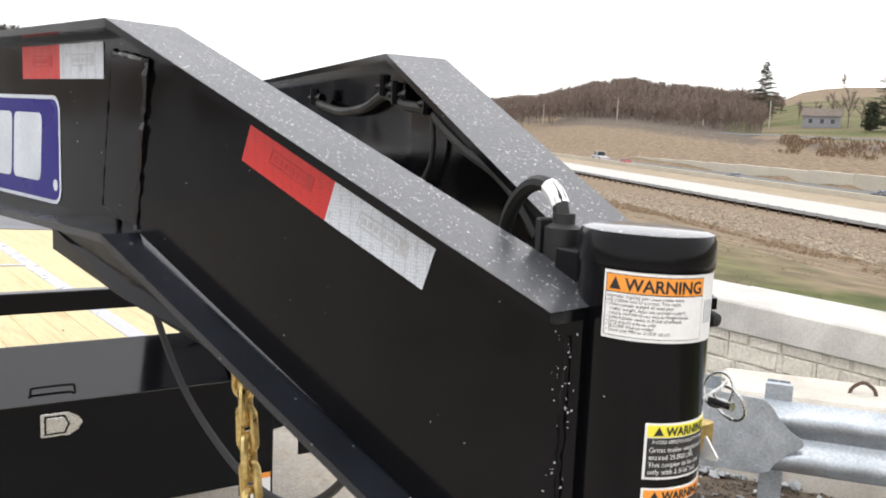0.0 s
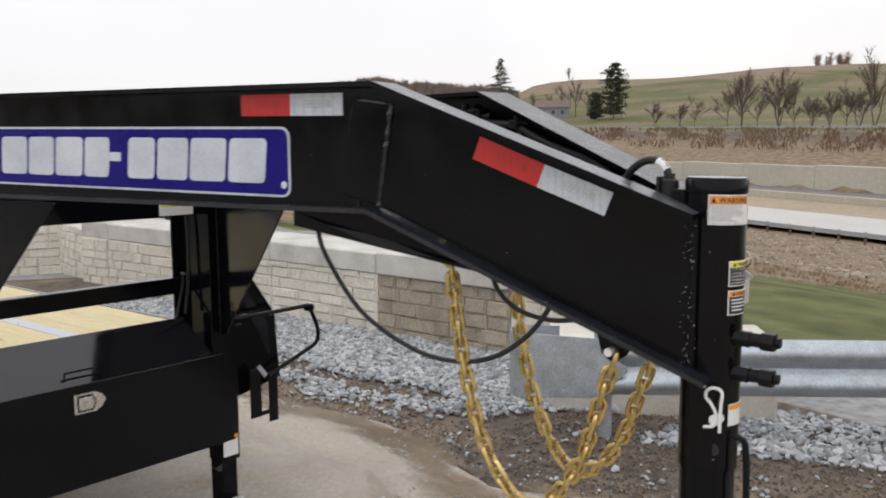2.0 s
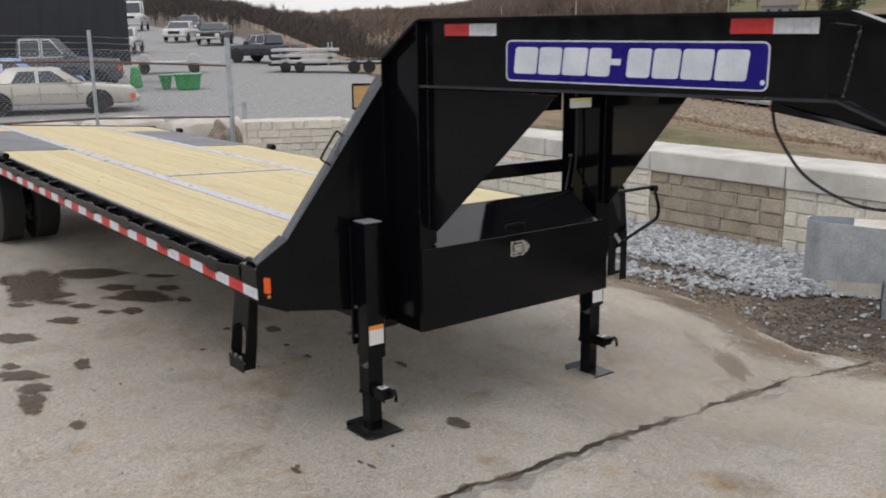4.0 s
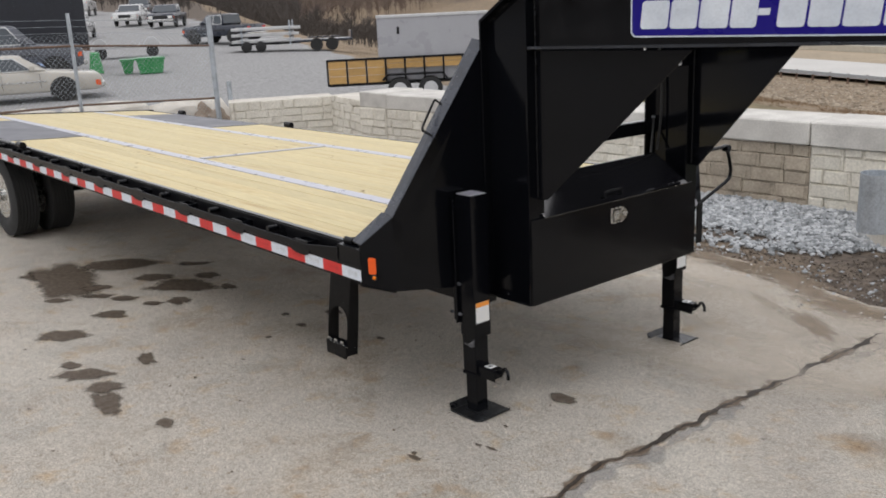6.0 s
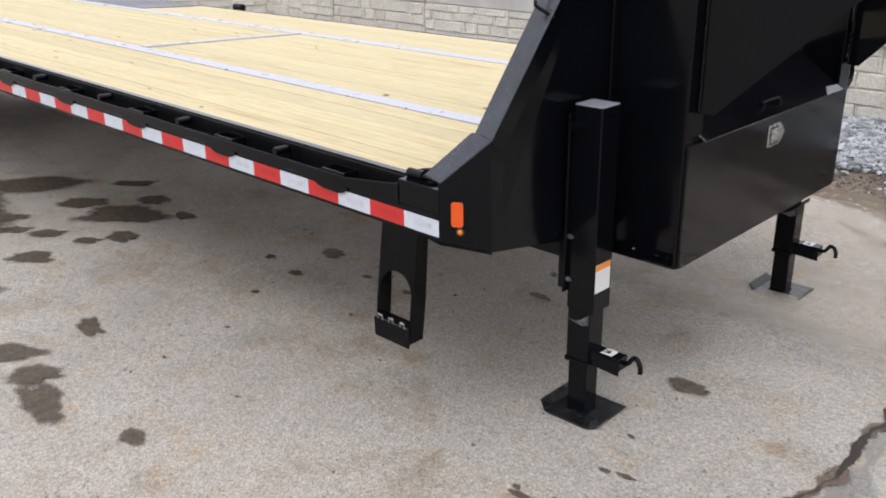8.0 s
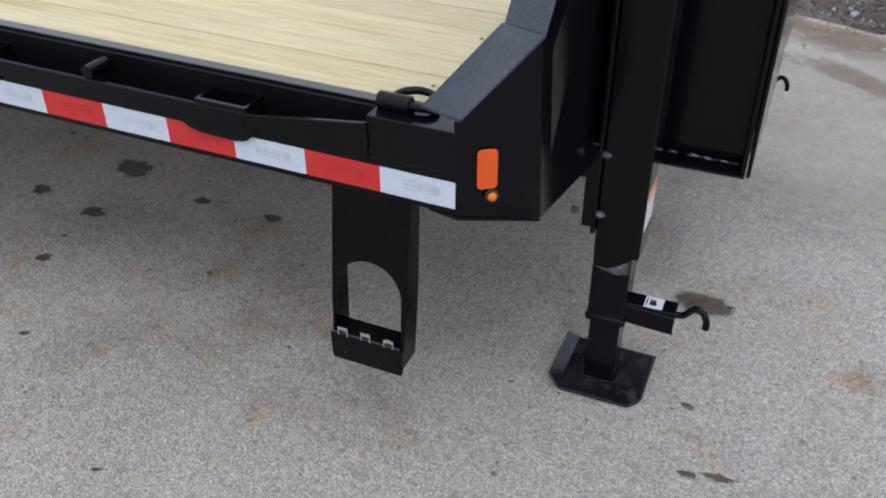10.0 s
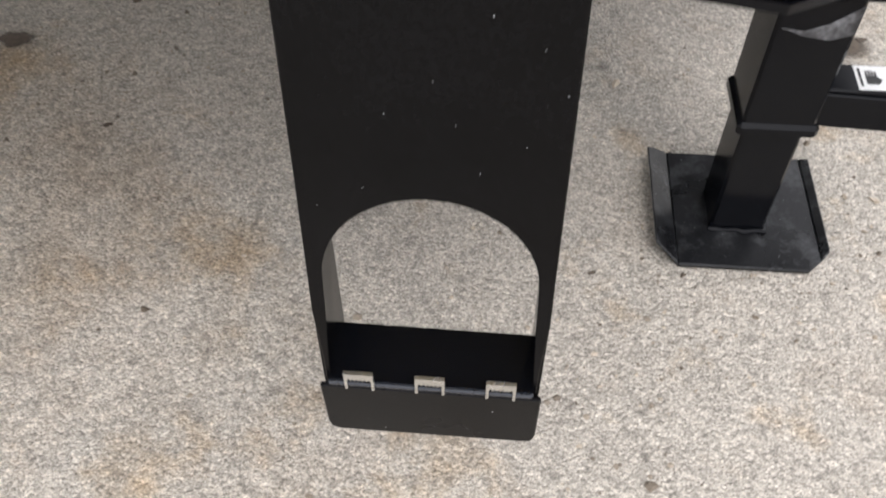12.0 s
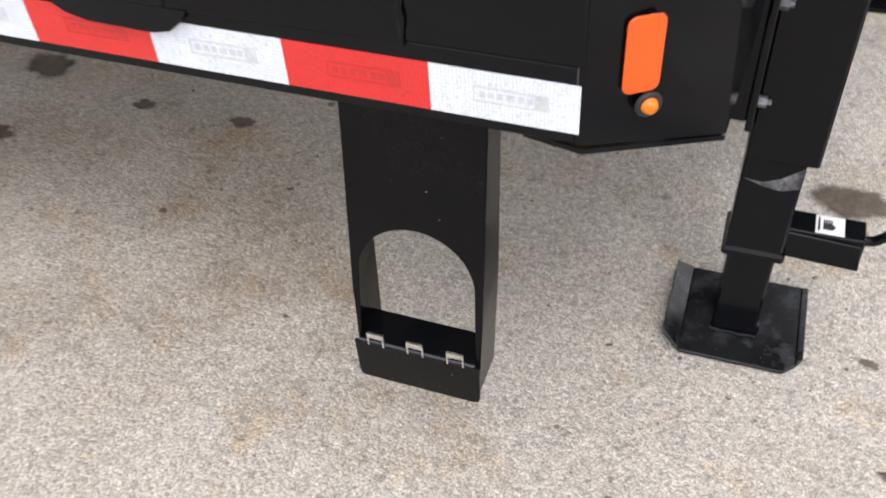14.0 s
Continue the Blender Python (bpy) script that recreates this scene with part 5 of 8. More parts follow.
    boxed("jack_label", (x + 0.0525, x + 0.0533, y - 0.046, y + 0.04, 0.475, 0.575), WHITE_LABEL, j, "white label with an orange band")
    boxed("label_band", (x + 0.0533, x + 0.0537, y - 0.046, y + 0.04, 0.553, 0.575), ORANGE_LABEL, j)
    bm = B()
    slab(bm, [(lx - 0.038, y - 0.0442, 0.36), (lx - 0.012, y - 0.0442, 0.357), (lx + 0.012, y - 0.0442, 0.368), (lx + 0.042, y - 0.0442, 0.393), (lx + 0.042, y - 0.0442, 0.355), (lx + 0.018, y - 0.0442, 0.346), (lx - 0.01, y - 0.0442, 0.35)], (0, -0.0005, 0))
    part("paint_scuff", bm, SCUFF, j, "bare scuffed steel")
    # mounting bracket with bolts
    boxed("bracket", (x - 0.085, x - 0.062, y - 0.06, y - 0.03, 0.47, 0.68), BLACK, j, "black mounting bar", 0.002)
    boxed("mount_plate", (x - 0.062, x - 0.052, y - 0.07, y + 0.07, 0.46, 1.06), BLACK, j, "", 0.002)
    for z in (0.505, 0.655):
        for xx in (x - 0.104, x - 0.046):
            bm = B()
            lathe(bm, [(-0.006, 0.0), (-0.006, 0.0085), (0.006, 0.0085), (0.006, 0.0045), (0.012, 0.0045), (0.012, 0.0)], (xx, y - 0.055, z), "x", 6)
            part("bolt", bm, SCUFF, j, "dull grey bolt")
    rod("cross_shaft", [(x - 0.02, y - 0.10, 1.03), (x - 0.02, y + 0.14, 1.03)], 0.012, BLACK, j)
    return j


def jack_body(y):
    bm = B()
    box(bm, 0.158, 0.262, y - 0.052, y + 0.052, 0.40, 1.086)
    return bm, BLACK


jack(0.496)
far_jack = jack(2.09)
# the far leg is let down further, where the apron is lower
for ob in [far_jack, *far_jack.children]:
    for v_ in ob.data.vertices:
        v_.co.x += 0.044
        v_.co.y -= 0.02
    if ob.name.split(".")[0] in ("jack_label", "label_band"):
        for v_ in ob.data.vertices:
            v_.co.z -= 0.05
    if ob.name.split(".")[0] in ("drop_leg", "collar", "leg_sleeve", "foot_plate", "weld_bead", "plunger_housing", "plunger_hook", "plunger_label", "label_symbol"):
        for v_ in ob.data.vertices:
            v_.co.z -= 0.038
crank_pts = [(0.22, 2.14, 1.058), (0.21, 2.45, 1.053), (0.2, 2.66, 1.052), (0.198, 2.69, 1.045), (0.196, 2.71, 1.02), (0.19, 2.755, 0.93), (0.19, 2.762, 0.88), (0.19, 2.735, 0.835), (0.185, 2.60, 0.785), (0.18, 2.47, 0.74), (0.18, 2.42, 0.725)]
rod("crank", smooth_path(crank_pts, 5), 0.011, BLACK, far_jack, "bent black crank handle", 10)
rod("crank_sleeve", [(0.22, 2.10, 1.058), (0.215, 2.26, 1.056)], 0.017, BLACK, far_jack)
bm = B()
lathe(bm, [(-0.02, 0.022), (0.02, 0.022)], (0.2, 2.69, 1.04), "x", 14)
part("crank_joint", bm, BLACK, far_jack, "", smooth=True)
bm = B()
lathe(bm, [(-0.014, 0.0), (-0.014, 0.009), (0.012, 0.009), (0.012, 0.0)], (0.235, 2.13, 1.058), "x", 10)
part("crank_bolt", bm, CHROME, far_jack, "bright bolt end", smooth=True)
boxed("grip_plate", (0.172, 0.182, 2.30, 2.372, 0.52, 0.77), BLACK_FLAT, far_jack, "", 0.004)
boxed("grip_bar", (0.166, 0.176, 2.425, 2.485, 0.475, 0.74), BLACK_FLAT, far_jack, "", 0.004)
boxed("grip_foot", (0.171, 0.181, 2.365, 2.43, 0.522, 0.545), BLACK_FLAT, far_jack, "", 0.004)
# the link's pale material stands in for a grey glint on the grip
bm = B()
slab(bm, [(0.183, 2.385, 0.72), (0.183, 2.405, 0.735), (0.183, 2.36, 0.79), (0.183, 2.34, 0.78)], (0.008, 0, 0))
part("grip_link", bm, STRIP, far_jack, "link with a grey glint painted in")

# folding step under the deck's front corner
SX = -0.172


def lean(z):
    """The step's face leans out towards its foot."""
    return 0.006 - 0.05 * (0.745 - z) / 0.345


bm = B()
out = [(-0.0785, 0.745), (-0.0795, 0.472), (-0.0762, 0.428), (-0.0755, 0.40)]
arch = [(-0.0695 * math.cos(a), 0.506 + 0.0695 * math.sin(a)) for a in (math.pi * k / 20 for k in range(21))]
outline = [(SX + x, z) for x, z in out] + [(SX - 0.0725, 0.40), (SX - 0.0705, 0.46)] + [(SX + x, z) for x, z in arch] + [(SX + 0.0705, 0.46), (SX + 0.0725, 0.40)] + [(SX - x, z) for x, z in out[::-1]]
slab(bm, [(x, lean(z), z) for x, z in outline], (0, 0.004, 0))
step = part("entry_step", bm, STEP_BLACK, trailer, "black folded steel step with an arched opening", bevel=0.0006)
for s in (-1, 1):
    bm = B()
    prof = [(lean(0.745) + 0.002, 0.745), (lean(0.472) + 0.002, 0.472), (lean(0.43) + 0.002, 0.43), (-0.048, 0.352), (0.014, 0.352), (0.03, 0.5), (0.05, 0.745)]
    slab(bm, [(SX + s * (0.0795 if z > 0.46 else 0.0765), y, z) for y, z in prof], (-s * 0.004, 0, 0))
    part("step_side", bm, STEP_BLACK, step)
bm = B()
box(bm, SX - 0.0738, SX + 0.0738, -0.0475, 0.004, 0.400, 0.404)
part("tread", bm, BLACK, step, "wet black tread")
bm = B()
low = [(0.079, 0.404), (0.0785, 0.349), (0.0765, 0.3405), (0.071, 0.338)]
slab(bm, [(SX - x, -0.0515, z) for x, z in low] + [(SX + x, -0.0515, z) for x, z in low[::-1]], (0, 0.004, 0))
part("front_lip", bm, STEP_BLACK, step, "", bevel=0.001)
for cx in (-0.05, 0.0, 0.05):
    bm = B()
    k, u = 6, SX + cx
    pts = [(u - 0.0105, 0.4035), (u - 0.0105, 0.4238), (u + 0.0105, 0.4238), (u + 0.0105, 0.4035), (u + 0.0085, 0.4035), (u + 0.0085, 0.4148)]
    for i in range(k):
        pts += [(u + 0.0085 - 0.017 * (i + 0.5) / k, 0.4175), (u + 0.0085 - 0.017 * (i + 1) / k, 0.4148)]
    pts += [(u - 0.0085, 0.4035)]
    slab(bm, [(x, -0.0525, z) for x, z in pts], (0, 0.003, 0))
    part("grip_teeth", bm, CHROME, step, "bare steel grip teeth")
boxed("lip_rim", (SX - 0.0735, SX + 0.0735, -0.0512, -0.0465, 0.4041, 0.4085), SHEEN_DARK, step, "wet rolled edge with its bluish glint painted in", 0.0015)

# amber marker light and reflector on the wing
wn_dir = Vector((0.125, 0.083, 0)).normalized()
wn_out = Vector((wn_dir.y, -wn_dir.x, 0))
o = Vector((0.028, 0.0205, 0.766)) + wn_out * 0.0006
bm = B()
slab(bm, rounded(o, wn_dir, Z, 0.036, 0.078, 0.008, 3), wn_out * 0.0025)
part("reflector", bm, AMBER, near_wing, "orange reflector", bevel=0.0006)
c = Vector((0.051, 0.0345, 0.752))
bm = B()
for r0, r1, h0, h1 in ((0.0135, 0.0135, 0.0, 0.006),):
    prism(bm, [c + wn_dir * r0 * math.cos(a) + Z * r0 * math.sin(a) for a in (2 * math.pi * k / 20 for k in range(20))], [c + wn_out * h1 + wn_dir * r1 * math.cos(a) + Z * r1 * math.sin(a) for a in (2 * math.pi * k / 20 for k in range(20))])
grommet = part("light_grommet", bm, RUBBER, trailer, "black rubber grommet", bevel=0.002)
bm = B()
prism(bm, [c + wn_out * 0.005 + wn_dir * 0.009 * math.cos(a) + Z * 0.009 * math.sin(a) for a in (2 * math.pi * k / 20 for k in range(20))], [c + wn_out * 0.012 + wn_dir * 0.006 * math.cos(a) + Z * 0.006 * math.sin(a) for a in (2 * math.pi * k / 20 for k in range(20))])
part("marker_light", bm, MARKER, grommet, "small amber marker light", bevel=0.001, smooth=True)
bm = B()
slab(bm, rounded(Vector((0.07, 2.5, 0.80)), Vector((0.8, -0.5, 0)).normalized(), Z, 0.036, 0.078, 0.008, 3), (0.004, 0.004, 0))
part("reflector", bm, AMBER, far_wing, "orange reflector", bevel=0.001)

# deck frame, rub rail with stake pockets
REAR, WID, DZ = -7.75, 2.63, 0.872
for y0, y1, q0, q1 in ((0.0, 0.012, 0.012, 0.07), (WID - 0.012, WID, WID - 0.07, WID - 0.012)):
    boxed("side_rail", (REAR, -0.008, y0, y1, 0.717, 0.80), BLACK, trailer, "black steel side rail", 0.001)
    # added shelf, no known part: closes the gap so it stays dark
    boxed("rail_shelf", (REAR, -0.008, q0, q1, 0.785, 0.793), BLACK_FLAT, trailer)
for y in (0.66, 1.86):
    boxed("frame_beam", (REAR, 0.13, y - 0.06, y + 0.06, 0.50, 0.80), BLACK_FLAT, trailer, "black main frame beam")
for k in range(13):
    x = -0.3 - 0.61 * k
    boxed("cross_member", (x - 0.02, x + 0.02, 0.06, WID - 0.06, 0.76, 0.84), BLACK_FLAT, trailer)
boxed("end_rail", (REAR - 0.06, REAR, 0, WID, 0.70, 0.88), BLACK, trailer, "black rear rail")
for s in (0, 1):
    def my(y):
        return y if s == 0 else WID - y
    bm = B()
    plan = [(REAR, -0.009), (-0.42, -0.009), (-0.17, 0.0)]
    for (xa, ya), (xb, yb) in zip(plan, plan[1:]):
        za, zb = (0.838, 0.833) if xa == REAR else (0.831, 0.861)
        slab(bm, [(xa, my(ya), 0.798), (xb, my(yb), 0.798), (xb, my(yb), zb), (xa, my(ya), za)], (0, 0.01 if s == 0 else -0.01, 0))
    rub = part("rub_rail", bm, BLACK, trailer, "flat black rub rail", bevel=0.002)
    x = -0.47
    while x > REAR:
        bm = B()
        for a, b, c0_, d in ((x - 0.055, x + 0.055, 0.052, 0.058), (x - 0.055, x + 0.055, -0.006, 0.002), (x - 0.055, x - 0.049, 0.002, 0.052), (x + 0.049, x + 0.055, 0.002, 0.052)):
            ya, yb = sorted((my(c0_), my(d)))
            box(bm, a, b, ya, yb, 0.79, 0.842)
        ya, yb = sorted((my(-0.0095), my(-0.003)))
        slab(bm, [(x - 0.1, ya, 0.802), (x + 0.075, ya, 0.802), (x + 0.066, ya, 0.789), (x + 0.05, ya, 0.776), (x + 0.028, ya, 0.771), (x - 0.05, ya, 0.773), (x - 0.075, ya, 0.779), (x - 0.092, ya, 0.79)], (0, yb - ya, 0))
        part("stake_pocket", bm, BLACK, trailer, "open black stake pocket")
        if x - 0.305 > REAR:
            bm = B()
            ya, yb = sorted((my(-0.004), my(0.058)))
            lathe(bm, [(0.0, 0.014), (yb - ya, 0.014)], (x - 0.305, ya, 0.846), "y", 12)
            part("pipe_spool", bm, BLACK, trailer, "", smooth=True)
        x -= 0.61
    edge = sorted((my(0.058), my(0.092)))
    boxed("edge_angle", (REAR, -0.03, edge[0], edge[1], 0.786, 0.868), BLACK_FLAT, trailer, "black steel deck edge", 0.002)
    edge = sorted((my(0.066), my(0.093)))
    boxed("edge_strip", (REAR, -0.172, edge[0], edge[1], 0.8682, 0.8745), LID_GLOSS, trailer, "wet black edge of the deck frame", 0.001)
# tape along the near side rail
for k in range(8):
    length = 0.145 if k == 0 else 0.1524
    tape(trailer, (-0.0035 - 0.1524 * k - 0.145, 0.0, 0.729), Vector((1, 0, 0)), Z, Vector((0, -1, 0)), [("w" if k % 2 == 0 else "r", length)], 0.053)
for k in range(8, 50):
    x1 = 0.0039 - 0.1524 * k
    boxed("reflective_tape", (x1 - 0.1524, x1, -0.0008, 0.0, 0.729, 0.782), WHITE_TAPE if k % 2 == 0 else RED_TAPE, trailer, "silver-white reflective tape" if k % 2 == 0 else "red reflective tape")
# weld line and lashing ring at the front corner
boxed("corner_block", (-0.17, -0.002, -0.001, 0.09, 0.8005, 0.8785), BLACK, trailer, "", 0.002)
weld([(-0.172, -0.003, 0.795), (-0.172, -0.003, 0.875)], 0.004, trailer)
bm = B()
lathe(bm, [(-0.03, 0.0), (-0.03, 0.016), (0.03, 0.016), (0.03, 0.0)], (-0.135, 0.045, 0.89), "x", 18)
part("ring_bracket", bm, BLACK_FLAT, trailer, "black lashing ring bracket", smooth=True)
rod("lashing_ring", smooth_path([(-0.105, 0.042, 0.89), (-0.082, 0.044, 0.89), (-0.07, 0.055, 0.891), (-0.07, 0.075, 0.893), (-0.085, 0.092, 0.895), (-0.112, 0.095, 0.896), (-0.136, 0.083, 0.894), (-0.146, 0.06, 0.892)], 4), 0.0075, BLACK_FLAT, trailer, "black steel lashing ring", 10)
rod("tie_hook", smooth_path([(0.125, 0.372, 1.35), (0.105, 0.349, 1.37), (0.095, 0.333, 1.38), (0.09, 0.325, 1.392), (0.083, 0.345, 1.418), (0.07, 0.38, 1.452), (0.057, 0.425, 1.498), (0.051, 0.44, 1.509), (0.058, 0.446, 1.508), (0.083, 0.457, 1.489), (0.105, 0.468, 1.473)], 3), 0.0055, BLACK_FLAT, trailer, "bent black rod handle")

# wheels: dual tyres on two axles
def wheel(x, y, face):
    w = part("wheel", *tyre_body(x, y), trailer, "dual trailer tyre on a silver rim", smooth=True)
    bm = B()
    f = face
    lathe(bm, [(f * 0.112, 0.0), (f * 0.06, 0.05), (f * 0.05, 0.12), (f * 0.03, 0.15), (f * 0.095, 0.2), (f * 0.1, 0.215)], (x, y, 0.39), "y", 32)
    part("rim", bm, CHROME, w, "silver painted rim", smooth=True)
    bm = B()
    lathe(bm, [(f * 0.0, 0.06), (f * 0.13, 0.055), (f * 0.14, 0.0)], (x, y, 0.39), "y", 20)
    part("hub", bm, CHROME, w, "", smooth=True)
    return w


def tyre_body(x, y):
    bm = B()
    prof = [(-0.09, 0.21), (-0.115, 0.25), (-0.12, 0.31), (-0.105, 0.37)]
    for i in range(-3, 4):
        c_ = i * 0.028
        prof += [(c_ - 0.012, 0.39), (c_ + 0.010, 0.39), (c_ + 0.0105, 0.382), (c_ + 0.0155, 0.382)]
    prof += [(0.105, 0.37), (0.12, 0.31), (0.115, 0.25), (0.09, 0.21)]
    lathe(bm, prof, (x, y, 0.39), "y", 48)
    return bm, TYRE


for x in (-5.72, -6.62):
    for y, f in ((0.24, -1), (0.56, -1), (WID - 0.24, 1), (WID - 0.56, 1)):
        wheel(x, y, f)
    rod("axle", [(x, 0.3, 0.39), (x, WID - 0.3, 0.39)], 0.06, BLACK_FLAT, trailer, "", 12)

# deck: boards between grey strips, with steel plates over the wheels
def boards(y0, y1, x0, x1, n):
    w = (y1 - y0) / n
    for i in range(n):
        a, b = y0 + w * i + 0.001, y0 + w * (i + 1) - 0.001
        bm = B()
        box(bm, x0 + 0.002, x1 - 0.002, a, b, 0.838, DZ + random.uniform(-0.0015, 0.0015))
        part("deck_board", bm, PINE, trailer, "yellow pine deck board", bevel=0.0012)


boards(0.094, 0.718, -5.05, 0.02, 5)
boards(0.813, 1.877, -3.0, 0.02, 8)
boards(0.813, 1.877, REAR, -3.002, 8)
boards(1.963, WID - 0.094, -5.05, 0.02, 4)
boards(0.094, 0.718, REAR, -6.95, 5)
boards(1.963, WID - 0.094, REAR, -6.95, 4)
for y in (0.77, 1.92):
    boxed("deck_strip", (REAR, 0.06, y - 0.05, y + 0.041, 0.84, DZ + 0.003), STRIP, trailer, "bare grey steel deck strip")
bm = B()
slab(bm, [(-3.05, 0.812, DZ - 0.02), (-3.0, 0.812, DZ - 0.02), (-2.94, 1.878, DZ - 0.02), (-2.99, 1.878, DZ - 0.02)], (0, 0, 0.0275))
part("deck_strip", bm, STRIP, trailer, "bare grey steel cross strip")
for y0, y1 in ((0.094, 0.719), (1.962, WID - 0.094)):
    boxed("wheel_plate", (-6.95, -5.052, y0, y1, 0.84, DZ + 0.004), PLATE, trailer, "dark grey steel plate over the wheels")
for x in (-4.6, -6.9):
    for yy in (0.04, WID - 0.04):
        bm = B()
        lathe(bm, [(-0.05, 0.0), (-0.05, 0.028), (0.05, 0.028), (0.05, 0.0)], (x, yy, 0.89), "x", 14)
        part("ring_bracket", bm, BLACK_FLAT, trailer, "", smooth=True)
# knots in the nearest boards
for k in range(20):
    x, y = random.uniform(-4.6, -0.15), random.choice([random.uniform(0.09, 0.73), random.uniform(0.82, 1.72)])
    bm = B()
    rx, ry = random.uniform(0.008, 0.024), random.uniform(0.004, 0.011)
    slab(bm, [(x + rx * math.cos(a), y + ry * math.sin(a), DZ + 0.0018) for a in (2 * math.pi * j / 10 for j in range(10))], (0, 0, 0.0006))
    part("knot", bm, KNOT, trailer)
# screw heads along the front edge of the deck
for y in (0.13, 0.17, 0.26, 0.30, 0.39, 0.43, 0.52, 0.56, 0.65, 0.69):
    bm = B()
    lathe(bm, [(0.0, 0.0042), (0.0012, 0.0042), (0.0012, 0.0)], (-0.10 + random.uniform(-0.02, 0.02), y, DZ + 0.0012), "z", 8)
    part("screw_head", bm, KNOT, trailer, "brown sunk screw head")

# cables
rod("cable", smooth_path([(1.98, 1.05, 1.70), (2.0, 1.06, 1.62), (2.1, 1.08, 1.485), (2.25, 1.095, 1.41), (2.38, 1.10, 1.397), (2.50, 1.10, 1.43), (2.60, 1.10, 1.507), (2.66, 1.10, 1.60), (2.68, 1.12, 1.70)], 6), 0.006, RUBBER, trailer, "black cable loop under the neck")
rod("cable", smooth_path([(2.45, 1.15, 1.66), (2.46, 1.16, 1.58), (2.52, 1.17, 1.53), (2.62, 1.18, 1.52), (2.72, 1.18, 1.56), (2.76, 1.18, 1.62)], 6), 0.006, RUBBER, trailer, "thin black cable loop")
rod("cable", smooth_path([(1.68, 1.545, 1.972), (1.8, 1.512, 1.958), (1.91, 1.482, 1.951), (2, 1.46, 1.954), (2.08, 1.437, 1.961), (2.16, 1.416, 1.979), (2.2, 1.403, 1.978), (2.28, 1.384, 1.962), (2.34, 1.37, 1.959), (2.39, 1.358, 1.952), (2.454, 1.342, 1.928), (2.524, 1.325, 1.905), (2.613, 1.303, 1.884), (2.68, 1.286, 1.856), (2.74, 1.268, 1.818)], 6), 0.009, RUBBER, far_beam, "black cable along the beam")
rod("cable", smooth_path([(2.392, 1.356, 1.947), (2.4, 1.354, 1.922), (2.403, 1.353, 1.902), (2.39, 1.357, 1.872), (2.357, 1.364, 1.841)], 6), 0.004, RUBBER, far_beam, "thin black wire")
for px, py, pz in ((1.69, 1.535, 1.975), (2.195, 1.396, 1.986), (2.25, 1.386, 1.972), (2.392, 1.35, 1.958), (2.77, 1.25, 1.75)):
    bm = B()
    lathe(bm, [(-0.022, 0.006), (0.025, 0.006), (0.025, 0.01), (0.036, 0.01)], (px, py, pz + 0.006), "x", 8)
    lathe(bm, [(-0.014, 0.01), (0.022, 0.01)], (px, py, pz + 0.004), "z", 8)
    part("cable_clip", bm, BLACK_FLAT, far_beam, "black bolt clip")
rod("cable", smooth_path([(2.745, 1.20, 1.72), (2.75, 1.20, 1.79), (2.76, 1.197, 1.83), (2.782, 1.19, 1.862), (2.815, 1.182, 1.884), (2.848, 1.175, 1.887), (2.871, 1.17, 1.873), (2.881, 1.168, 1.846)], 6), 0.0082, RUBBER, coupler, "black cable into a plug")
rod("cable_tape", smooth_path([(2.852, 1.174, 1.8855), (2.864, 1.1715, 1.8785), (2.8735, 1.17, 1.868)], 4), 0.0096, WHITE_LABEL, coupler, "white tape round the cable")
bm = B()
lathe(bm, [(1.76, 0.0), (1.76, 0.01), (1.782, 0.011), (1.802, 0.014), (1.806, 0.0185), (1.848, 0.0185), (1.852, 0.011), (1.862, 0.011)], (2.881, 1.168, 0), "z", 16)
part("plug", bm, RUBBER, coupler, "black plug socket", smooth=True)
boxed("plug_lid", (2.859, 2.866, 1.15, 1.186, 1.80, 1.856), RUBBER, coupler, "", 0.002)
boxed("plug_clip", (2.895, 2.925, 1.145, 1.2, 1.79, 1.832), BLACK_FLAT, coupler, "", 0.002)
rod("riser_cable", smooth_path([(0.24, 1.905, 1.70), (0.262, 1.905, 1.5), (0.262, 1.9, 1.3), (0.25, 1.885, 1.13)], 6), 0.007, RUBBER, trailer, "thin black cable")
rod("riser_cable", smooth_path([(0.205, 1.918, 1.31), (0.212, 1.9, 1.24), (0.24, 1.845, 1.118)], 6), 0.006, RUBBER, trailer, "thin black cable")
boxed("cable_end", (0.195, 0.215, 1.908, 1.92, 1.30, 1.312), SCUFF, trailer, "bright cable end")


# the apron falls away from the camera's side, and the trailer leans with it; the neck sags a little towards the coupler, and the deck rises to the rear
for ob in trailer.children_recursive:
    running = ob.name.split(".")[0] in ("wheel", "rim", "hub", "axle") or (ob.parent and ob.parent.name.split(".")[0] == "wheel")
    for v_ in ob.data.vertices:
        if not running:
            v_.co.z += 0.0155 * max(0.0, -v_.co.x) * (1 - 0.5 * v_.co.y)
        v_.co.z -= 0.0227 * (v_.co.y - 0.5) + 0.011 * ease((v_.co.x - 2.2) / 0.6)


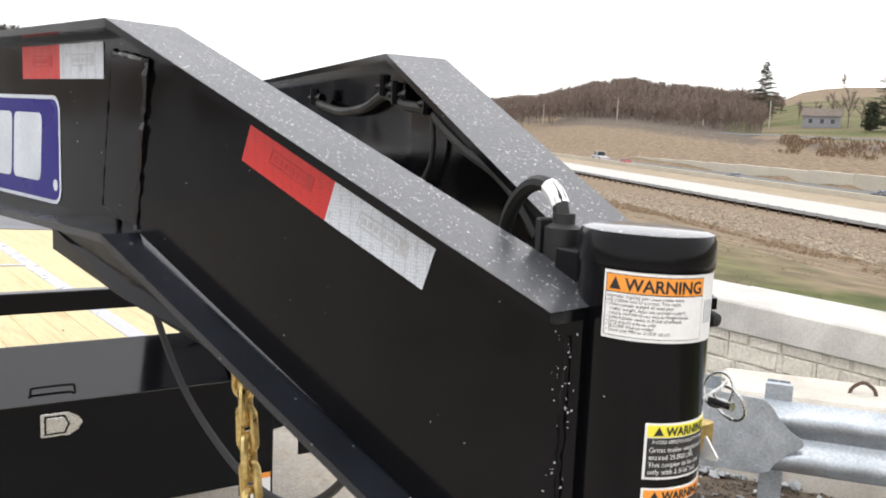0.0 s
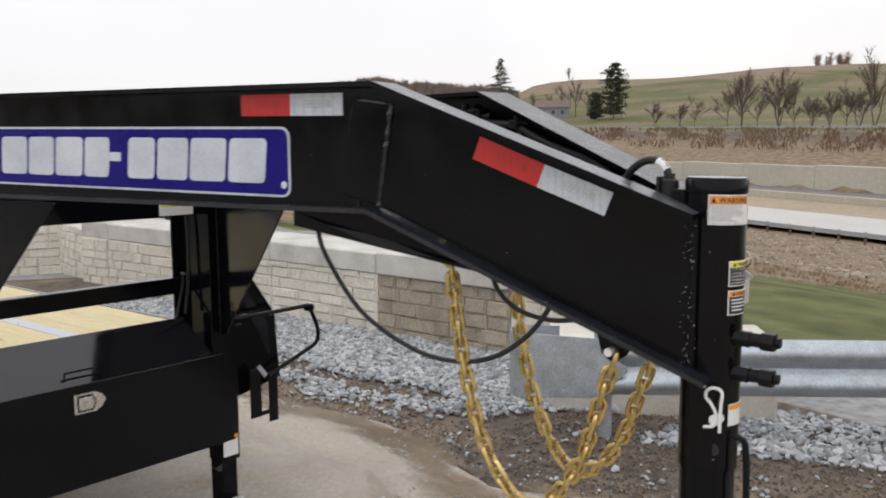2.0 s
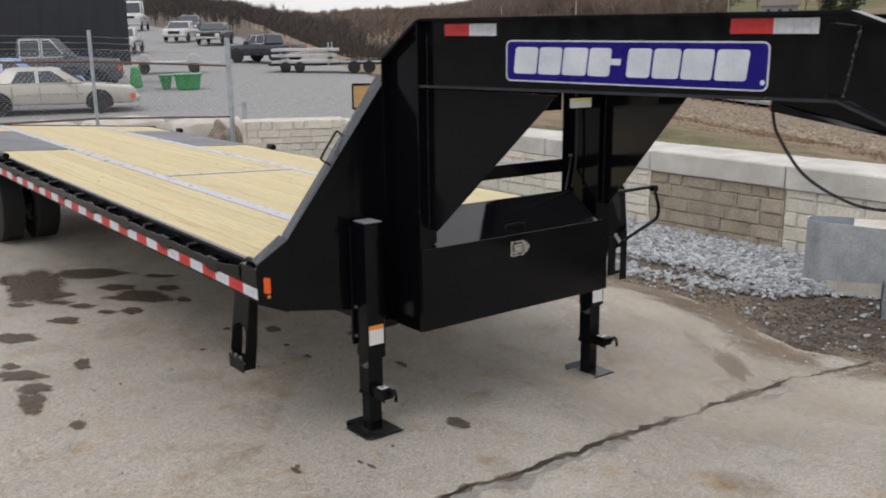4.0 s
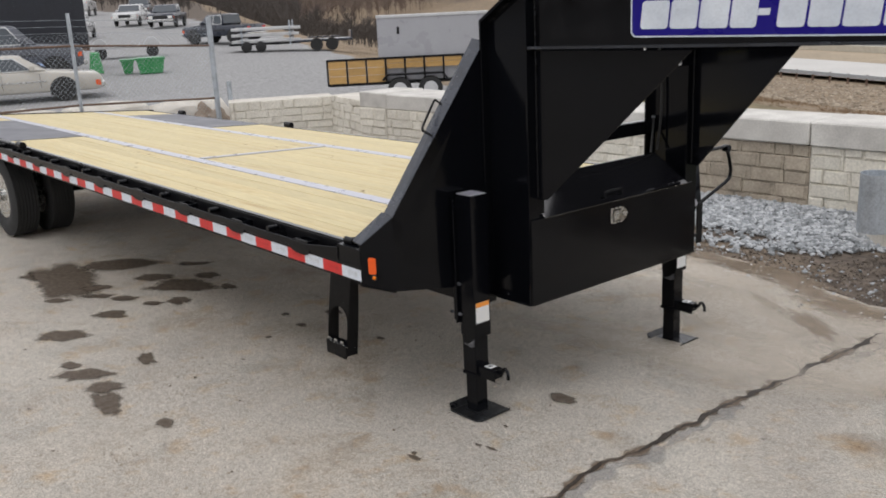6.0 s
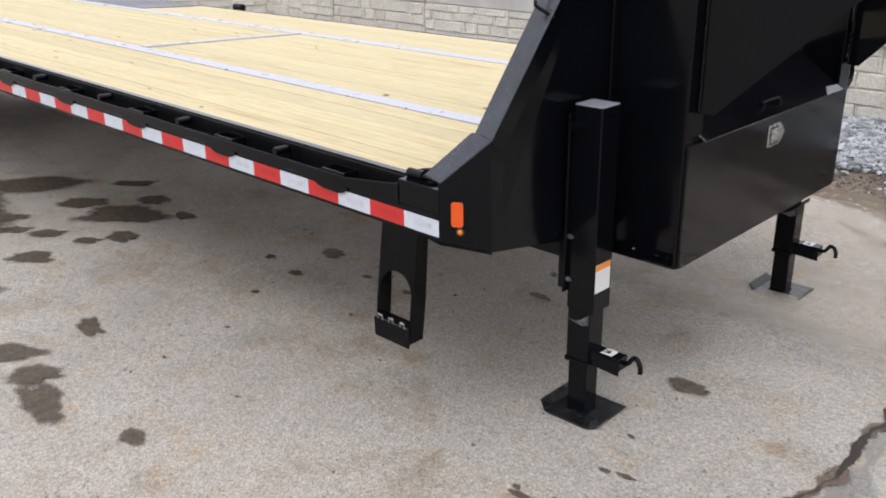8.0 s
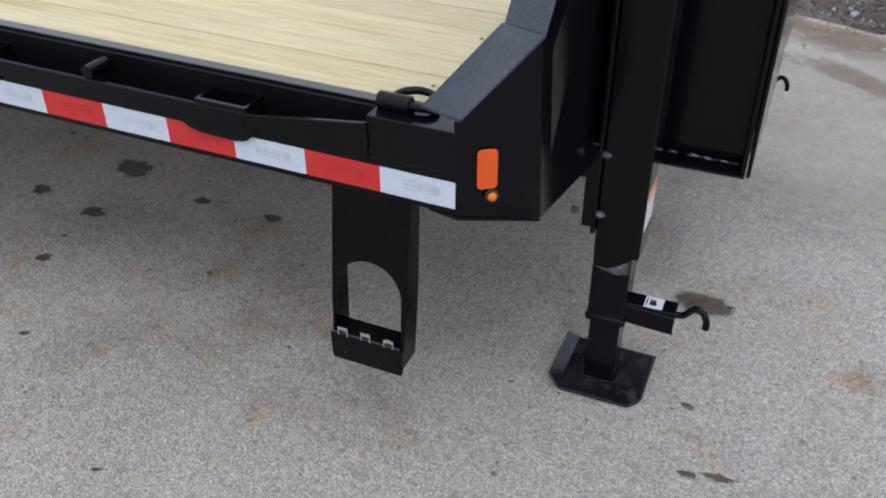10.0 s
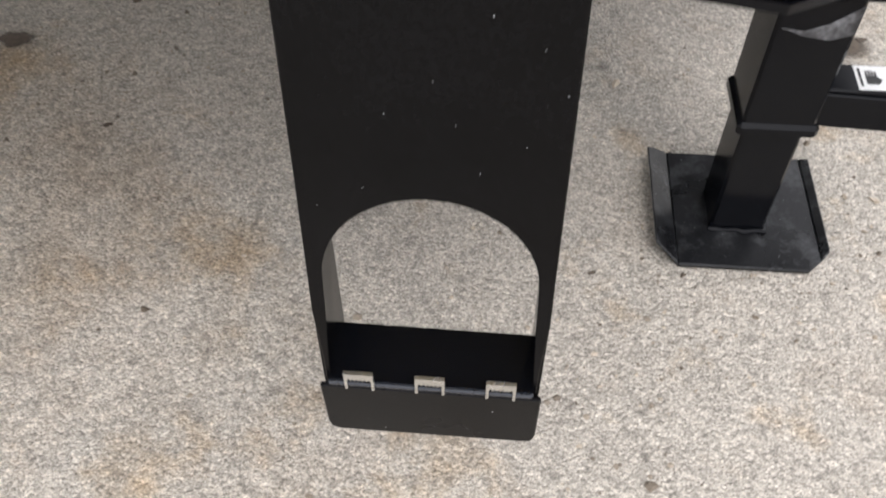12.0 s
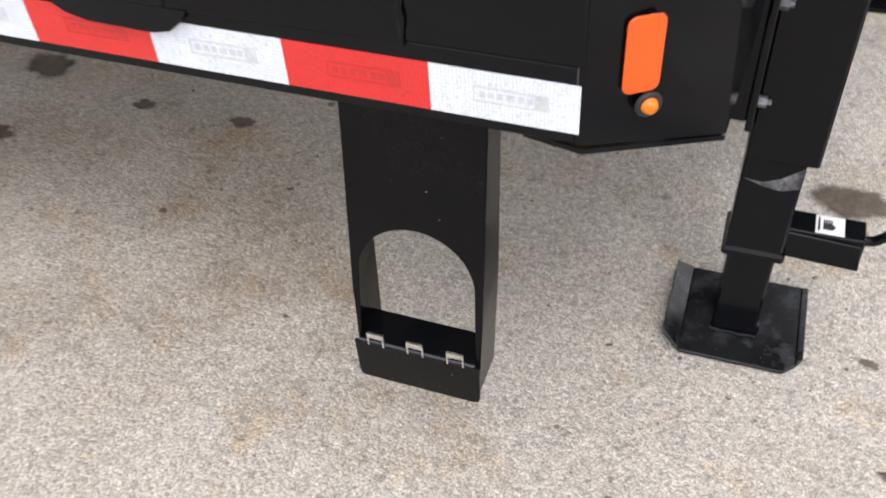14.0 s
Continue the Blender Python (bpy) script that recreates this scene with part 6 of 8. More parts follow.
# safety chains
def chain(points, name_label):
    """Links along a hanging line, each turned a quarter from the one before."""
    c = thing("safety_chain", name_label, "chain", "chains under the neck", at=points[0])
    path = smooth_path(points, 30)
    L, r = 0.040, 0.0058
    dist = [0.0]
    for p, q in zip(path, path[1:]):
        dist.append(dist[-1] + (q - p).length)
    bm = B()
    k = []
    for i in range(20):
        a = 2 * math.pi * i / 20
        k.append((0.0125 * math.cos(a), (0.0165 if math.sin(a) >= 0 else -0.0165) + 0.0125 * math.sin(a), 0))
    sweep(bm, k, r, 8, closed=True)
    me = mesh_of("link", bm, GOLD, smooth=True)
    s, n = 0.02, 0
    while s < dist[-1]:
        j = max(i for i, d_ in enumerate(dist) if d_ <= s)
        j = min(j, len(path) - 2)
        t = (s - dist[j]) / max(dist[j + 1] - dist[j], 1e-6)
        p, d_ = path[j].lerp(path[j + 1], t), (path[j + 1] - path[j]).normalized()
        q = Vector((0, 1, 0)).rotation_difference(d_).to_matrix().to_4x4()
        m = Matrix.Translation(p - Vector(points[0])) @ q @ Matrix.Rotation(radians(90 * (n % 2) + 45 + random.uniform(-12, 12)), 4, "Y")
        ob = new("link", me)
        ob.parent = c
        ob.matrix_basis = m
        s += 0.0365
        n += 1
    return c


chain([(2.408, 1.045, 1.705), (2.415, 1.045, 1.63), (2.435, 1.045, 1.49), (2.458, 1.045, 1.376), (2.502, 1.045, 1.235), (2.569, 1.045, 1.137), (2.64, 1.045, 1.11), (2.698, 1.048, 1.153), (2.749, 1.052, 1.228), (2.777, 1.056, 1.317), (2.801, 1.06, 1.402), (2.822, 1.063, 1.465)], "gold zinc-plated safety chain hung in a loop under the neck")
chain([(2.41, 1.285, 1.69), (2.42, 1.285, 1.6), (2.435, 1.285, 1.515), (2.455, 1.285, 1.391), (2.488, 1.285, 1.269), (2.547, 1.285, 1.152), (2.606, 1.285, 1.109), (2.669, 1.285, 1.134), (2.727, 1.285, 1.212), (2.76, 1.285, 1.301), (2.792, 1.285, 1.394), (2.82, 1.28, 1.5)], "gold zinc-plated safety chain hung in a loop under the neck")
bm = B()
slab(bm, [(2.775, 1.06, 1.525), (2.85, 1.08, 1.492), (2.84, 1.07, 1.47), (2.815, 1.065, 1.45), (2.79, 1.062, 1.47)], (0, 0.01, 0))
part("chain_lug", bm, BLACK, trailer, "black chain lug", bevel=0.002)
bm = B()
lathe(bm, [(-0.012, 0.0), (-0.012, 0.009), (0.02, 0.009)], (2.812, 1.06, 1.478), "y", 14)
part("chain_pin", bm, WHITE_LABEL, trailer, "bright pin", smooth=True)


# ---- block wall, guard rail, fence ----
BLOCK = surf("cast_ledge_block", (0.66, 0.625, 0.54), 0.88, var=0.14, scale=5, fine=40, bump=0.5, dist=0.01, second=(0.6, 0.56, 0.48), piece=0.06)
BLOCK_STAINED = surf("stained_ledge_block", (0.4, 0.345, 0.27), 0.88, var=0.16, scale=5, fine=40, bump=0.5, dist=0.01, second=(0.29, 0.245, 0.19), piece=0.12)
CAP = surf("cast_concrete_cap", (0.6, 0.58, 0.535), 0.85, var=0.1, scale=3, fine=60, bump=0.2, dist=0.004, second=(0.42, 0.4, 0.37))
CAST = surf("pale_cast_concrete", (0.6, 0.57, 0.51), 0.85, var=0.1, scale=3, fine=60, bump=0.2, dist=0.004, second=(0.46, 0.42, 0.36))
rng = random.Random(11)
VAR = []
for k in range(6):
    bm = B()
    box(bm, -0.5, 0.5, -0.5, 0.5, -0.5, 0.5)
    fr = [e for e in bm.edges if all(v_.co.y < 0 for v_ in e.verts)]
    bmesh.ops.bevel(bm, geom=fr, offset=0.1, segments=3, affect="EDGES", clamp_overlap=True)
    for v_ in bm.verts:
        v_.co += Vector((rng.uniform(-1, 1) * 0.012, rng.uniform(-1, 1) * 0.045, rng.uniform(-1, 1) * 0.018))
    VAR.append((mesh_of("ledge_stone", bm, BLOCK, smooth=False), None))
VAR_ST = []
for me_, _ in VAR:
    c_ = me_.copy()
    c_.materials.clear()
    c_.materials.append(BLOCK_STAINED)
    VAR_ST.append(c_)


def ledge_wall(name, p, q, z0, z1, stained=(), kind_label="wall of cast ledge-stone blocks", first=1.74):
    """A wall whose face is laid in stones, from p to q in plan, seen from the side of the trailer."""
    p, q = Vector((*p, 0)), Vector((*q, 0))
    d = (q - p).normalized()
    n_ = Vector((d.y, -d.x, 0))
    if n_.y > 0:
        n_ = -n_
    L = (q - p).length
    bm = B()
    slab(bm, [p + n_ * 0.03 + Z * z0, q + n_ * 0.03 + Z * z0, q + n_ * 0.03 + Z * z1, p + n_ * 0.03 + Z * z1], -n_ * 0.6)
    w = tagged(part(name, bm, CAST), kind_label, "wall", kind="structure")
    turn = math.atan2(d.y, d.x)
    if d.x < 0:
        turn += math.pi
    s = 0.0
    while s < L - 0.05:
        bl = min(first if s == 0 else 1.74, L - s)
        mid = p + d * (s + bl / 2)
        bad = any(a < mid.x < b for a, b in stained)
        z = z0
        while z < z1 - 0.03:
            h = min(rng.choice((0.11, 0.13, 0.15)), z1 - z)
            if z1 - z - h < 0.05:
                h = z1 - z
            t = s
            while t < s + bl - 0.02:
                ln = min(rng.choice((0.2, 0.28, 0.38, 0.5)), s + bl - t)
                if s + bl - t - ln < 0.12:
                    ln = s + bl - t
                out_ = rng.uniform(-0.006, 0.008)
                gap = 0.006 if t + ln < s + bl - 0.02 else 0.016
                c_ = p + d * (t + (ln - gap + 0.004) / 2) + Z * (z + h / 2) - n_ * (0.005 - out_)
                k = rng.randrange(len(VAR))
                ob = new("ledge_stone", VAR_ST[k] if bad else VAR[k][0])
                ob.parent = w
                ob.matrix_basis = Matrix.LocRotScale(c_, Euler((0, 0, turn)), Vector((ln - gap, 0.13, h - 0.003)))
                t += ln
            z += h
        s += bl
    return w


wall = ledge_wall("wall_back", (0.75, 6.8), (-8.9, 6.72), -0.36, 0.33, stained=((-2.9, -1.3),), first=1.99)
x = 0.5 + 0.35
k = 0
while x > -8.8:
    ln = min(2.09 if x > 0.8 else 1.74, x + 8.92)
    bm = B()
    face = 6.69 + rng.uniform(-0.012, 0.012)
    box(bm, x - ln + 0.006, x - 0.006, face, 7.5, 0.33, 0.572 + rng.uniform(-0.012, 0.012))
    for v_ in bm.verts:
        v_.co.z += rng.uniform(-0.006, 0.006)
    part("cap_stone", bm, CAP, wall, "smooth cast cap", bevel=0.016)
    x -= ln
ledge_wall("wall_side", (-8.92, 6.8), (-10.3, 7.15), -0.75, 0.42, kind_label="lower uncapped stretch of cast ledge-stone wall")
ledge_wall("wall_end", (-10.3, 7.15), (-11.15, 5.55), -0.8, 0.40, kind_label="low uncapped end of the cast ledge-stone wall")
# rounded blocks in a row below the fence
for k in range(6):
    ln = 1.55
    x0, y0 = -13.15 + 0.1 * k, 5.75 - 1.62 * k
    bm = B()
    prof = [(-0.4, -0.2), (0.4, -0.2), (0.4, 0.45), (0.33, 0.66), (0.18, 0.76), (-0.14, 0.77), (-0.32, 0.67), (-0.4, 0.45)]
    rows_ = []
    for f, q in ((-0.5, 0.8), (-0.44, 0.95), (-0.2, 1.0), (0.15, 1.02), (0.42, 0.96), (0.5, 0.78)):
        rows_.append([bm.verts.new((o_ * q + rng.uniform(-0.02, 0.02), f * ln, zz * (q if zz > 0.5 else 1) + rng.uniform(-0.025, 0.025))) for o_, zz in prof])
    for a, b in zip(rows_, rows_[1:]):
        for j in range(8):
            bm.faces.new((a[j], a[(j + 1) % 8], b[(j + 1) % 8], b[j]))
    bm.faces.new(rows_[0][::-1])
    bm.faces.new(rows_[-1])
    ob = tagged(part("concrete_block", bm, CAST, smooth=True), "rough pale concrete block with a rounded top below the fence", "block", "blocks below the fence")
    ob.matrix_basis = Matrix.LocRotScale(Vector((x0, y0, -0.42 if k == 0 else -0.3)), Euler((0, 0, 0.06)), None)
# heap of brown soil between the blocks and the wall's end
bm = B()
bmesh.ops.create_icosphere(bm, subdivisions=4, radius=1.0)
for v_ in bm.verts:
    k = 1 + 0.3 * noise.noise(v_.co * 2.1) + 0.14 * noise.noise(v_.co * 6.0)
    v_.co = Vector((v_.co.x * 0.55 * k, v_.co.y * 0.42 * k, v_.co.z * 0.62 * k))
SOIL = surf("brown_leafy_soil", (0.2, 0.15, 0.11), 0.95, var=0.3, scale=6, fine=60, bump=0.6, dist=0.02, second=(0.29, 0.235, 0.18))
earth_mound = tagged(part("earth_mound", bm, SOIL, smooth=True), "low mound of brown leafy soil at the wall's end", "mound")
earth_mound.location = (-12.5, 5.85, -0.4)
# large cast block with a lifting loop, against the wall's end
BLOCK_AT, BLOCK_D = Vector((0.64, 6.03, 0)), Vector((0.823, 0.568, 0))
BLOCK_N = Vector((0.568, -0.823, 0))
bm = B()
prism(bm, [BLOCK_AT + BLOCK_D * a + BLOCK_N * b + Z * -0.42 for a, b in ((-0.87, 0.31), (0.87, 0.31), (0.87, -0.31), (-0.87, -0.31))], [BLOCK_AT + BLOCK_D * a + BLOCK_N * b + Z * 0.31 for a, b in ((-0.86, 0.3), (0.86, 0.3), (0.86, -0.3), (-0.86, -0.3))])
big_block = tagged(part("concrete_block", bm, CAST, bevel=0.03), "large pale cast concrete block with a lifting loop", "block")
rod("lifting_loop", smooth_path([BLOCK_AT + BLOCK_D * a + Z * b for a, b in ((-0.08, 0.3), (-0.06, 0.35), (0.0, 0.385), (0.06, 0.35), (0.08, 0.3))], 5), 0.012, surf("rusty_bar", (0.1, 0.06, 0.04), 0.8), big_block, "rusty lifting loop")
# W-beam guard rail
RA, RD = Vector((0.28, 4.515, 0)), Vector((0.823, 0.568, 0)).normalized()
RN = Vector((RD.y, -RD.x, 0))
guard = thing("guard_rail", "galvanised W-beam guard rail on steel posts beside the gravel", "guard rail", at=(0, 0, 0))
PROFILE = [(0.0, 0.5), (0.02, 0.488), (0.075, 0.455), (0.083, 0.43), (0.075, 0.405), (0.02, 0.372), (0.005, 0.345), (0.02, 0.318), (0.075, 0.285), (0.083, 0.26), (0.075, 0.235), (0.02, 0.202), (0.0, 0.19)]


def w_beam(s0, s1, flare=0.0):
    bm = B()
    cols = []
    for s, f in ((s0, flare), (s0 + (0.35 if flare else 0.0), flare * 0.4), (s0 + (0.55 if flare else 0.3), 0.0), (s1, 0.0)):
        dz = lambda z_: z_
        col = []
        for o_, z_ in PROFILE:
            oo = o_ * (1 - f) + 0.045 * f
            zz = 0.298 + (z_ - 0.345) * 1.27
            p_ = RA + RD * s + RN * oo + Z * zz
            col.append((bm.verts.new(p_), bm.verts.new(p_ - RN * 0.004)))
        cols.append(col)
    for a, b in zip(cols, cols[1:]):
        for i in range(len(a) - 1):
            bm.faces.new((a[i][0], b[i][0], b[i + 1][0], a[i + 1][0]))
            bm.faces.new((a[i + 1][1], b[i + 1][1], b[i][1], a[i][1]))
        for i in (0, len(a) - 1):
            bm.faces.new((a[i][0], a[i][1], b[i][1], b[i][0]))
    for c_ in (cols[0], cols[-1]):
        for i in range(len(c_) - 1):
            bm.faces.new((c_[i][0], c_[i + 1][0], c_[i + 1][1], c_[i][1]))
    return bm


part("rail", w_beam(0.5, 14.0), STEEL, guard, "", smooth=True)
bm = B()
slab(bm, [RA + RD * s + RN * 0.088 + Z * z_ for s, z_ in ((0.1, 0.1), (0.1, 0.545), (0.55, 0.515), (0.6, 0.47), (0.63, 0.42), (0.69, 0.36), (0.755, 0.318), (0.765, 0.295), (0.755, 0.272), (0.69, 0.23), (0.63, 0.17), (0.6, 0.12), (0.55, 0.1))], RN * 0.005)
shoe = part("end_terminal", bm, STEEL, guard, "rounded galvanised end terminal with a pointed tongue", bevel=0.002)
bm = B()
rows_ = []
for k in range(15):
    a = math.pi * k / 14
    c0_ = RA + RD * (0.1 - 0.125 * math.sin(a)) + RN * (-0.037 + 0.13 * math.cos(a))
    n0_ = (RN * math.cos(a) - RD * math.sin(a)) * 0.005
    rows_.append([bm.verts.new(c0_ + Z * zz + q) for zz, q in ((0.098, Vector((0, 0, 0))), (0.548, Vector((0, 0, 0))), (0.548, -n0_), (0.098, -n0_))])
rows_.append([bm.verts.new(v_.co + RD * 0.22 + RN * 0.02) for v_ in rows_[-1]])
for a, b in zip(rows_, rows_[1:]):
    for j in range(4):
        bm.faces.new((a[j], b[j], b[(j + 1) % 4], a[(j + 1) % 4]))
bm.faces.new(rows_[0])
bm.faces.new(rows_[-1][::-1])
part("rounded_nose", bm, STEEL, shoe, "rounded nose bent back behind the rail", smooth=True)
for s in (0.62, 3.5, 5.4, 7.3, 9.2, 11.1, 13.0):
    p_ = RA + RD * s - RN * 0.1
    bm = B()
    g = land(p_.x, p_.y) - 0.05
    for o0, o1, w0, w1 in ((-0.045, 0.045, -0.003, 0.003), (-0.048, -0.042, -0.06, 0.06), (0.042, 0.048, -0.06, 0.06)):
        slab(bm, [p_ + RN * o0 + RD * w0 + Z * g, p_ + RN * o0 + RD * w1 + Z * g, p_ + RN * o1 + RD * w1 + Z * g, p_ + RN * o1 + RD * w0 + Z * g], (0, 0, 0.57 - g))
    part("post", bm, STEEL, guard, "galvanised post")
    bm = B()
    q_ = p_ + RN * 0.075
    slab(bm, [q_ - RN * 0.025 - RD * 0.07 + Z * 0.1, q_ - RN * 0.025 + RD * 0.07 + Z * 0.1, q_ + RN * 0.022 + RD * 0.07 + Z * 0.1, q_ + RN * 0.022 - RD * 0.07 + Z * 0.1], (0, 0, 0.48))
    part("block_out", bm, STEEL, guard)
for s, z_ in ((0.34, 0.475), (0.54, 0.465), (0.34, 0.14), (0.54, 0.135), (0.44, 0.3)):
    bm = B()
    o_ = RA + RD * s + RN * 0.091 + Z * z_
    slab(bm, [o_ + RD * 0.017 * math.cos(a) + Z * 0.017 * math.sin(a) for a in (math.pi * i / 4 for i in range(8))], RN * 0.014)
    part("bolt", bm, STEEL, shoe)
# chain-link fence at the edge of the lot
RUST = surf("rusty_rail", (0.16, 0.1, 0.07), 0.8, var=0.25, scale=8, fine=60)
FENCE = [(-11.95, 5.76), (-11.64, 3.18), (-11.4, 0.8), (-11.15, -1.8), (-10.9, -4.4)]
FENCE_RISE = [-0.16, 0.0, 0.05, 0.05, 0.05]
fence = thing("chain_link_fence", "chain-link fence with grey posts and rusty rails", "fence")
for (x, y), up in zip(FENCE, FENCE_RISE):
    rod("post", [(x, y, land(x, y) - 0.02), (x, y, 2.02 + up)], 0.05 if up < 0 else 0.03, STEEL, fence, "galvanised fence post", 10)
rod("post", [(-11.75, 5.92, land(-11.75, 5.92) - 0.02), (-11.75, 5.92, 0.72)], 0.045, STEEL, fence, "short galvanised post", 10)
for (x0, y0), (x1, y1), ua, ub in zip(FENCE, FENCE[1:], FENCE_RISE, FENCE_RISE[1:]):
    for z_ in (1.52, 0.59):
        rod("rail", [(x0, y0, z_ + ua), (x1, y1, z_ + ub)], 0.018, RUST, fence, "rusty rail", 6)
    for z_ in (1.72, 1.82, 1.92):
        rod("wire", [(x0, y0, z_ + ua), (x1, y1, z_ + ub)], 0.003, STEEL, fence, "", 4)
bm = B()
for (x0, y0), (x1, y1) in zip(FENCE[:3], FENCE[1:4]):
    a, b = Vector((x0, y0, 0)), Vector((x1, y1, 0))
    L = (b - a).length
    d_ = (b - a) / L
    H, g = 2.2, -0.5
    s = -H
    while s < L:
        for sg in (1, -1):
            s0, s1 = max(s, 0), min(s + H, L)
            if s1 > s0:
                z0_, z1_ = (g + s0 - s, g + s1 - s) if sg > 0 else (g + H - (s0 - s), g + H - (s1 - s))
                sweep(bm, [a + d_ * s0 + Z * z0_, a + d_ * s1 + Z * z1_], 0.0017, 3, caps=False)
        s += 0.085
tagged(part("mesh", bm, STEEL, fence, "woven chain-link wire"), kind="stuff")


# ---- highway in the valley ----
ROADWAY = surf("pale_highway_concrete", (0.5, 0.485, 0.455), 0.85, var=0.06, scale=0.2, fine=3, bump=0)
TAN = surf("tan_median", (0.36, 0.29, 0.2), 0.95, var=0.15, scale=0.2, fine=2, bump=0)
ASPHALT = surf("old_grey_asphalt", (0.17, 0.165, 0.155), 0.9, var=0.1, scale=0.2, fine=3, bump=0)
RETAIN = surf("pale_retaining_concrete", (0.5, 0.46, 0.38), 0.9, var=0.08, scale=0.15, fine=2, bump=0, piece=0.05)


def hw(u, v, z):
    p_ = HWY * u + ACROSS * v
    return Vector((p_.x, p_.y, z))


def strip(name, v0, v1, z0, z1, material, label, u0=-260, u1=620, kind="structure", cat="road", thick=0.1):
    bm = B()
    n_ = 24
    for i in range(n_):
        a, b = u0 + (u1 - u0) * i / n_, u0 + (u1 - u0) * (i + 1) / n_
        slab(bm, [hw(a, v0, z0), hw(b, v0, z0), hw(b, v1, z1), hw(a, v1, z1)], (0, 0, -thick))
    bmesh.ops.remove_doubles(bm, verts=bm.verts, dist=0.001)
    return tagged(part(name, bm, material), label, cat, kind=kind)


strip("road_near", 69, 83, -7.7, -7.7, ROADWAY, "pale concrete carriageway of a highway")
strip("median", 83, 95, -7.69, -7.69, TAN, "tan gravel median", cat="median")
strip("road_far", 95, 111.9, -7.68, -7.68, ASPHALT, "grey far carriageway of the highway")
barrier = strip("median_barrier", 94.6, 95.4, -6.8, -6.8, RETAIN, "long pale concrete median barrier", cat="barrier", thick=0.95)
ret = thing("retaining_wall", "long pale concrete retaining wall beyond the highway", "wall", kind="structure")
u = -260
rng = random.Random(21)
while u < 520:
    ln = 14
    bm = B()
    top = max(-7.0, -4.3 - 0.014 * (u - 90)) + rng.uniform(-0.06, 0.06)
    slab(bm, [hw(u + 0.04, 112, -7.8), hw(u + ln - 0.04, 112, -7.8), hw(u + ln - 0.04, 112, top), hw(u + 0.04, 112, top)], (0.41 * 1.8, 0.912 * 1.8, 0))
    part("wall_panel", bm, RETAIN, ret)
    u += ln


def road_rail(name, v, z, label, u0, u1, step=2.6):
    r_ = thing(name, label, "guard rail")
    bm = B()
    slab(bm, [hw(u0, v, z + 0.42), hw(u1, v, z + 0.42), hw(u1, v, z + 0.75), hw(u0, v, z + 0.75)], (0.03, 0.07, 0))
    part("rail", bm, STEEL, r_)
    bm = B()
    u_ = u0
    while u_ < u1:
        p_ = hw(u_, v + 0.2, z)
        box(bm, p_.x - 0.09, p_.x + 0.09, p_.y - 0.09, p_.y + 0.09, z - 0.6, z + 0.78)
        u_ += step
    tagged(part("posts", bm, RUST, r_, "row of weathered posts"), kind="stuff")
    return r_


road_rail("highway_guard_rail", 66.5, -7.8, "grey guard rail along the near side of the highway", -120, 380)
road_rail("hill_guard_rail", 150.5, 0.75, "grey guard rail along the top of the far bank", -200, 420, 4)


# ---- vehicles ----
GLASS = surf("dark_car_glass", (0.03, 0.04, 0.05), 0.08, var=0.03, scale=3, fine=30, bump=0)
GLASS.node_tree.nodes["Principled BSDF"].inputs["Specular IOR Level"].default_value = 0.8


def paint(name, c):
    return surf(name, c, 0.3, var=0.05, scale=2, fine=40, bump=0, coat=0.4)


LENS_WHITE = surf("clear_headlamp", (0.75, 0.75, 0.72), 0.15, var=0.05, scale=20, fine=80, bump=0)
STYLES = {
    # side outlines as (part of the length, height); belt: bottom of the glass; axles: part of the length
    "sedan": dict(low=[(-0.5, 0.3), (0.47, 0.26), (0.5, 0.36), (0.5, 0.66), (0.485, 0.78), (0.2, 0.93), (-0.27, 0.96), (-0.485, 0.93), (-0.5, 0.8)], cab=[(0.21, 0.92), (0.075, 1.37), (0.04, 1.4), (-0.17, 1.41), (-0.215, 1.37), (-0.3, 0.95)], panes=[(-0.185, -0.055), (-0.035, 0.125)], axles=(0.285, -0.265), ins=0.17),
    "pickup": dict(low=[(-0.5, 0.52), (0.47, 0.42), (0.5, 0.55), (0.5, 0.98), (0.48, 1.1), (0.22, 1.2), (-0.12, 1.22), (-0.13, 1.14), (-0.5, 1.14)], cab=[(0.23, 1.18), (0.115, 1.76), (0.08, 1.8), (-0.09, 1.82), (-0.125, 1.78), (-0.14, 1.2)], panes=[(-0.115, 0.0), (0.02, 0.15)], axles=(0.32, -0.3), ins=0.16),
    "big": dict(low=[(-0.5, 0.6), (0.48, 0.45), (0.5, 0.6), (0.5, 1.3), (0.47, 1.45), (0.3, 1.6), (-0.5, 1.25)], cab=[(0.32, 1.55), (0.27, 2.5), (0.24, 2.6), (0.0, 2.7), (-0.03, 2.65), (-0.03, 1.5)], panes=[(0.1, 0.24)], axles=(0.33, -0.3), ins=0.12),
}


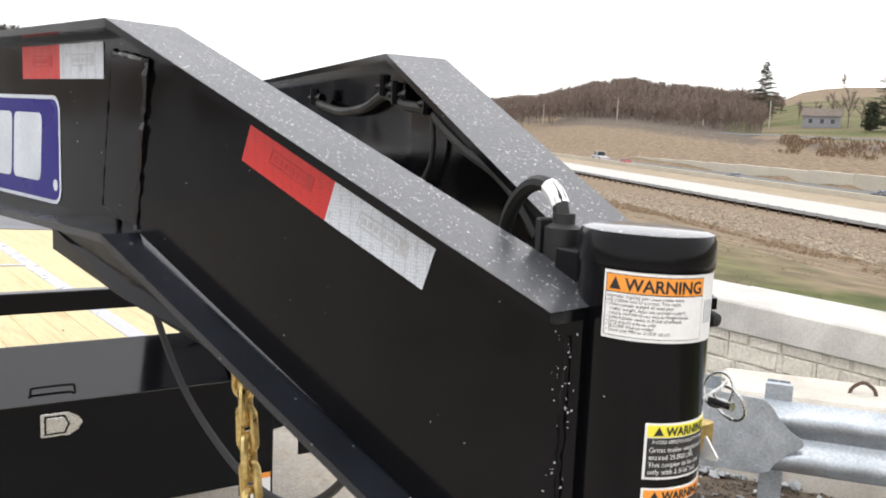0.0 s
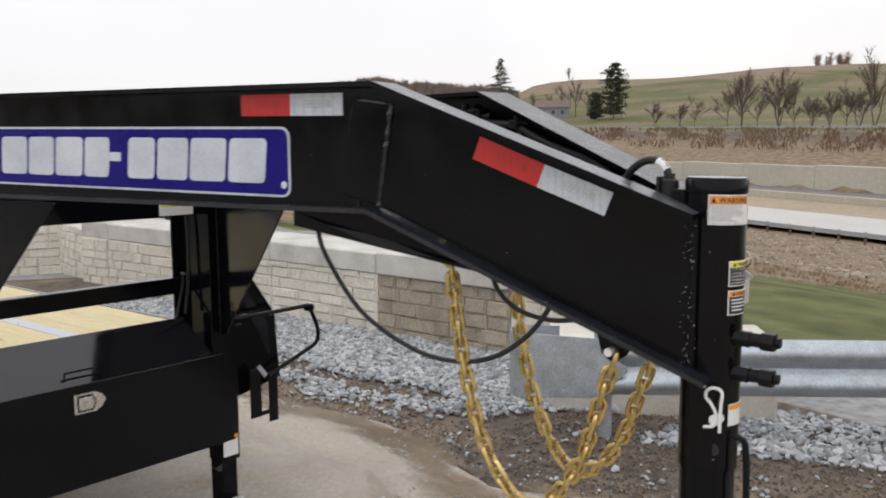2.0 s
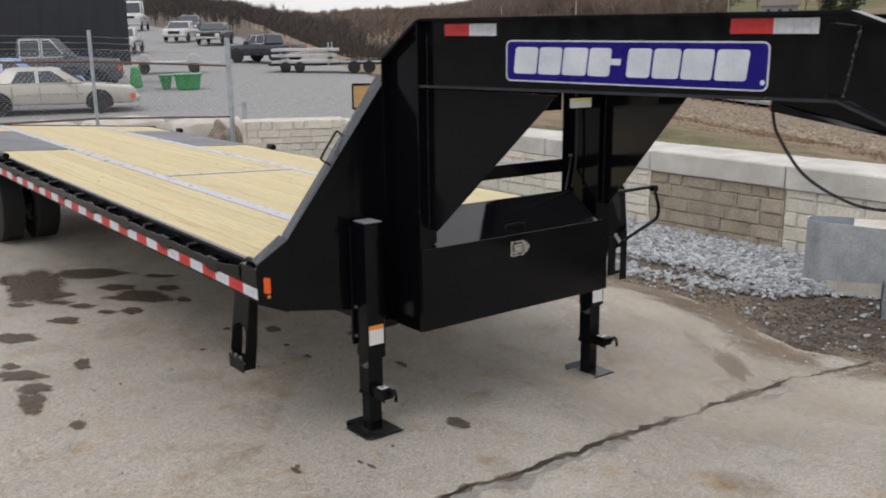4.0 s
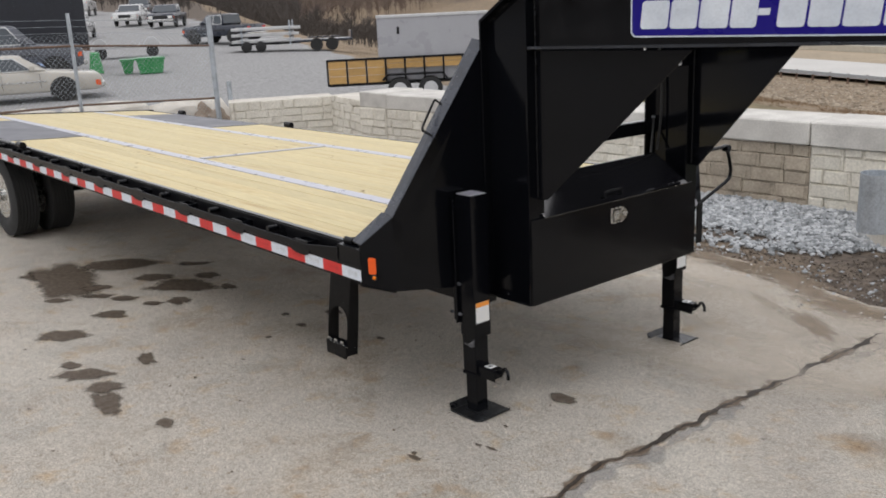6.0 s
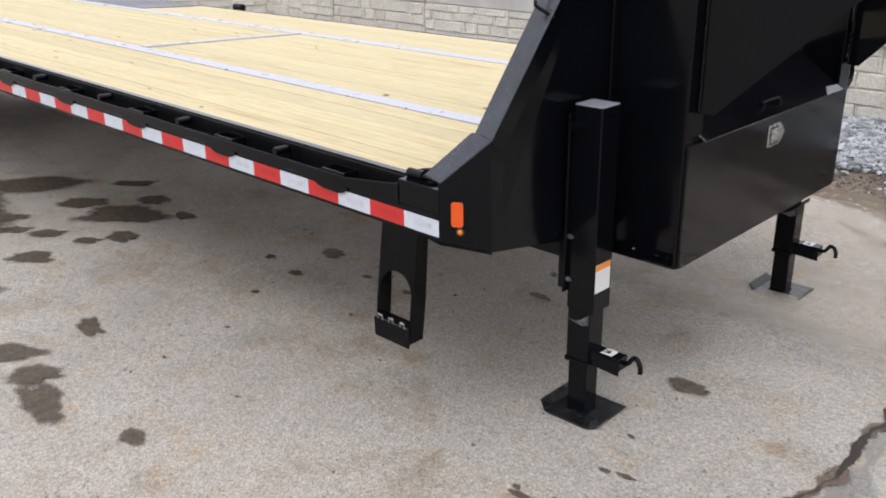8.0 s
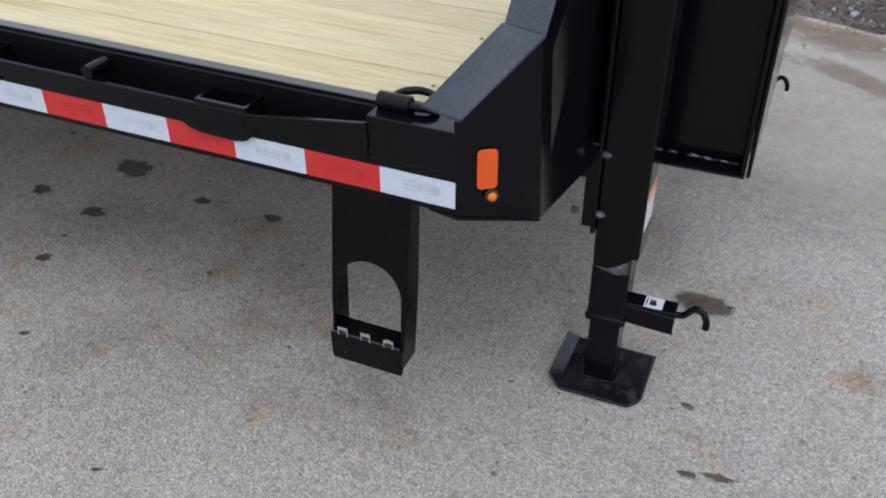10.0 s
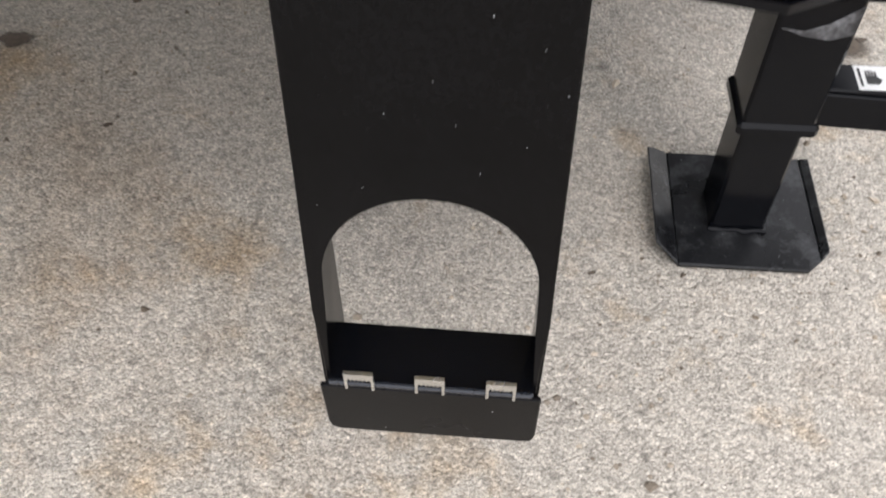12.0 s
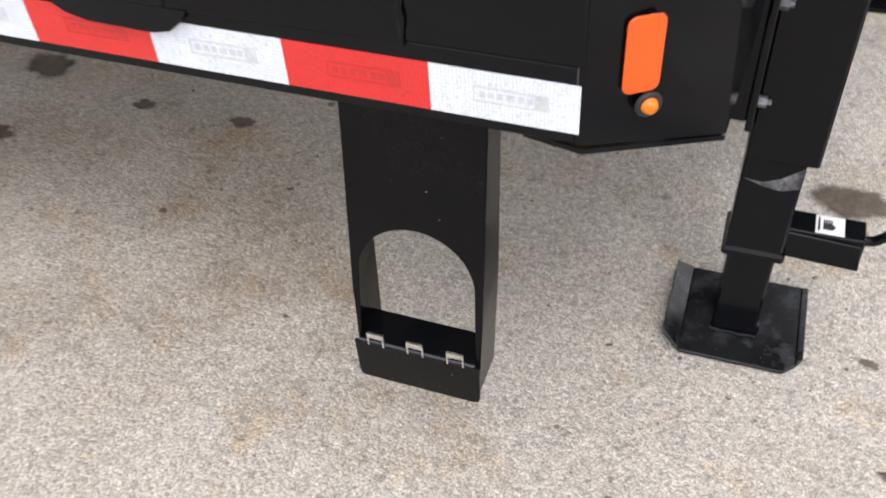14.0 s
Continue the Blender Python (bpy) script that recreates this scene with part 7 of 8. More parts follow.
def vehicle(name, label, cat, pos, heading, material, style, length=4.9, width=1.85, z=None, wheel=0.33, tall=1.0):
    """A car or truck from a rounded side outline, with arches, glass, wheels, lamps, seams and bumpers as parts. The front points along heading."""
    L, W, st_ = length, width, STYLES[style]
    low = [(x * L, z_ * tall) for x, z_ in st_["low"]]
    cab = [(x * L, z_ * tall) for x, z_ in st_["cab"]]
    ins = st_["ins"]
    base = Vector((pos[0], pos[1], land(*pos) if z is None else z))
    o_ = thing(name, label, cat, "vehicles on the lot" if z is None else "vehicles on the highway", at=base)
    o_.rotation_euler = (0, 0, heading)
    bm = B()
    mid_z = 0.5 * (low[0][1] + max(z_ for _, z_ in low))
    secs = []
    for f, pinch in ((-1, 0.1), (-0.93, 0.02), (0.93, 0.02), (1, 0.1)):
        secs.append([bm.verts.new((x * (1 - pinch * 0.12), f * W / 2 * (1 - 0.04 * max(0, (z_ - mid_z) / mid_z)), z_ - (pinch * 0.5 if z_ > mid_z else -pinch * 0.5))) for x, z_ in low])
    for a, b in zip(secs, secs[1:]):
        for j in range(len(a)):
            bm.faces.new((a[j], a[(j + 1) % len(a)], b[(j + 1) % len(a)], b[j]))
    bm.faces.new(secs[0])
    bm.faces.new(secs[-1][::-1])
    part("body", bm, material, o_, bevel=0.02, smooth=True)
    belt, roof = cab[0][1], max(z_ for _, z_ in cab)

    def side_y(z_):
        return W / 2 - 0.05 - (ins - 0.03) * min(max((z_ - belt) / (roof - belt), 0), 1)

    bm = B()
    prism(bm, [(x, -side_y(z_), z_) for x, z_ in cab], [(x, side_y(z_), z_) for x, z_ in cab])
    part("cabin", bm, material, o_, bevel=0.03, smooth=True)
    zc, zt = belt + 0.05, roof - 0.09

    def lean_x(x, z_, front):
        (xa, za), (xb, zb) = (cab[0], cab[1]) if front else (cab[-1], cab[-2])
        return (xb - xa) * (z_ - za) / (zb - za)

    n_panes = len(st_["panes"])
    for sd in (-1, 1):
        for k, (a0, a1) in enumerate(st_["panes"]):
            xr0, xf0 = a0 * L, a1 * L
            xr1 = xr0 + (lean_x(xr0, zt, False) * 0.55 if k == 0 else 0)
            xf1 = xf0 + (lean_x(xf0, zt, True) * 0.75 if k == n_panes - 1 else 0)
            for nm, grow, lift_, mat in (("window_frame", 0.03, 0.006, CHROME), ("window", 0.0, 0.014, GLASS)):
                bm = B()
                y0, y1 = sd * (side_y(zc) + lift_), sd * (side_y(zt) + lift_)
                slab(bm, [(xr0 - grow, y0, zc - grow), (xf0 + grow, y0, zc - grow), (xf1 + grow, y1, zt + grow), (xr1 - grow, y1, zt + grow)], (0, -sd * 0.02, 0))
                part(nm, bm, mat, o_)
    for front, (p_, q_) in ((True, (cab[0], cab[1])), (False, (cab[-1], cab[-2]))):
        sg = 1 if front else -1
        bm = B()
        slab(bm, [(p_[0] * 0.93 + q_[0] * 0.07 + sg * 0.015, s_ * (side_y(belt) - 0.06) * 1.0, p_[1] + 0.05) for s_ in (-1, 1)] + [(q_[0] * 0.93 + p_[0] * 0.07 + sg * 0.015, s_ * (side_y(roof) - 0.06), q_[1] - 0.04) for s_ in (1, -1)], (sg * 0.012, 0, 0.006))
        part("windscreen" if front else "rear_window", bm, GLASS, o_)
    if style == "pickup":
        boxed("bed_well", (-0.485 * L, -0.15 * L, -W / 2 + 0.09, W / 2 - 0.09, 1.0 * tall, 1.1455 * tall), RUBBER, o_, "dark open load bed")
    for ax in st_["axles"]:
        x = ax * L
        for sd in (-1, 1):
            bm = B()
            ring_ = [(x + wheel * 1.24 * math.cos(a), sd * (W / 2 + 0.002), wheel + wheel * 1.2 * math.sin(a)) for a in (math.pi * (k / 18 * 1.24 - 0.12) for k in range(19))]
            slab(bm, ring_, (0, -sd * 0.06, 0))
            part("wheel_arch", bm, RUBBER, o_)
            bm = B()
            lathe(bm, [(-0.1, wheel * 0.6), (-0.1, wheel * 0.9), (-0.07, wheel), (0.07, wheel), (0.1, wheel * 0.9), (0.1, wheel * 0.6)], (x, sd * (W / 2 - 0.06), wheel), "y", 22)
            w_ = part("wheel", bm, TYRE, o_, smooth=True)
            bm = B()
            lathe(bm, [(sd * 0.07, 0.0), (sd * 0.085, wheel * 0.16), (sd * 0.05, wheel * 0.3), (sd * 0.06, wheel * 0.5), (sd * 0.095, wheel * 0.62)], (x, sd * (W / 2 - 0.06), wheel), "y", 18)
            part("hubcap", bm, CHROME, w_, "", smooth=True)
    for sd in (-1, 1):
        y_ = sd * (W / 2 - 0.008)
        ya, yb = sorted((y_, y_ + sd * 0.012))
        for f in ([p_[0] for p_ in st_["panes"]] + [st_["panes"][-1][1] + 0.04]):
            boxed("door_seam", (f * L - 0.008, f * L + 0.002, ya, yb, low[0][1] + 0.12, belt - 0.04), RUBBER, o_)
        boxed("side_moulding", (st_["axles"][1] * L + wheel * 1.4, st_["axles"][0] * L - wheel * 1.4, ya, yb + 0.004, mid_z - 0.04, mid_z + 0.01), CHROME if style == "sedan" else RUBBER, o_)
        boxed("mirror", (st_["panes"][-1][1] * L - 0.05, st_["panes"][-1][1] * L + 0.1, *sorted((sd * (W / 2 - 0.02), sd * (W / 2 + 0.16))), zc - 0.02, zc + 0.14), material, o_, "", 0.02)
    fx, fz = max(x for x, _ in low), low[3][1]
    boxed("grille", (fx - 0.05, fx + 0.012, -W * 0.24, W * 0.24, fz - 0.3, fz - 0.03), RUBBER if style != "sedan" else CHROME, o_, "", 0.01)
    bz = min(z_ for _, z_ in low)
    for x, zz in ((fx, fz), (min(x for x, _ in low), low[-1][1])):
        for sd in (-1, 1):
            boxed("headlight" if x > 0 else "tail_light", (x - 0.12, x + 0.014 if x > 0 else x + 0.1, sd * W * 0.37 - 0.17, sd * W * 0.37 + 0.17, zz - 0.28, zz - 0.06) if x > 0 else (x - 0.014, x + 0.12, sd * W * 0.39 - 0.13, sd * W * 0.39 + 0.13, zz - 0.3, zz - 0.1), LENS_WHITE if x > 0 else RED_TAPE, o_, "", 0.01)
            if x > 0:
                boxed("marker_light", (x - 0.2, x - 0.06, *sorted((sd * (W / 2 - 0.03), sd * (W / 2 + 0.01))), zz - 0.26, zz - 0.1), AMBER, o_)
        boxed("bumper", (x - 0.07, x + 0.09, -W / 2 + 0.01, W / 2 - 0.01, bz + 0.06, bz + 0.24), CHROME, o_, "", 0.03)
    return o_


def toward(az):
    return math.radians(az)


BEIGE, SLATE, SKYBLUE = paint("champagne_beige_paint", (0.47, 0.44, 0.385)), paint("slate_grey_paint", (0.07, 0.075, 0.09)), paint("light_blue_paint", (0.2, 0.33, 0.6))
SILVER, NAVY, RED = paint("silver_white_paint", (0.52, 0.52, 0.52)), paint("dark_navy_paint", (0.02, 0.025, 0.04)), paint("red_paint", (0.4, 0.05, 0.05))
vehicle("sedan_car", "champagne beige older sedan parked behind the fence", "car", (-26.9, 6.75), toward(73), BEIGE, "sedan", 5.3, 1.95)
vehicle("hatchback_car", "light blue car parked beside a beige sedan", "car", (-30.5, 6.6), toward(73), SKYBLUE, "sedan", 4.8, 1.85, tall=1.07)
vehicle("pickup_truck", "slate grey pickup truck parked on the gravel lot", "truck", (-33.2, 8.45), toward(71), SLATE, "pickup", 5.8, 2.05, wheel=0.42, tall=1.15)
vehicle("pickup_truck", "white pickup truck parked beside a dark trailer", "truck", (-62.9, 22.6), toward(-30), SILVER, "pickup", 5.6, 2.0, wheel=0.38)
vehicle("pickup_truck", "silver pickup truck parked far up the lot", "truck", (-76.9, 33.1), toward(-38), SILVER, "pickup", 5.6, 2.1, wheel=0.4)
vehicle("pickup_truck", "dark grey pickup truck parked behind a silver one", "truck", (-90.0, 39.8), toward(-30), SLATE, "pickup", 5.8, 2.1, wheel=0.42, tall=1.15)
vehicle("pickup_truck", "black pickup truck parked far up the lot", "truck", (-70.3, 33.2), toward(-38), NAVY, "pickup", 5.6, 2.1, wheel=0.4)
vehicle("flatbed_truck", "dark navy truck parked before the hillside", "truck", (-48.6, 26.3), toward(203), NAVY, "pickup", 4.9, 2.0, wheel=0.42, tall=0.98)
vehicle("semi_truck", "white semi truck parked far up the lot", "truck", (-109.0, 41.0), toward(-30), SILVER, "big", 7.5, 2.6, wheel=0.5, tall=1.3)
vehicle("box_van", "white van driving on the highway", "van", (-175.9, 187.0), math.atan2(0.41, -0.912), SILVER, "big", 8.0, 2.5, z=-7.66, wheel=0.5)
vehicle("sedan_car", "red car driving on the highway", "car", (-162.7, 182.5), math.atan2(0.41, -0.912), RED, "sedan", 4.6, 1.8, z=-7.66)
vehicle("sedan_car", "dark car driving on the highway", "car", (-110.0, 157.6), math.atan2(-0.41, 0.912), SLATE, "sedan", 4.6, 1.8, z=-7.66)

vehicle("sedan_car", "dark car driving on the highway", "car", (-70.0, 140.8), math.atan2(-0.41, 0.912), SLATE, "sedan", 4.6, 1.8, z=-7.66)

# dark van trailer on the lot
VAN = surf("black_van_body", (0.016, 0.018, 0.026), 0.5, var=0.15, scale=0.8, fine=8, bump=0.05)
van = thing("van_trailer", "tall black van trailer parked on the lot", "trailer", at=(-35.9, 12.9, land(-35.9, 12.9)))
van.rotation_euler = (0, 0, toward(71))
boxed("body", (-13.5, 0, 0, 2.5, 0.95, 4.0), VAN, van, "ribbed black body", 0.03)
bm = B()
for k in range(18):
    x = -13.2 + k * 0.75
    box(bm, x - 0.03, x + 0.03, -0.03, 0.0, 1.0, 3.95)
tagged(part("rib", bm, VAN, van, "upright ribs"), kind="stuff")
boxed("bottom_rail", (-13.5, 0.02, -0.04, 0.0, 0.85, 0.97), RUST, van, "rusty bottom rail")
boxed("top_rail", (-13.5, 0.02, -0.04, 0.0, 3.93, 4.03), VAN, van)
for x in (-0.9, -11.5):
    boxed("support_leg", (x - 0.3, x + 0.3, 0.3, 0.6, -0.1, 0.95), VAN, van)
# low white trailer and green bins
flat = thing("flat_trailer", "low white flat trailer parked on the lot", "trailer", at=(-43.3, 17.8, land(-43.3, 17.8)))
flat.rotation_euler = (0, 0, toward(66))
boxed("bed", (-1.55, 1.6, -0.9, 0.9, 0.5, 0.6), SILVER, flat, "", 0.02)
rod("tongue", [(1.6, -0.5, 0.5), (2.5, 0, 0.48), (1.6, 0.5, 0.5)], 0.04, SILVER, flat, "", 6)
for x in (-1.35, 1.15):
    bm = B()
    lathe(bm, [(-0.1, 0.0), (-0.1, 0.3), (0.1, 0.3), (0.1, 0.0)], (x, -1.0, 0.3), "y", 18)
    part("wheel", bm, TYRE, flat, "", smooth=True)
    bm = B()
    prof = [(x - 0.42, 0.5), (x - 0.3, 0.85), (x - 0.1, 1.0), (x + 0.15, 1.0), (x + 0.32, 0.82), (x + 0.42, 0.5)]
    prism(bm, [(a, -1.12, z_) for a, z_ in prof], [(a, -0.85, z_) for a, z_ in prof])
    part("fender", bm, SILVER, flat, "", bevel=0.03)
dark = thing("flat_trailer", "low dark flat trailer parked at the lot's edge", "trailer", at=(-37.9, 26.2, land(-37.9, 26.2)))
dark.rotation_euler = (0, 0, toward(58))
boxed("bed", (-1.5, 1.5, -0.9, 0.9, 0.46, 0.58), NAVY, dark, "", 0.02)
rod("tongue", [(-1.5, -0.5, 0.5), (-2.5, 0, 0.42), (-1.5, 0.5, 0.5)], 0.05, NAVY, dark, "", 6)
for x in (-0.4, 0.4):
    bm = B()
    lathe(bm, [(-0.1, 0.0), (-0.1, 0.3), (-0.07, 0.33), (0.07, 0.33), (0.1, 0.3), (0.1, 0.0)], (x, -1.02, 0.33), "y", 18)
    part("wheel", bm, TYRE, dark, "", smooth=True)
boxed("fender", (-0.85, 0.85, -1.15, -0.9, 0.68, 0.73), NAVY, dark, "", 0.01)
boxed("ramp", (1.42, 1.5, -0.85, 0.85, 0.58, 0.95), NAVY, dark, "", 0.01)
GREEN = paint("bright_green_paint", (0.02, 0.24, 0.06))
for x, y, w_, h_ in ((-31.62, 13.55, 0.86, 0.6), (-32.5, 13.0, 0.3, 0.55)):
    g = thing("green_bin", "bright green steel bin on the gravel lot", "bin", "green bins", at=(x, y, land(x, y)))
    g.rotation_euler = (0, 0, toward(66))
    bm = B()
    prism(bm, [(-w_ / 2, -0.45, 0), (w_ / 2, -0.45, 0), (w_ / 2, 0.45, 0), (-w_ / 2, 0.45, 0)], [(-w_ / 2 - 0.1, -0.5, h_), (w_ / 2 + 0.1, -0.5, h_), (w_ / 2 + 0.1, 0.5, h_), (-w_ / 2 - 0.1, 0.5, h_)])
    part("body", bm, GREEN, g, "", bevel=0.03)
    boxed("rim", (-w_ / 2 - 0.13, w_ / 2 + 0.13, -0.53, 0.53, h_ - 0.06, h_ + 0.02), GREEN, g)
gs = thing("green_stand", "green upright steel stand on the lot", "stand", at=(-34.2, 12.4, land(-34.2, 12.4)))
gs.rotation_euler = (0, 0, toward(66))
bm = B()
prism(bm, [(-0.28, -0.25, 0), (0.28, -0.25, 0), (0.28, 0.25, 0), (-0.28, 0.25, 0)], [(-0.17, -0.08, 0.8), (0.17, -0.08, 0.8), (0.17, 0.08, 0.86), (-0.17, 0.08, 0.86)])
part("body", bm, GREEN, gs, "", bevel=0.02)
# stacked white rails on a trailer
st = thing("loaded_trailer", "flat trailer loaded with stacked white beams", "trailer", at=(-39.9, 24.0, land(-39.9, 24.0)))
st.rotation_euler = (0, 0, toward(52))
boxed("frame", (-1.9, 1.8, -0.95, 0.95, 0.36, 0.46), BLACK_FLAT, st, "", 0.02)
for k, (z_, s_, n_) in enumerate(((0.47, 0.1, 3), (0.8, 0.2, 2), (1.1, 0.1, 2))):
    for q in range(n_):
        y_ = -0.85 + q * 0.75
        boxed("beam", (-1.75 + s_ * q, 1.95 - 0.25 * q - s_, y_, y_ + 0.3, z_, z_ + 0.15), SILVER, st, "long white beam", 0.02)
for x in (-1.2, 1.3):
    for y_ in (-0.95, 0.9):
        boxed("rack_post", (x - 0.04, x + 0.04, y_, y_ + 0.06, 0.3, 1.55 if x > 1 else 1.25), STEEL, st)
    for z_ in (0.7, 1.02):
        boxed("rack_bar", (x - 0.04, x + 0.04, -0.95, 0.95, z_, z_ + 0.08), BLACK_FLAT, st)
for x in (-1.0, -0.25):
    bm = B()
    lathe(bm, [(-0.1, 0.0), (-0.1, 0.24), (-0.07, 0.28), (0.07, 0.28), (0.1, 0.24), (0.1, 0.0)], (x, -0.9, 0.28), "y", 16)
    part("wheel", bm, TYRE, st, "", smooth=True)

# wooden-sided utility trailer with a grey box on it
WOOD = surf("varnished_plank", (0.5, 0.3, 0.1), 0.55, var=0.12, scale=4, fine=20, bump=0.1, stretch=(1, 8, 8), piece=0.12)
GREYBOX = paint("light_grey_panel", (0.36, 0.36, 0.38))
ut = thing("utility_trailer", "black utility trailer with yellow wooden sides", "trailer", at=(-17.5, 15.15, land(-17.5, 15.15) - 0.06))
ut.rotation_euler = (0, 0, toward(52))
UL = 4.9
boxed("bed", (-UL / 2, UL / 2, -0.95, 0.95, 0.48, 0.56), BLACK_FLAT, ut)
panels = 9
for k in range(panels + 1):
    x = -UL / 2 + UL * k / panels
    boxed("stake", (x - 0.025, x + 0.025, -1.0, -0.955, 0.5, 1.22), BLACK_FLAT, ut)
for k in range(panels):
    x = -UL / 2 + UL * k / panels
    z0_ = 0.56 if k in (0, 1, 2, 7, 8) else 0.92
    for j, (a_, b_) in enumerate(((z0_, z0_ + 0.14), (z0_ + 0.15, 1.18)) if z0_ > 0.8 else ((0.56, 0.76), (0.77, 0.97), (0.98, 1.18))):
        boxed("plank", (x + 0.03, x + UL / panels - 0.03, -0.985, -0.96, a_, b_), WOOD, ut)
boxed("top_bar", (-UL / 2, UL / 2, -1.0, -0.95, 1.18, 1.24), BLACK_FLAT, ut)
for x in (-0.45, 0.42):
    bm = B()
    lathe(bm, [(-0.11, 0.0), (-0.11, 0.3), (-0.07, 0.34), (0.07, 0.34), (0.11, 0.3), (0.11, 0.0)], (x, -1.08, 0.34), "y", 22)
    w_ = part("wheel", bm, TYRE, ut, "", smooth=True)
    bm = B()
    lathe(bm, [(-0.115, 0.0), (-0.118, 0.1), (-0.112, 0.2)], (x, -1.08, 0.34), "y", 18)
    part("rim", bm, SILVER, w_, "", smooth=True)
bm = B()
prof = [(-0.95, 0.62), (-0.8, 0.78), (0.77, 0.78), (0.92, 0.62), (0.86, 0.6), (0.73, 0.73), (-0.76, 0.73), (-0.89, 0.6)]
prism(bm, [(x, -1.22, z_) for x, z_ in prof], [(x, -0.98, z_) for x, z_ in prof])
part("fender", bm, BLACK_FLAT, ut)
for k in range(6):
    x = UL / 2 + 0.06
    boxed("ramp_bar", (x - 0.02, x + 0.02, -0.9 + k * 0.36 - 0.02, -0.9 + k * 0.36 + 0.02, 0.5, 1.75), BLACK_FLAT, ut)
boxed("ramp_top", (UL / 2 + 0.03, UL / 2 + 0.09, -0.95, 0.95, 1.73, 1.78), BLACK_FLAT, ut)
boxed("tail_light", (UL / 2 - 0.85, UL / 2 - 0.8, -1.01, -0.985, 0.8, 0.9), RED_TAPE, ut)
gb = thing("storage_box", "large light grey enclosed box standing on the trailer", "box", at=(-17.5, 15.15, land(-17.5, 15.15) - 0.06))
gb.rotation_euler = (0, 0, toward(52))
boxed("body", (-1.0, 2.25, -0.85, 0.85, 0.56, 2.32), GREYBOX, gb, "light grey panelled body", 0.02)
boxed("top_trim", (-1.02, 2.27, -0.87, 0.87, 2.3, 2.36), SILVER, gb)
boxed("vent", (2.252, 2.262, -0.6, -0.3, 1.75, 2.05), BLACK_FLAT, gb)
boxed("side_latch", (-0.45, -0.38, -0.862, -0.85, 1.85, 2.05), BLACK_FLAT, gb)


# ---- trees ----
# bark colour paled to stand in for haze over the distance
BARK = surf("grey_brown_bark", (0.19, 0.155, 0.13), 0.95, var=0.2, scale=0.5, fine=6, bump=0)
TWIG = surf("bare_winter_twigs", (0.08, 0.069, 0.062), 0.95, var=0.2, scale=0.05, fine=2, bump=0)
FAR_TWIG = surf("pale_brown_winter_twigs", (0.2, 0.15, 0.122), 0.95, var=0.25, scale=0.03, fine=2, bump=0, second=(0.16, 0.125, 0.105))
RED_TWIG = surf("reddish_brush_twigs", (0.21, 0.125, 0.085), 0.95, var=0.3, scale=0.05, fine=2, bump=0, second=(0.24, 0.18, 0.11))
NEEDLE = surf("dark_conifer_needles", (0.085, 0.1, 0.06), 0.9, var=0.3, scale=0.4, fine=5, bump=0)


def bare_tree(name, pos, height, seed, label, spread=1.0):
    """A leafless tree: tapered trunk, rising limbs that fork twice, and a haze of fine twigs."""
    r = random.Random(seed)
    base = Vector((pos[0], pos[1], land(*pos) - 0.3))
    t_ = thing(name, label, "tree", "bare trees", at=base)
    trunk, verts, faces = B(), [], []
    H = height

    def fork(p, d, ln, rad, level):
        q = p + d * ln
        mid = p.lerp(q, 0.5) + Vector((r.uniform(-1, 1), r.uniform(-1, 1), 0.3)) * ln * 0.06
        sweep(trunk, [p, mid, q], [rad, rad * 0.8, rad * 0.55], 4 if level else 6, caps=False)
        for k in range(4 if level < 2 else 0):
            o_ = mid.lerp(q, r.uniform(-0.2, 1.0)) if k else q
            e_ = (d + Vector((r.uniform(-1, 1), r.uniform(-1, 1), r.uniform(-0.25, 0.75))) * 0.58 * spread).normalized()
            fork(o_, e_, ln * r.uniform(0.5, 0.75), rad * 0.5, level + 1)
        for k in range((4, 14, 26)[level]):
            o_ = p.lerp(q, r.uniform(0.25, 1.0))
            e_ = (d + Vector((r.uniform(-1, 1), r.uniform(-1, 1), r.uniform(-0.4, 0.8))) * 1.1).normalized() * H * r.uniform(0.04, 0.12)
            w_ = e_.cross(Vector((r.uniform(-1, 1), r.uniform(-1, 1), r.uniform(-1, 1)))).normalized() * r.uniform(0.02, 0.045)
            i = len(verts)
            verts.extend([(o_ - w_)[:], (o_ + w_)[:], (o_ + e_)[:]])
            faces.append((i, i + 1, i + 2))

    stems = r.choice((1, 1, 2, 3))
    for s_ in range(stems):
        a0, tilt = r.uniform(0, 6.28), 0.06 if stems == 1 else r.uniform(0.1, 0.25)
        fork(Vector((0, 0, 0)), Vector((math.cos(a0) * tilt, math.sin(a0) * tilt, 1)).normalized(), H * 0.42, H * 0.0115, 0)
        for k in range(3):
            a = r.uniform(0, 6.28)
            fork(Vector((0, 0, H * r.uniform(0.16, 0.36))), Vector((math.cos(a) * spread, math.sin(a) * spread, r.uniform(0.7, 1.6))).normalized(), H * 0.3, H * 0.0058, 1)
    part("trunk", trunk, BARK, t_, smooth=True)
    me = bpy.data.meshes.new("crown")
    me.from_pydata(verts, [], faces)
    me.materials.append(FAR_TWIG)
    c_ = new("crown", me)
    c_.parent = t_
    tagged(c_, "haze of fine bare twigs")
    return t_


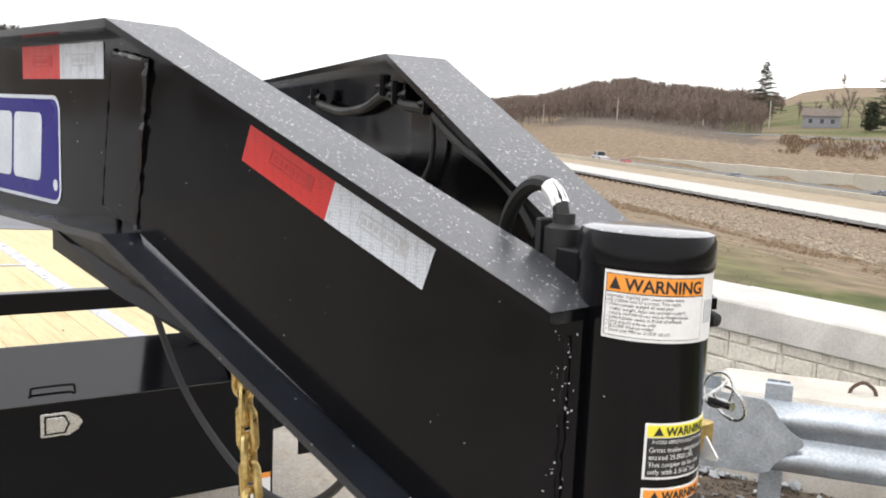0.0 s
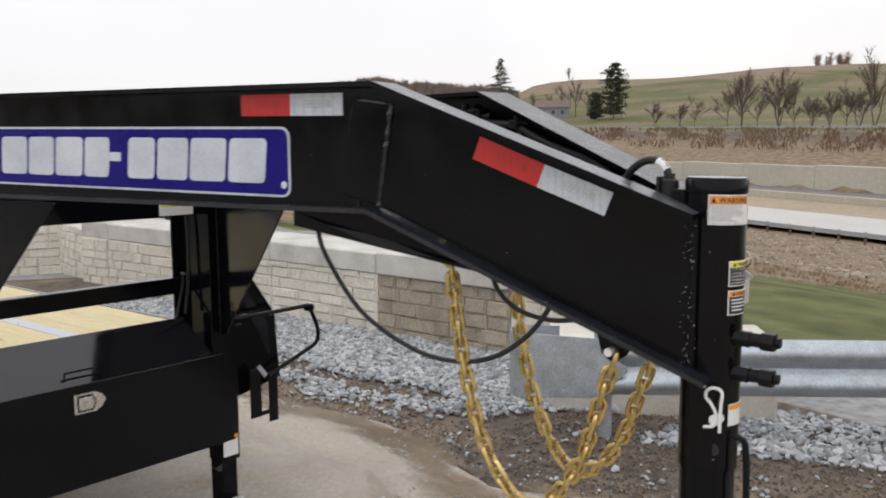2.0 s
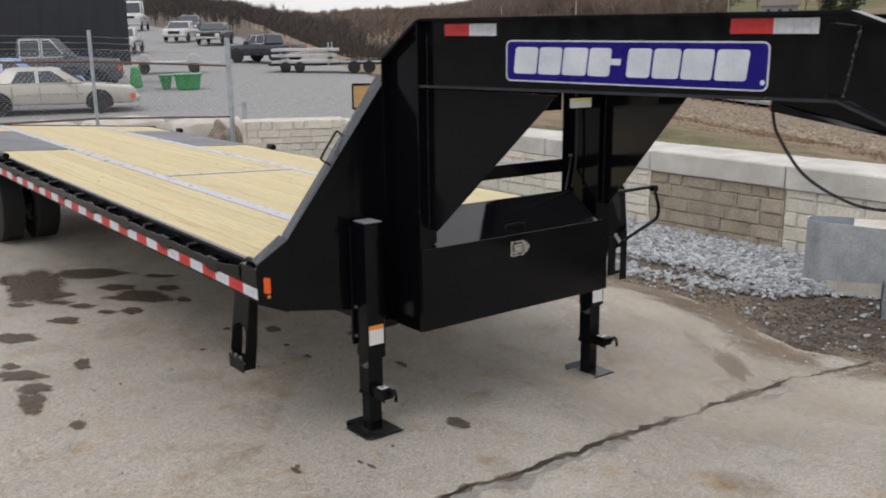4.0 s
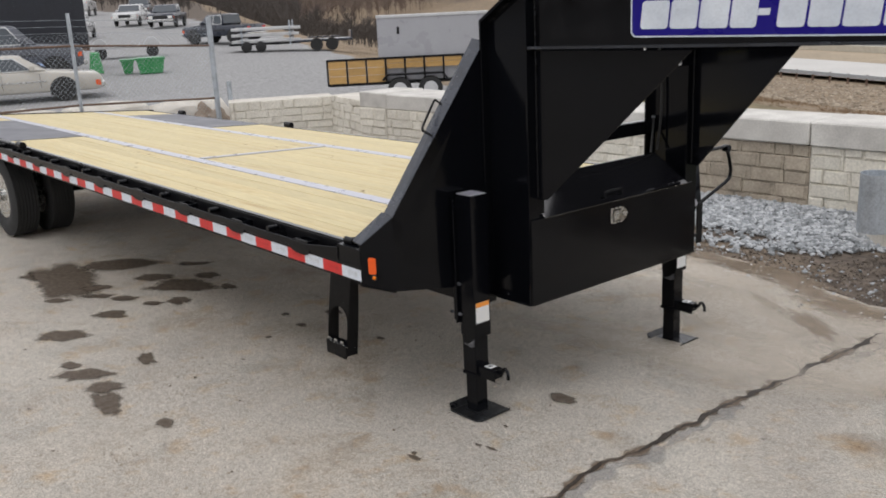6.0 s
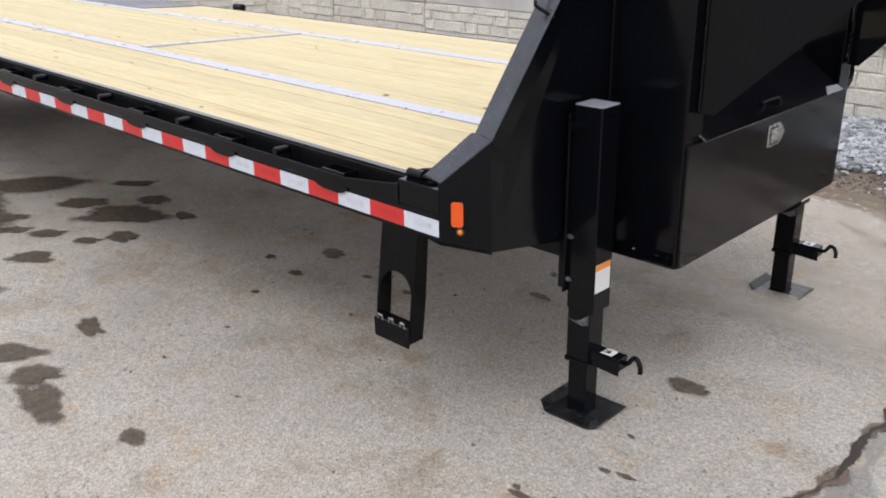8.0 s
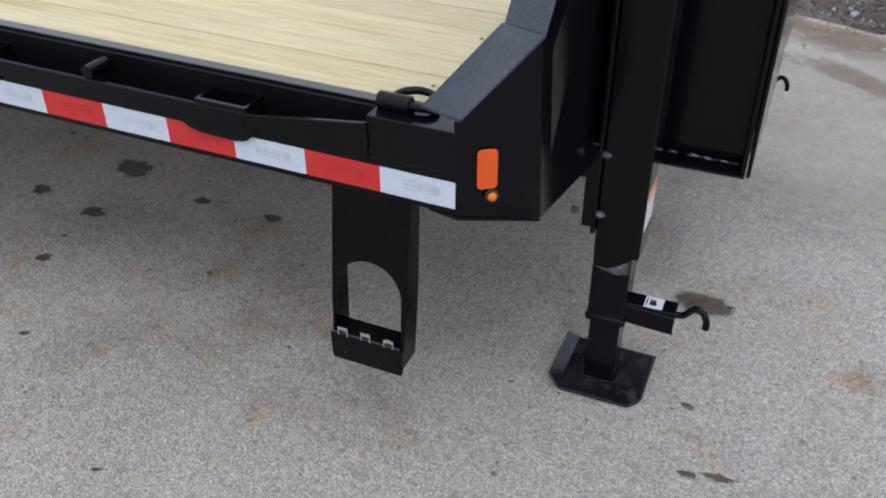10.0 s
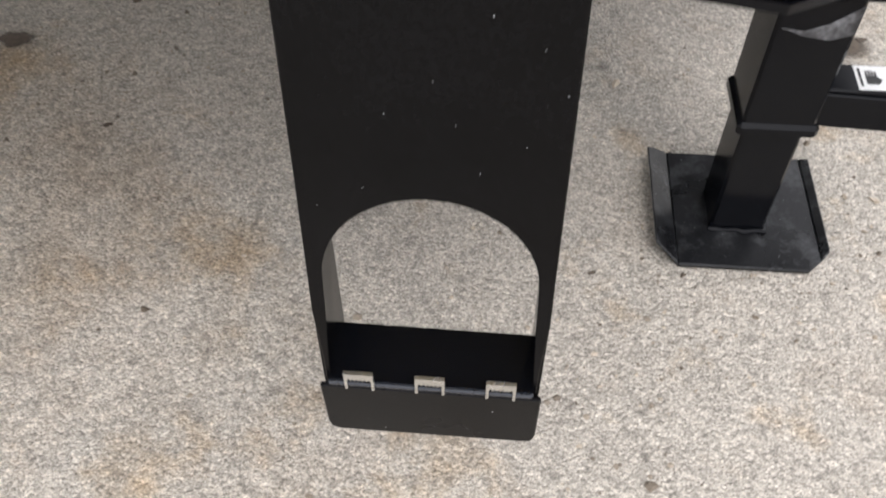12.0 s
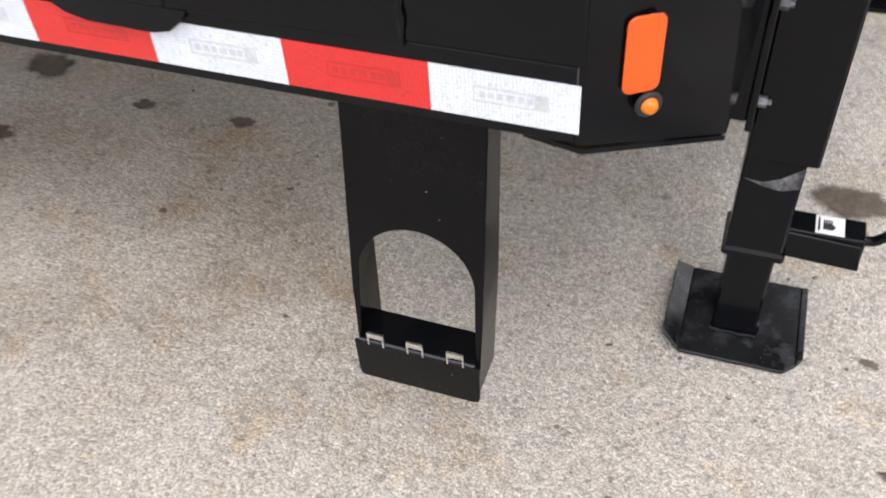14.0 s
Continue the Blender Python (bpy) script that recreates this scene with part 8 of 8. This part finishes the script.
def conifer(name, pos, height, width, seed, label, domed=False):
    """An evergreen: tapered trunk and boughs in loose tiers, each bough feathered with many small needle sprays."""
    r = random.Random(seed)
    base = Vector((pos[0], pos[1], land(*pos) - 0.3))
    t_ = thing(name, label, "tree", "evergreens", at=base)
    bm = B()
    sweep(bm, [(0, 0, 0), (0.1, 0, height * 0.5), (0, 0.1, height)], [height * 0.014, height * 0.009, 0.03], 7)
    verts, faces = [], []
    z_ = height * (0.1 if domed else 0.14)
    while z_ < height * 0.985:
        f = z_ / height
        if domed:
            reach = width * math.sqrt(max(0.03, 1 - ((f - 0.36) / 0.66) ** 2)) * r.uniform(0.75, 1.1)
        else:
            reach = width * (1.03 - f) ** 0.85 * r.uniform(0.6, 1.15) * (0.75 if f < 0.25 else 1)
        for k in range(9 if domed else 8):
            if r.random() < (0.12 if domed else 0.22):
                continue
            a = r.uniform(0, 2 * math.pi)
            ln = reach * r.uniform(0.5, 1.1)
            d = Vector((math.cos(a), math.sin(a), 0))
            rise = r.uniform(0.0, 0.3) if domed else r.uniform(-0.12, 0.22)
            sweep(bm, [Vector((0, 0, z_)), d * ln * 0.9 + Vector((0, 0, z_ + rise * ln * 0.9))], [0.09, 0.03], 4, caps=False)
            n_ = int(8 + ln * 6)
            for j in range(n_):
                s_ = (j + 0.5) / n_
                if s_ < 0.18:
                    continue
                wide = 0.16 + 0.3 * ln * s_ * (1.15 - s_)
                c_ = d * ln * s_ + Vector((-d.y, d.x, 0)) * r.uniform(-wide, wide) + Vector((0, 0, z_ + rise * ln * s_ - 0.05 * ln * s_ * s_ + r.uniform(-0.28, 0.28)))
                for m_ in range(3):
                    e1 = (d * r.uniform(0.2, 1.2) + Vector((r.uniform(-1, 1), r.uniform(-1, 1), r.uniform(-0.35, 0.5)))).normalized() * r.uniform(0.3, 0.75)
                    e2 = Vector((r.uniform(-1, 1), r.uniform(-1, 1), r.uniform(-0.9, 0.5))).normalized() * r.uniform(0.12, 0.3)
                    i = len(verts)
                    verts += [c_ - e1 * 0.5, c_ + e2, c_ + e1 * 0.5, c_ - e2 * 0.5]
                    faces.append((i, i + 1, i + 2, i + 3))
        z_ += height * (0.03 if domed else 0.033)
    part("trunk", bm, BARK, t_, smooth=True)
    me = bpy.data.meshes.new("crown")
    me.from_pydata([v_[:] for v_ in verts], [], faces)
    me.materials.append(NEEDLE)
    c_ = new("crown", me)
    c_.parent = t_
    tagged(c_, "ragged green needle boughs")
    return t_


def at_az(az, d):
    return (3.5 + d * math.cos(radians(az)), d * math.sin(radians(az)))


for name_, az, d, top, wide, seed, dome, words in (("spruce_tree", 124.55, 372, 29.4, 10.5, 1, False, "tall open spruce standing by the far road"),
                                                    ("pine_tree", 117.6, 325, 23.7, 6.6, 2, True, "broad dark pine standing by a farmhouse"),
                                                    ("cedar_tree", 118.7, 322, 13.4, 3.2, 3, True, "small dark cedar beside a pine")):
    p_ = at_az(az, d)
    conifer(name_, p_, top - land(*p_), wide, seed, words, dome)
# bearing, distance, height and spread
BARE = [(108.0, 214, 13.5, 0.9), (110.1, 222, 14.0, 1.0), (110.9, 226, 9.5, 1.1), (104.4, 206, 10.8, 1.3), (103.7, 205, 9.5, 1.3), (102.9, 203, 15.5, 0.7), (112.8, 236, 8.6, 1.2), (113.7, 240, 7.0, 1.2), (115.1, 247, 7.0, 0.9), (107.2, 212, 8.0, 1.2), (106.2, 209, 7.5, 1.2), (109.2, 219, 9.0, 1.1), (105.3, 207, 8.5, 1.3), (101.6, 201, 12.0, 1.1),
        (119.9, 345, 15.0, 0.9), (120.6, 350, 13.0, 1.1), (119.2, 340, 11.0, 1.1), (121.6, 355, 9.0, 1.1), (125.9, 350, 17.0, 1.0), (126.6, 350, 16.5, 1.1), (127.3, 345, 14.0, 1.1), (125.2, 345, 12.0, 1.1), (122.6, 365, 10.0, 1.0)]
for k, (az, d, h, wide) in enumerate(BARE):
    bare_tree("bare_tree", at_az(az, d), h * 1.15, 40 + k, "leafless winter tree on the far bank", wide)


def woods(name, n, seed, az0, az1, d0, d1, h, label, dens=None, under=None, twigs=34, material=None):
    """Far bare woods: many small leafless trees in one mesh, each a trunk with a rounded crown of fine twigs."""
    r = np.random.RandomState(seed)
    V, k, tries = [], 0, 0
    while k < n and tries < n * 30:
        tries += 1
        az, d = r.uniform(az0, az1), math.sqrt(r.uniform(d0 ** 2, d1 ** 2))
        if dens is not None and r.rand() > dens(az, d):
            continue
        x, y = at_az(az, d)
        g, H = land(x, y), h * r.uniform(0.7, 1.2)
        if under is not None:
            room = 1.9 + d * math.tan(radians(steps(SKYLINE, az) + under + 0.16 * noise.noise(Vector((az * 2.2, 0.5, seed))) + r.uniform(-0.55, 0.1))) - g
            if room < 0.5 * H:
                continue
            H = min(H, room)
        o_ = np.array([x, y, g])
        ca, sa = math.cos(radians(az)), math.sin(radians(az))
        side = np.array([-sa, ca, 0.0])
        thick = d / 900.0
        f = r.uniform(0.2, 0.75, twigs)[:, None]
        lean = r.uniform(-1, 1, (twigs, 2))
        root = o_ + np.array([0, 0, 1.0]) * H * f
        spread = H * 0.34 * np.sqrt(np.clip(1.15 - f, 0.2, 1))
        tip = root + (side * lean[:, :1] + np.array([ca, sa, 0]) * lean[:, 1:]) * spread + np.array([0, 0, 1.0]) * H * (1.0 - f) * r.uniform(0.35, 1.0, twigs)[:, None] * (1 - 0.45 * np.abs(lean[:, :1]))
        e_ = tip - root
        w_ = np.stack([-e_[:, 2] * side[0], -e_[:, 2] * side[1], e_ @ side], 1)
        w_ = w_ / (np.linalg.norm(w_, axis=1, keepdims=True) + 1e-6) * (r.uniform(0.12, 0.34, twigs)[:, None] * thick)
        V.append(np.stack([root - w_, root + w_, tip], 1).reshape(-1, 3))
        V.append(np.array([o_ - side * 0.25 * thick, o_ + side * 0.25 * thick, o_ + np.array([0, 0, H * 0.9])]))
        k += 1
    V = np.concatenate(V)
    me = bpy.data.meshes.new(name)
    me.from_pydata(V.tolist(), [], np.arange(len(V)).reshape(-1, 3).tolist())
    me.materials.append(material or TWIG)
    return tagged(new(name, me), label, "woods", kind="stuff")


def beyond(a, d):
    """How far past the near edge of the valley, square to the highway."""
    return d * math.cos(radians(a - 65.8))


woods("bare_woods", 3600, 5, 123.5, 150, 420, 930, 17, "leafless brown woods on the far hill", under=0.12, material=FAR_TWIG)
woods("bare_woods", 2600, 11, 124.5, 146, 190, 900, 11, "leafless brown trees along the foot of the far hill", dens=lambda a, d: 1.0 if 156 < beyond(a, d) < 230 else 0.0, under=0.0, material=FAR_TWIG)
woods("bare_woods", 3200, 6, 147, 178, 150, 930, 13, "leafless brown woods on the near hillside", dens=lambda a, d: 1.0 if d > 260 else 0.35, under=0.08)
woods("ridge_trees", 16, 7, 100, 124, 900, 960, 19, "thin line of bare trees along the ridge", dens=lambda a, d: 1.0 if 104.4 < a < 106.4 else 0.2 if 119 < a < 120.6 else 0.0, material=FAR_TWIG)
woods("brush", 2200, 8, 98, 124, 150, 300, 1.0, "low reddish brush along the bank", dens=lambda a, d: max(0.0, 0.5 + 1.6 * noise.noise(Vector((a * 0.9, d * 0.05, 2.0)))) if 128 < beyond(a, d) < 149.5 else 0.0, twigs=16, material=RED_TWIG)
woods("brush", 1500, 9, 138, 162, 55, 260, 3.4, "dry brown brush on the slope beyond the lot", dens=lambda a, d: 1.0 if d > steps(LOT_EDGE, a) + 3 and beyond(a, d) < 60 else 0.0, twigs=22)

# poles and a farmhouse in the distance
for k, (az, d, h) in enumerate(((124.15, 350, 10), (127.9, 372, 10), (133.0, 400, 9.5), (137.5, 440, 10), (117.0, 332, 8))):
    x, y = at_az(az, d)
    p_ = thing("utility_pole", "pale utility pole along the far road", "pole", "utility poles", at=(x, y, land(x, y) - 0.2))
    rod("shaft", [(0, 0, 0), (0, 0, h)], [0.22, 0.16], CAST, p_, "", 8)
    boxed("crossarm", (-0.9, 0.9, -0.08, 0.08, h - 1.0, h - 0.8), BARK, p_)
hx, hy = at_az(121.3, 345)
house = thing("farmhouse", "small grey farmhouse with a dark roof among trees", "house", at=(hx, hy, land(hx, hy) - 0.3))
house.rotation_euler = (0, 0, 0.5)
boxed("wall", (-6, 6, -4, 4, 0, 4.2), paint("grey_siding", (0.23, 0.23, 0.25)), house)
bm = B()
prism(bm, [(-6.5, -4.6, 4.1), (-6.5, 4.6, 4.1), (-6.5, 0, 6.8)], [(6.5, -4.6, 4.1), (6.5, 4.6, 4.1), (6.5, 0, 6.8)])
part("roof", bm, BARK, house, "dark shingle roof")
for x in (-3.5, 0.2, 3.6):
    boxed("window", (x - 0.6, x + 0.6, -4.05, -4.0, 1.6, 3.0), GLASS, house)
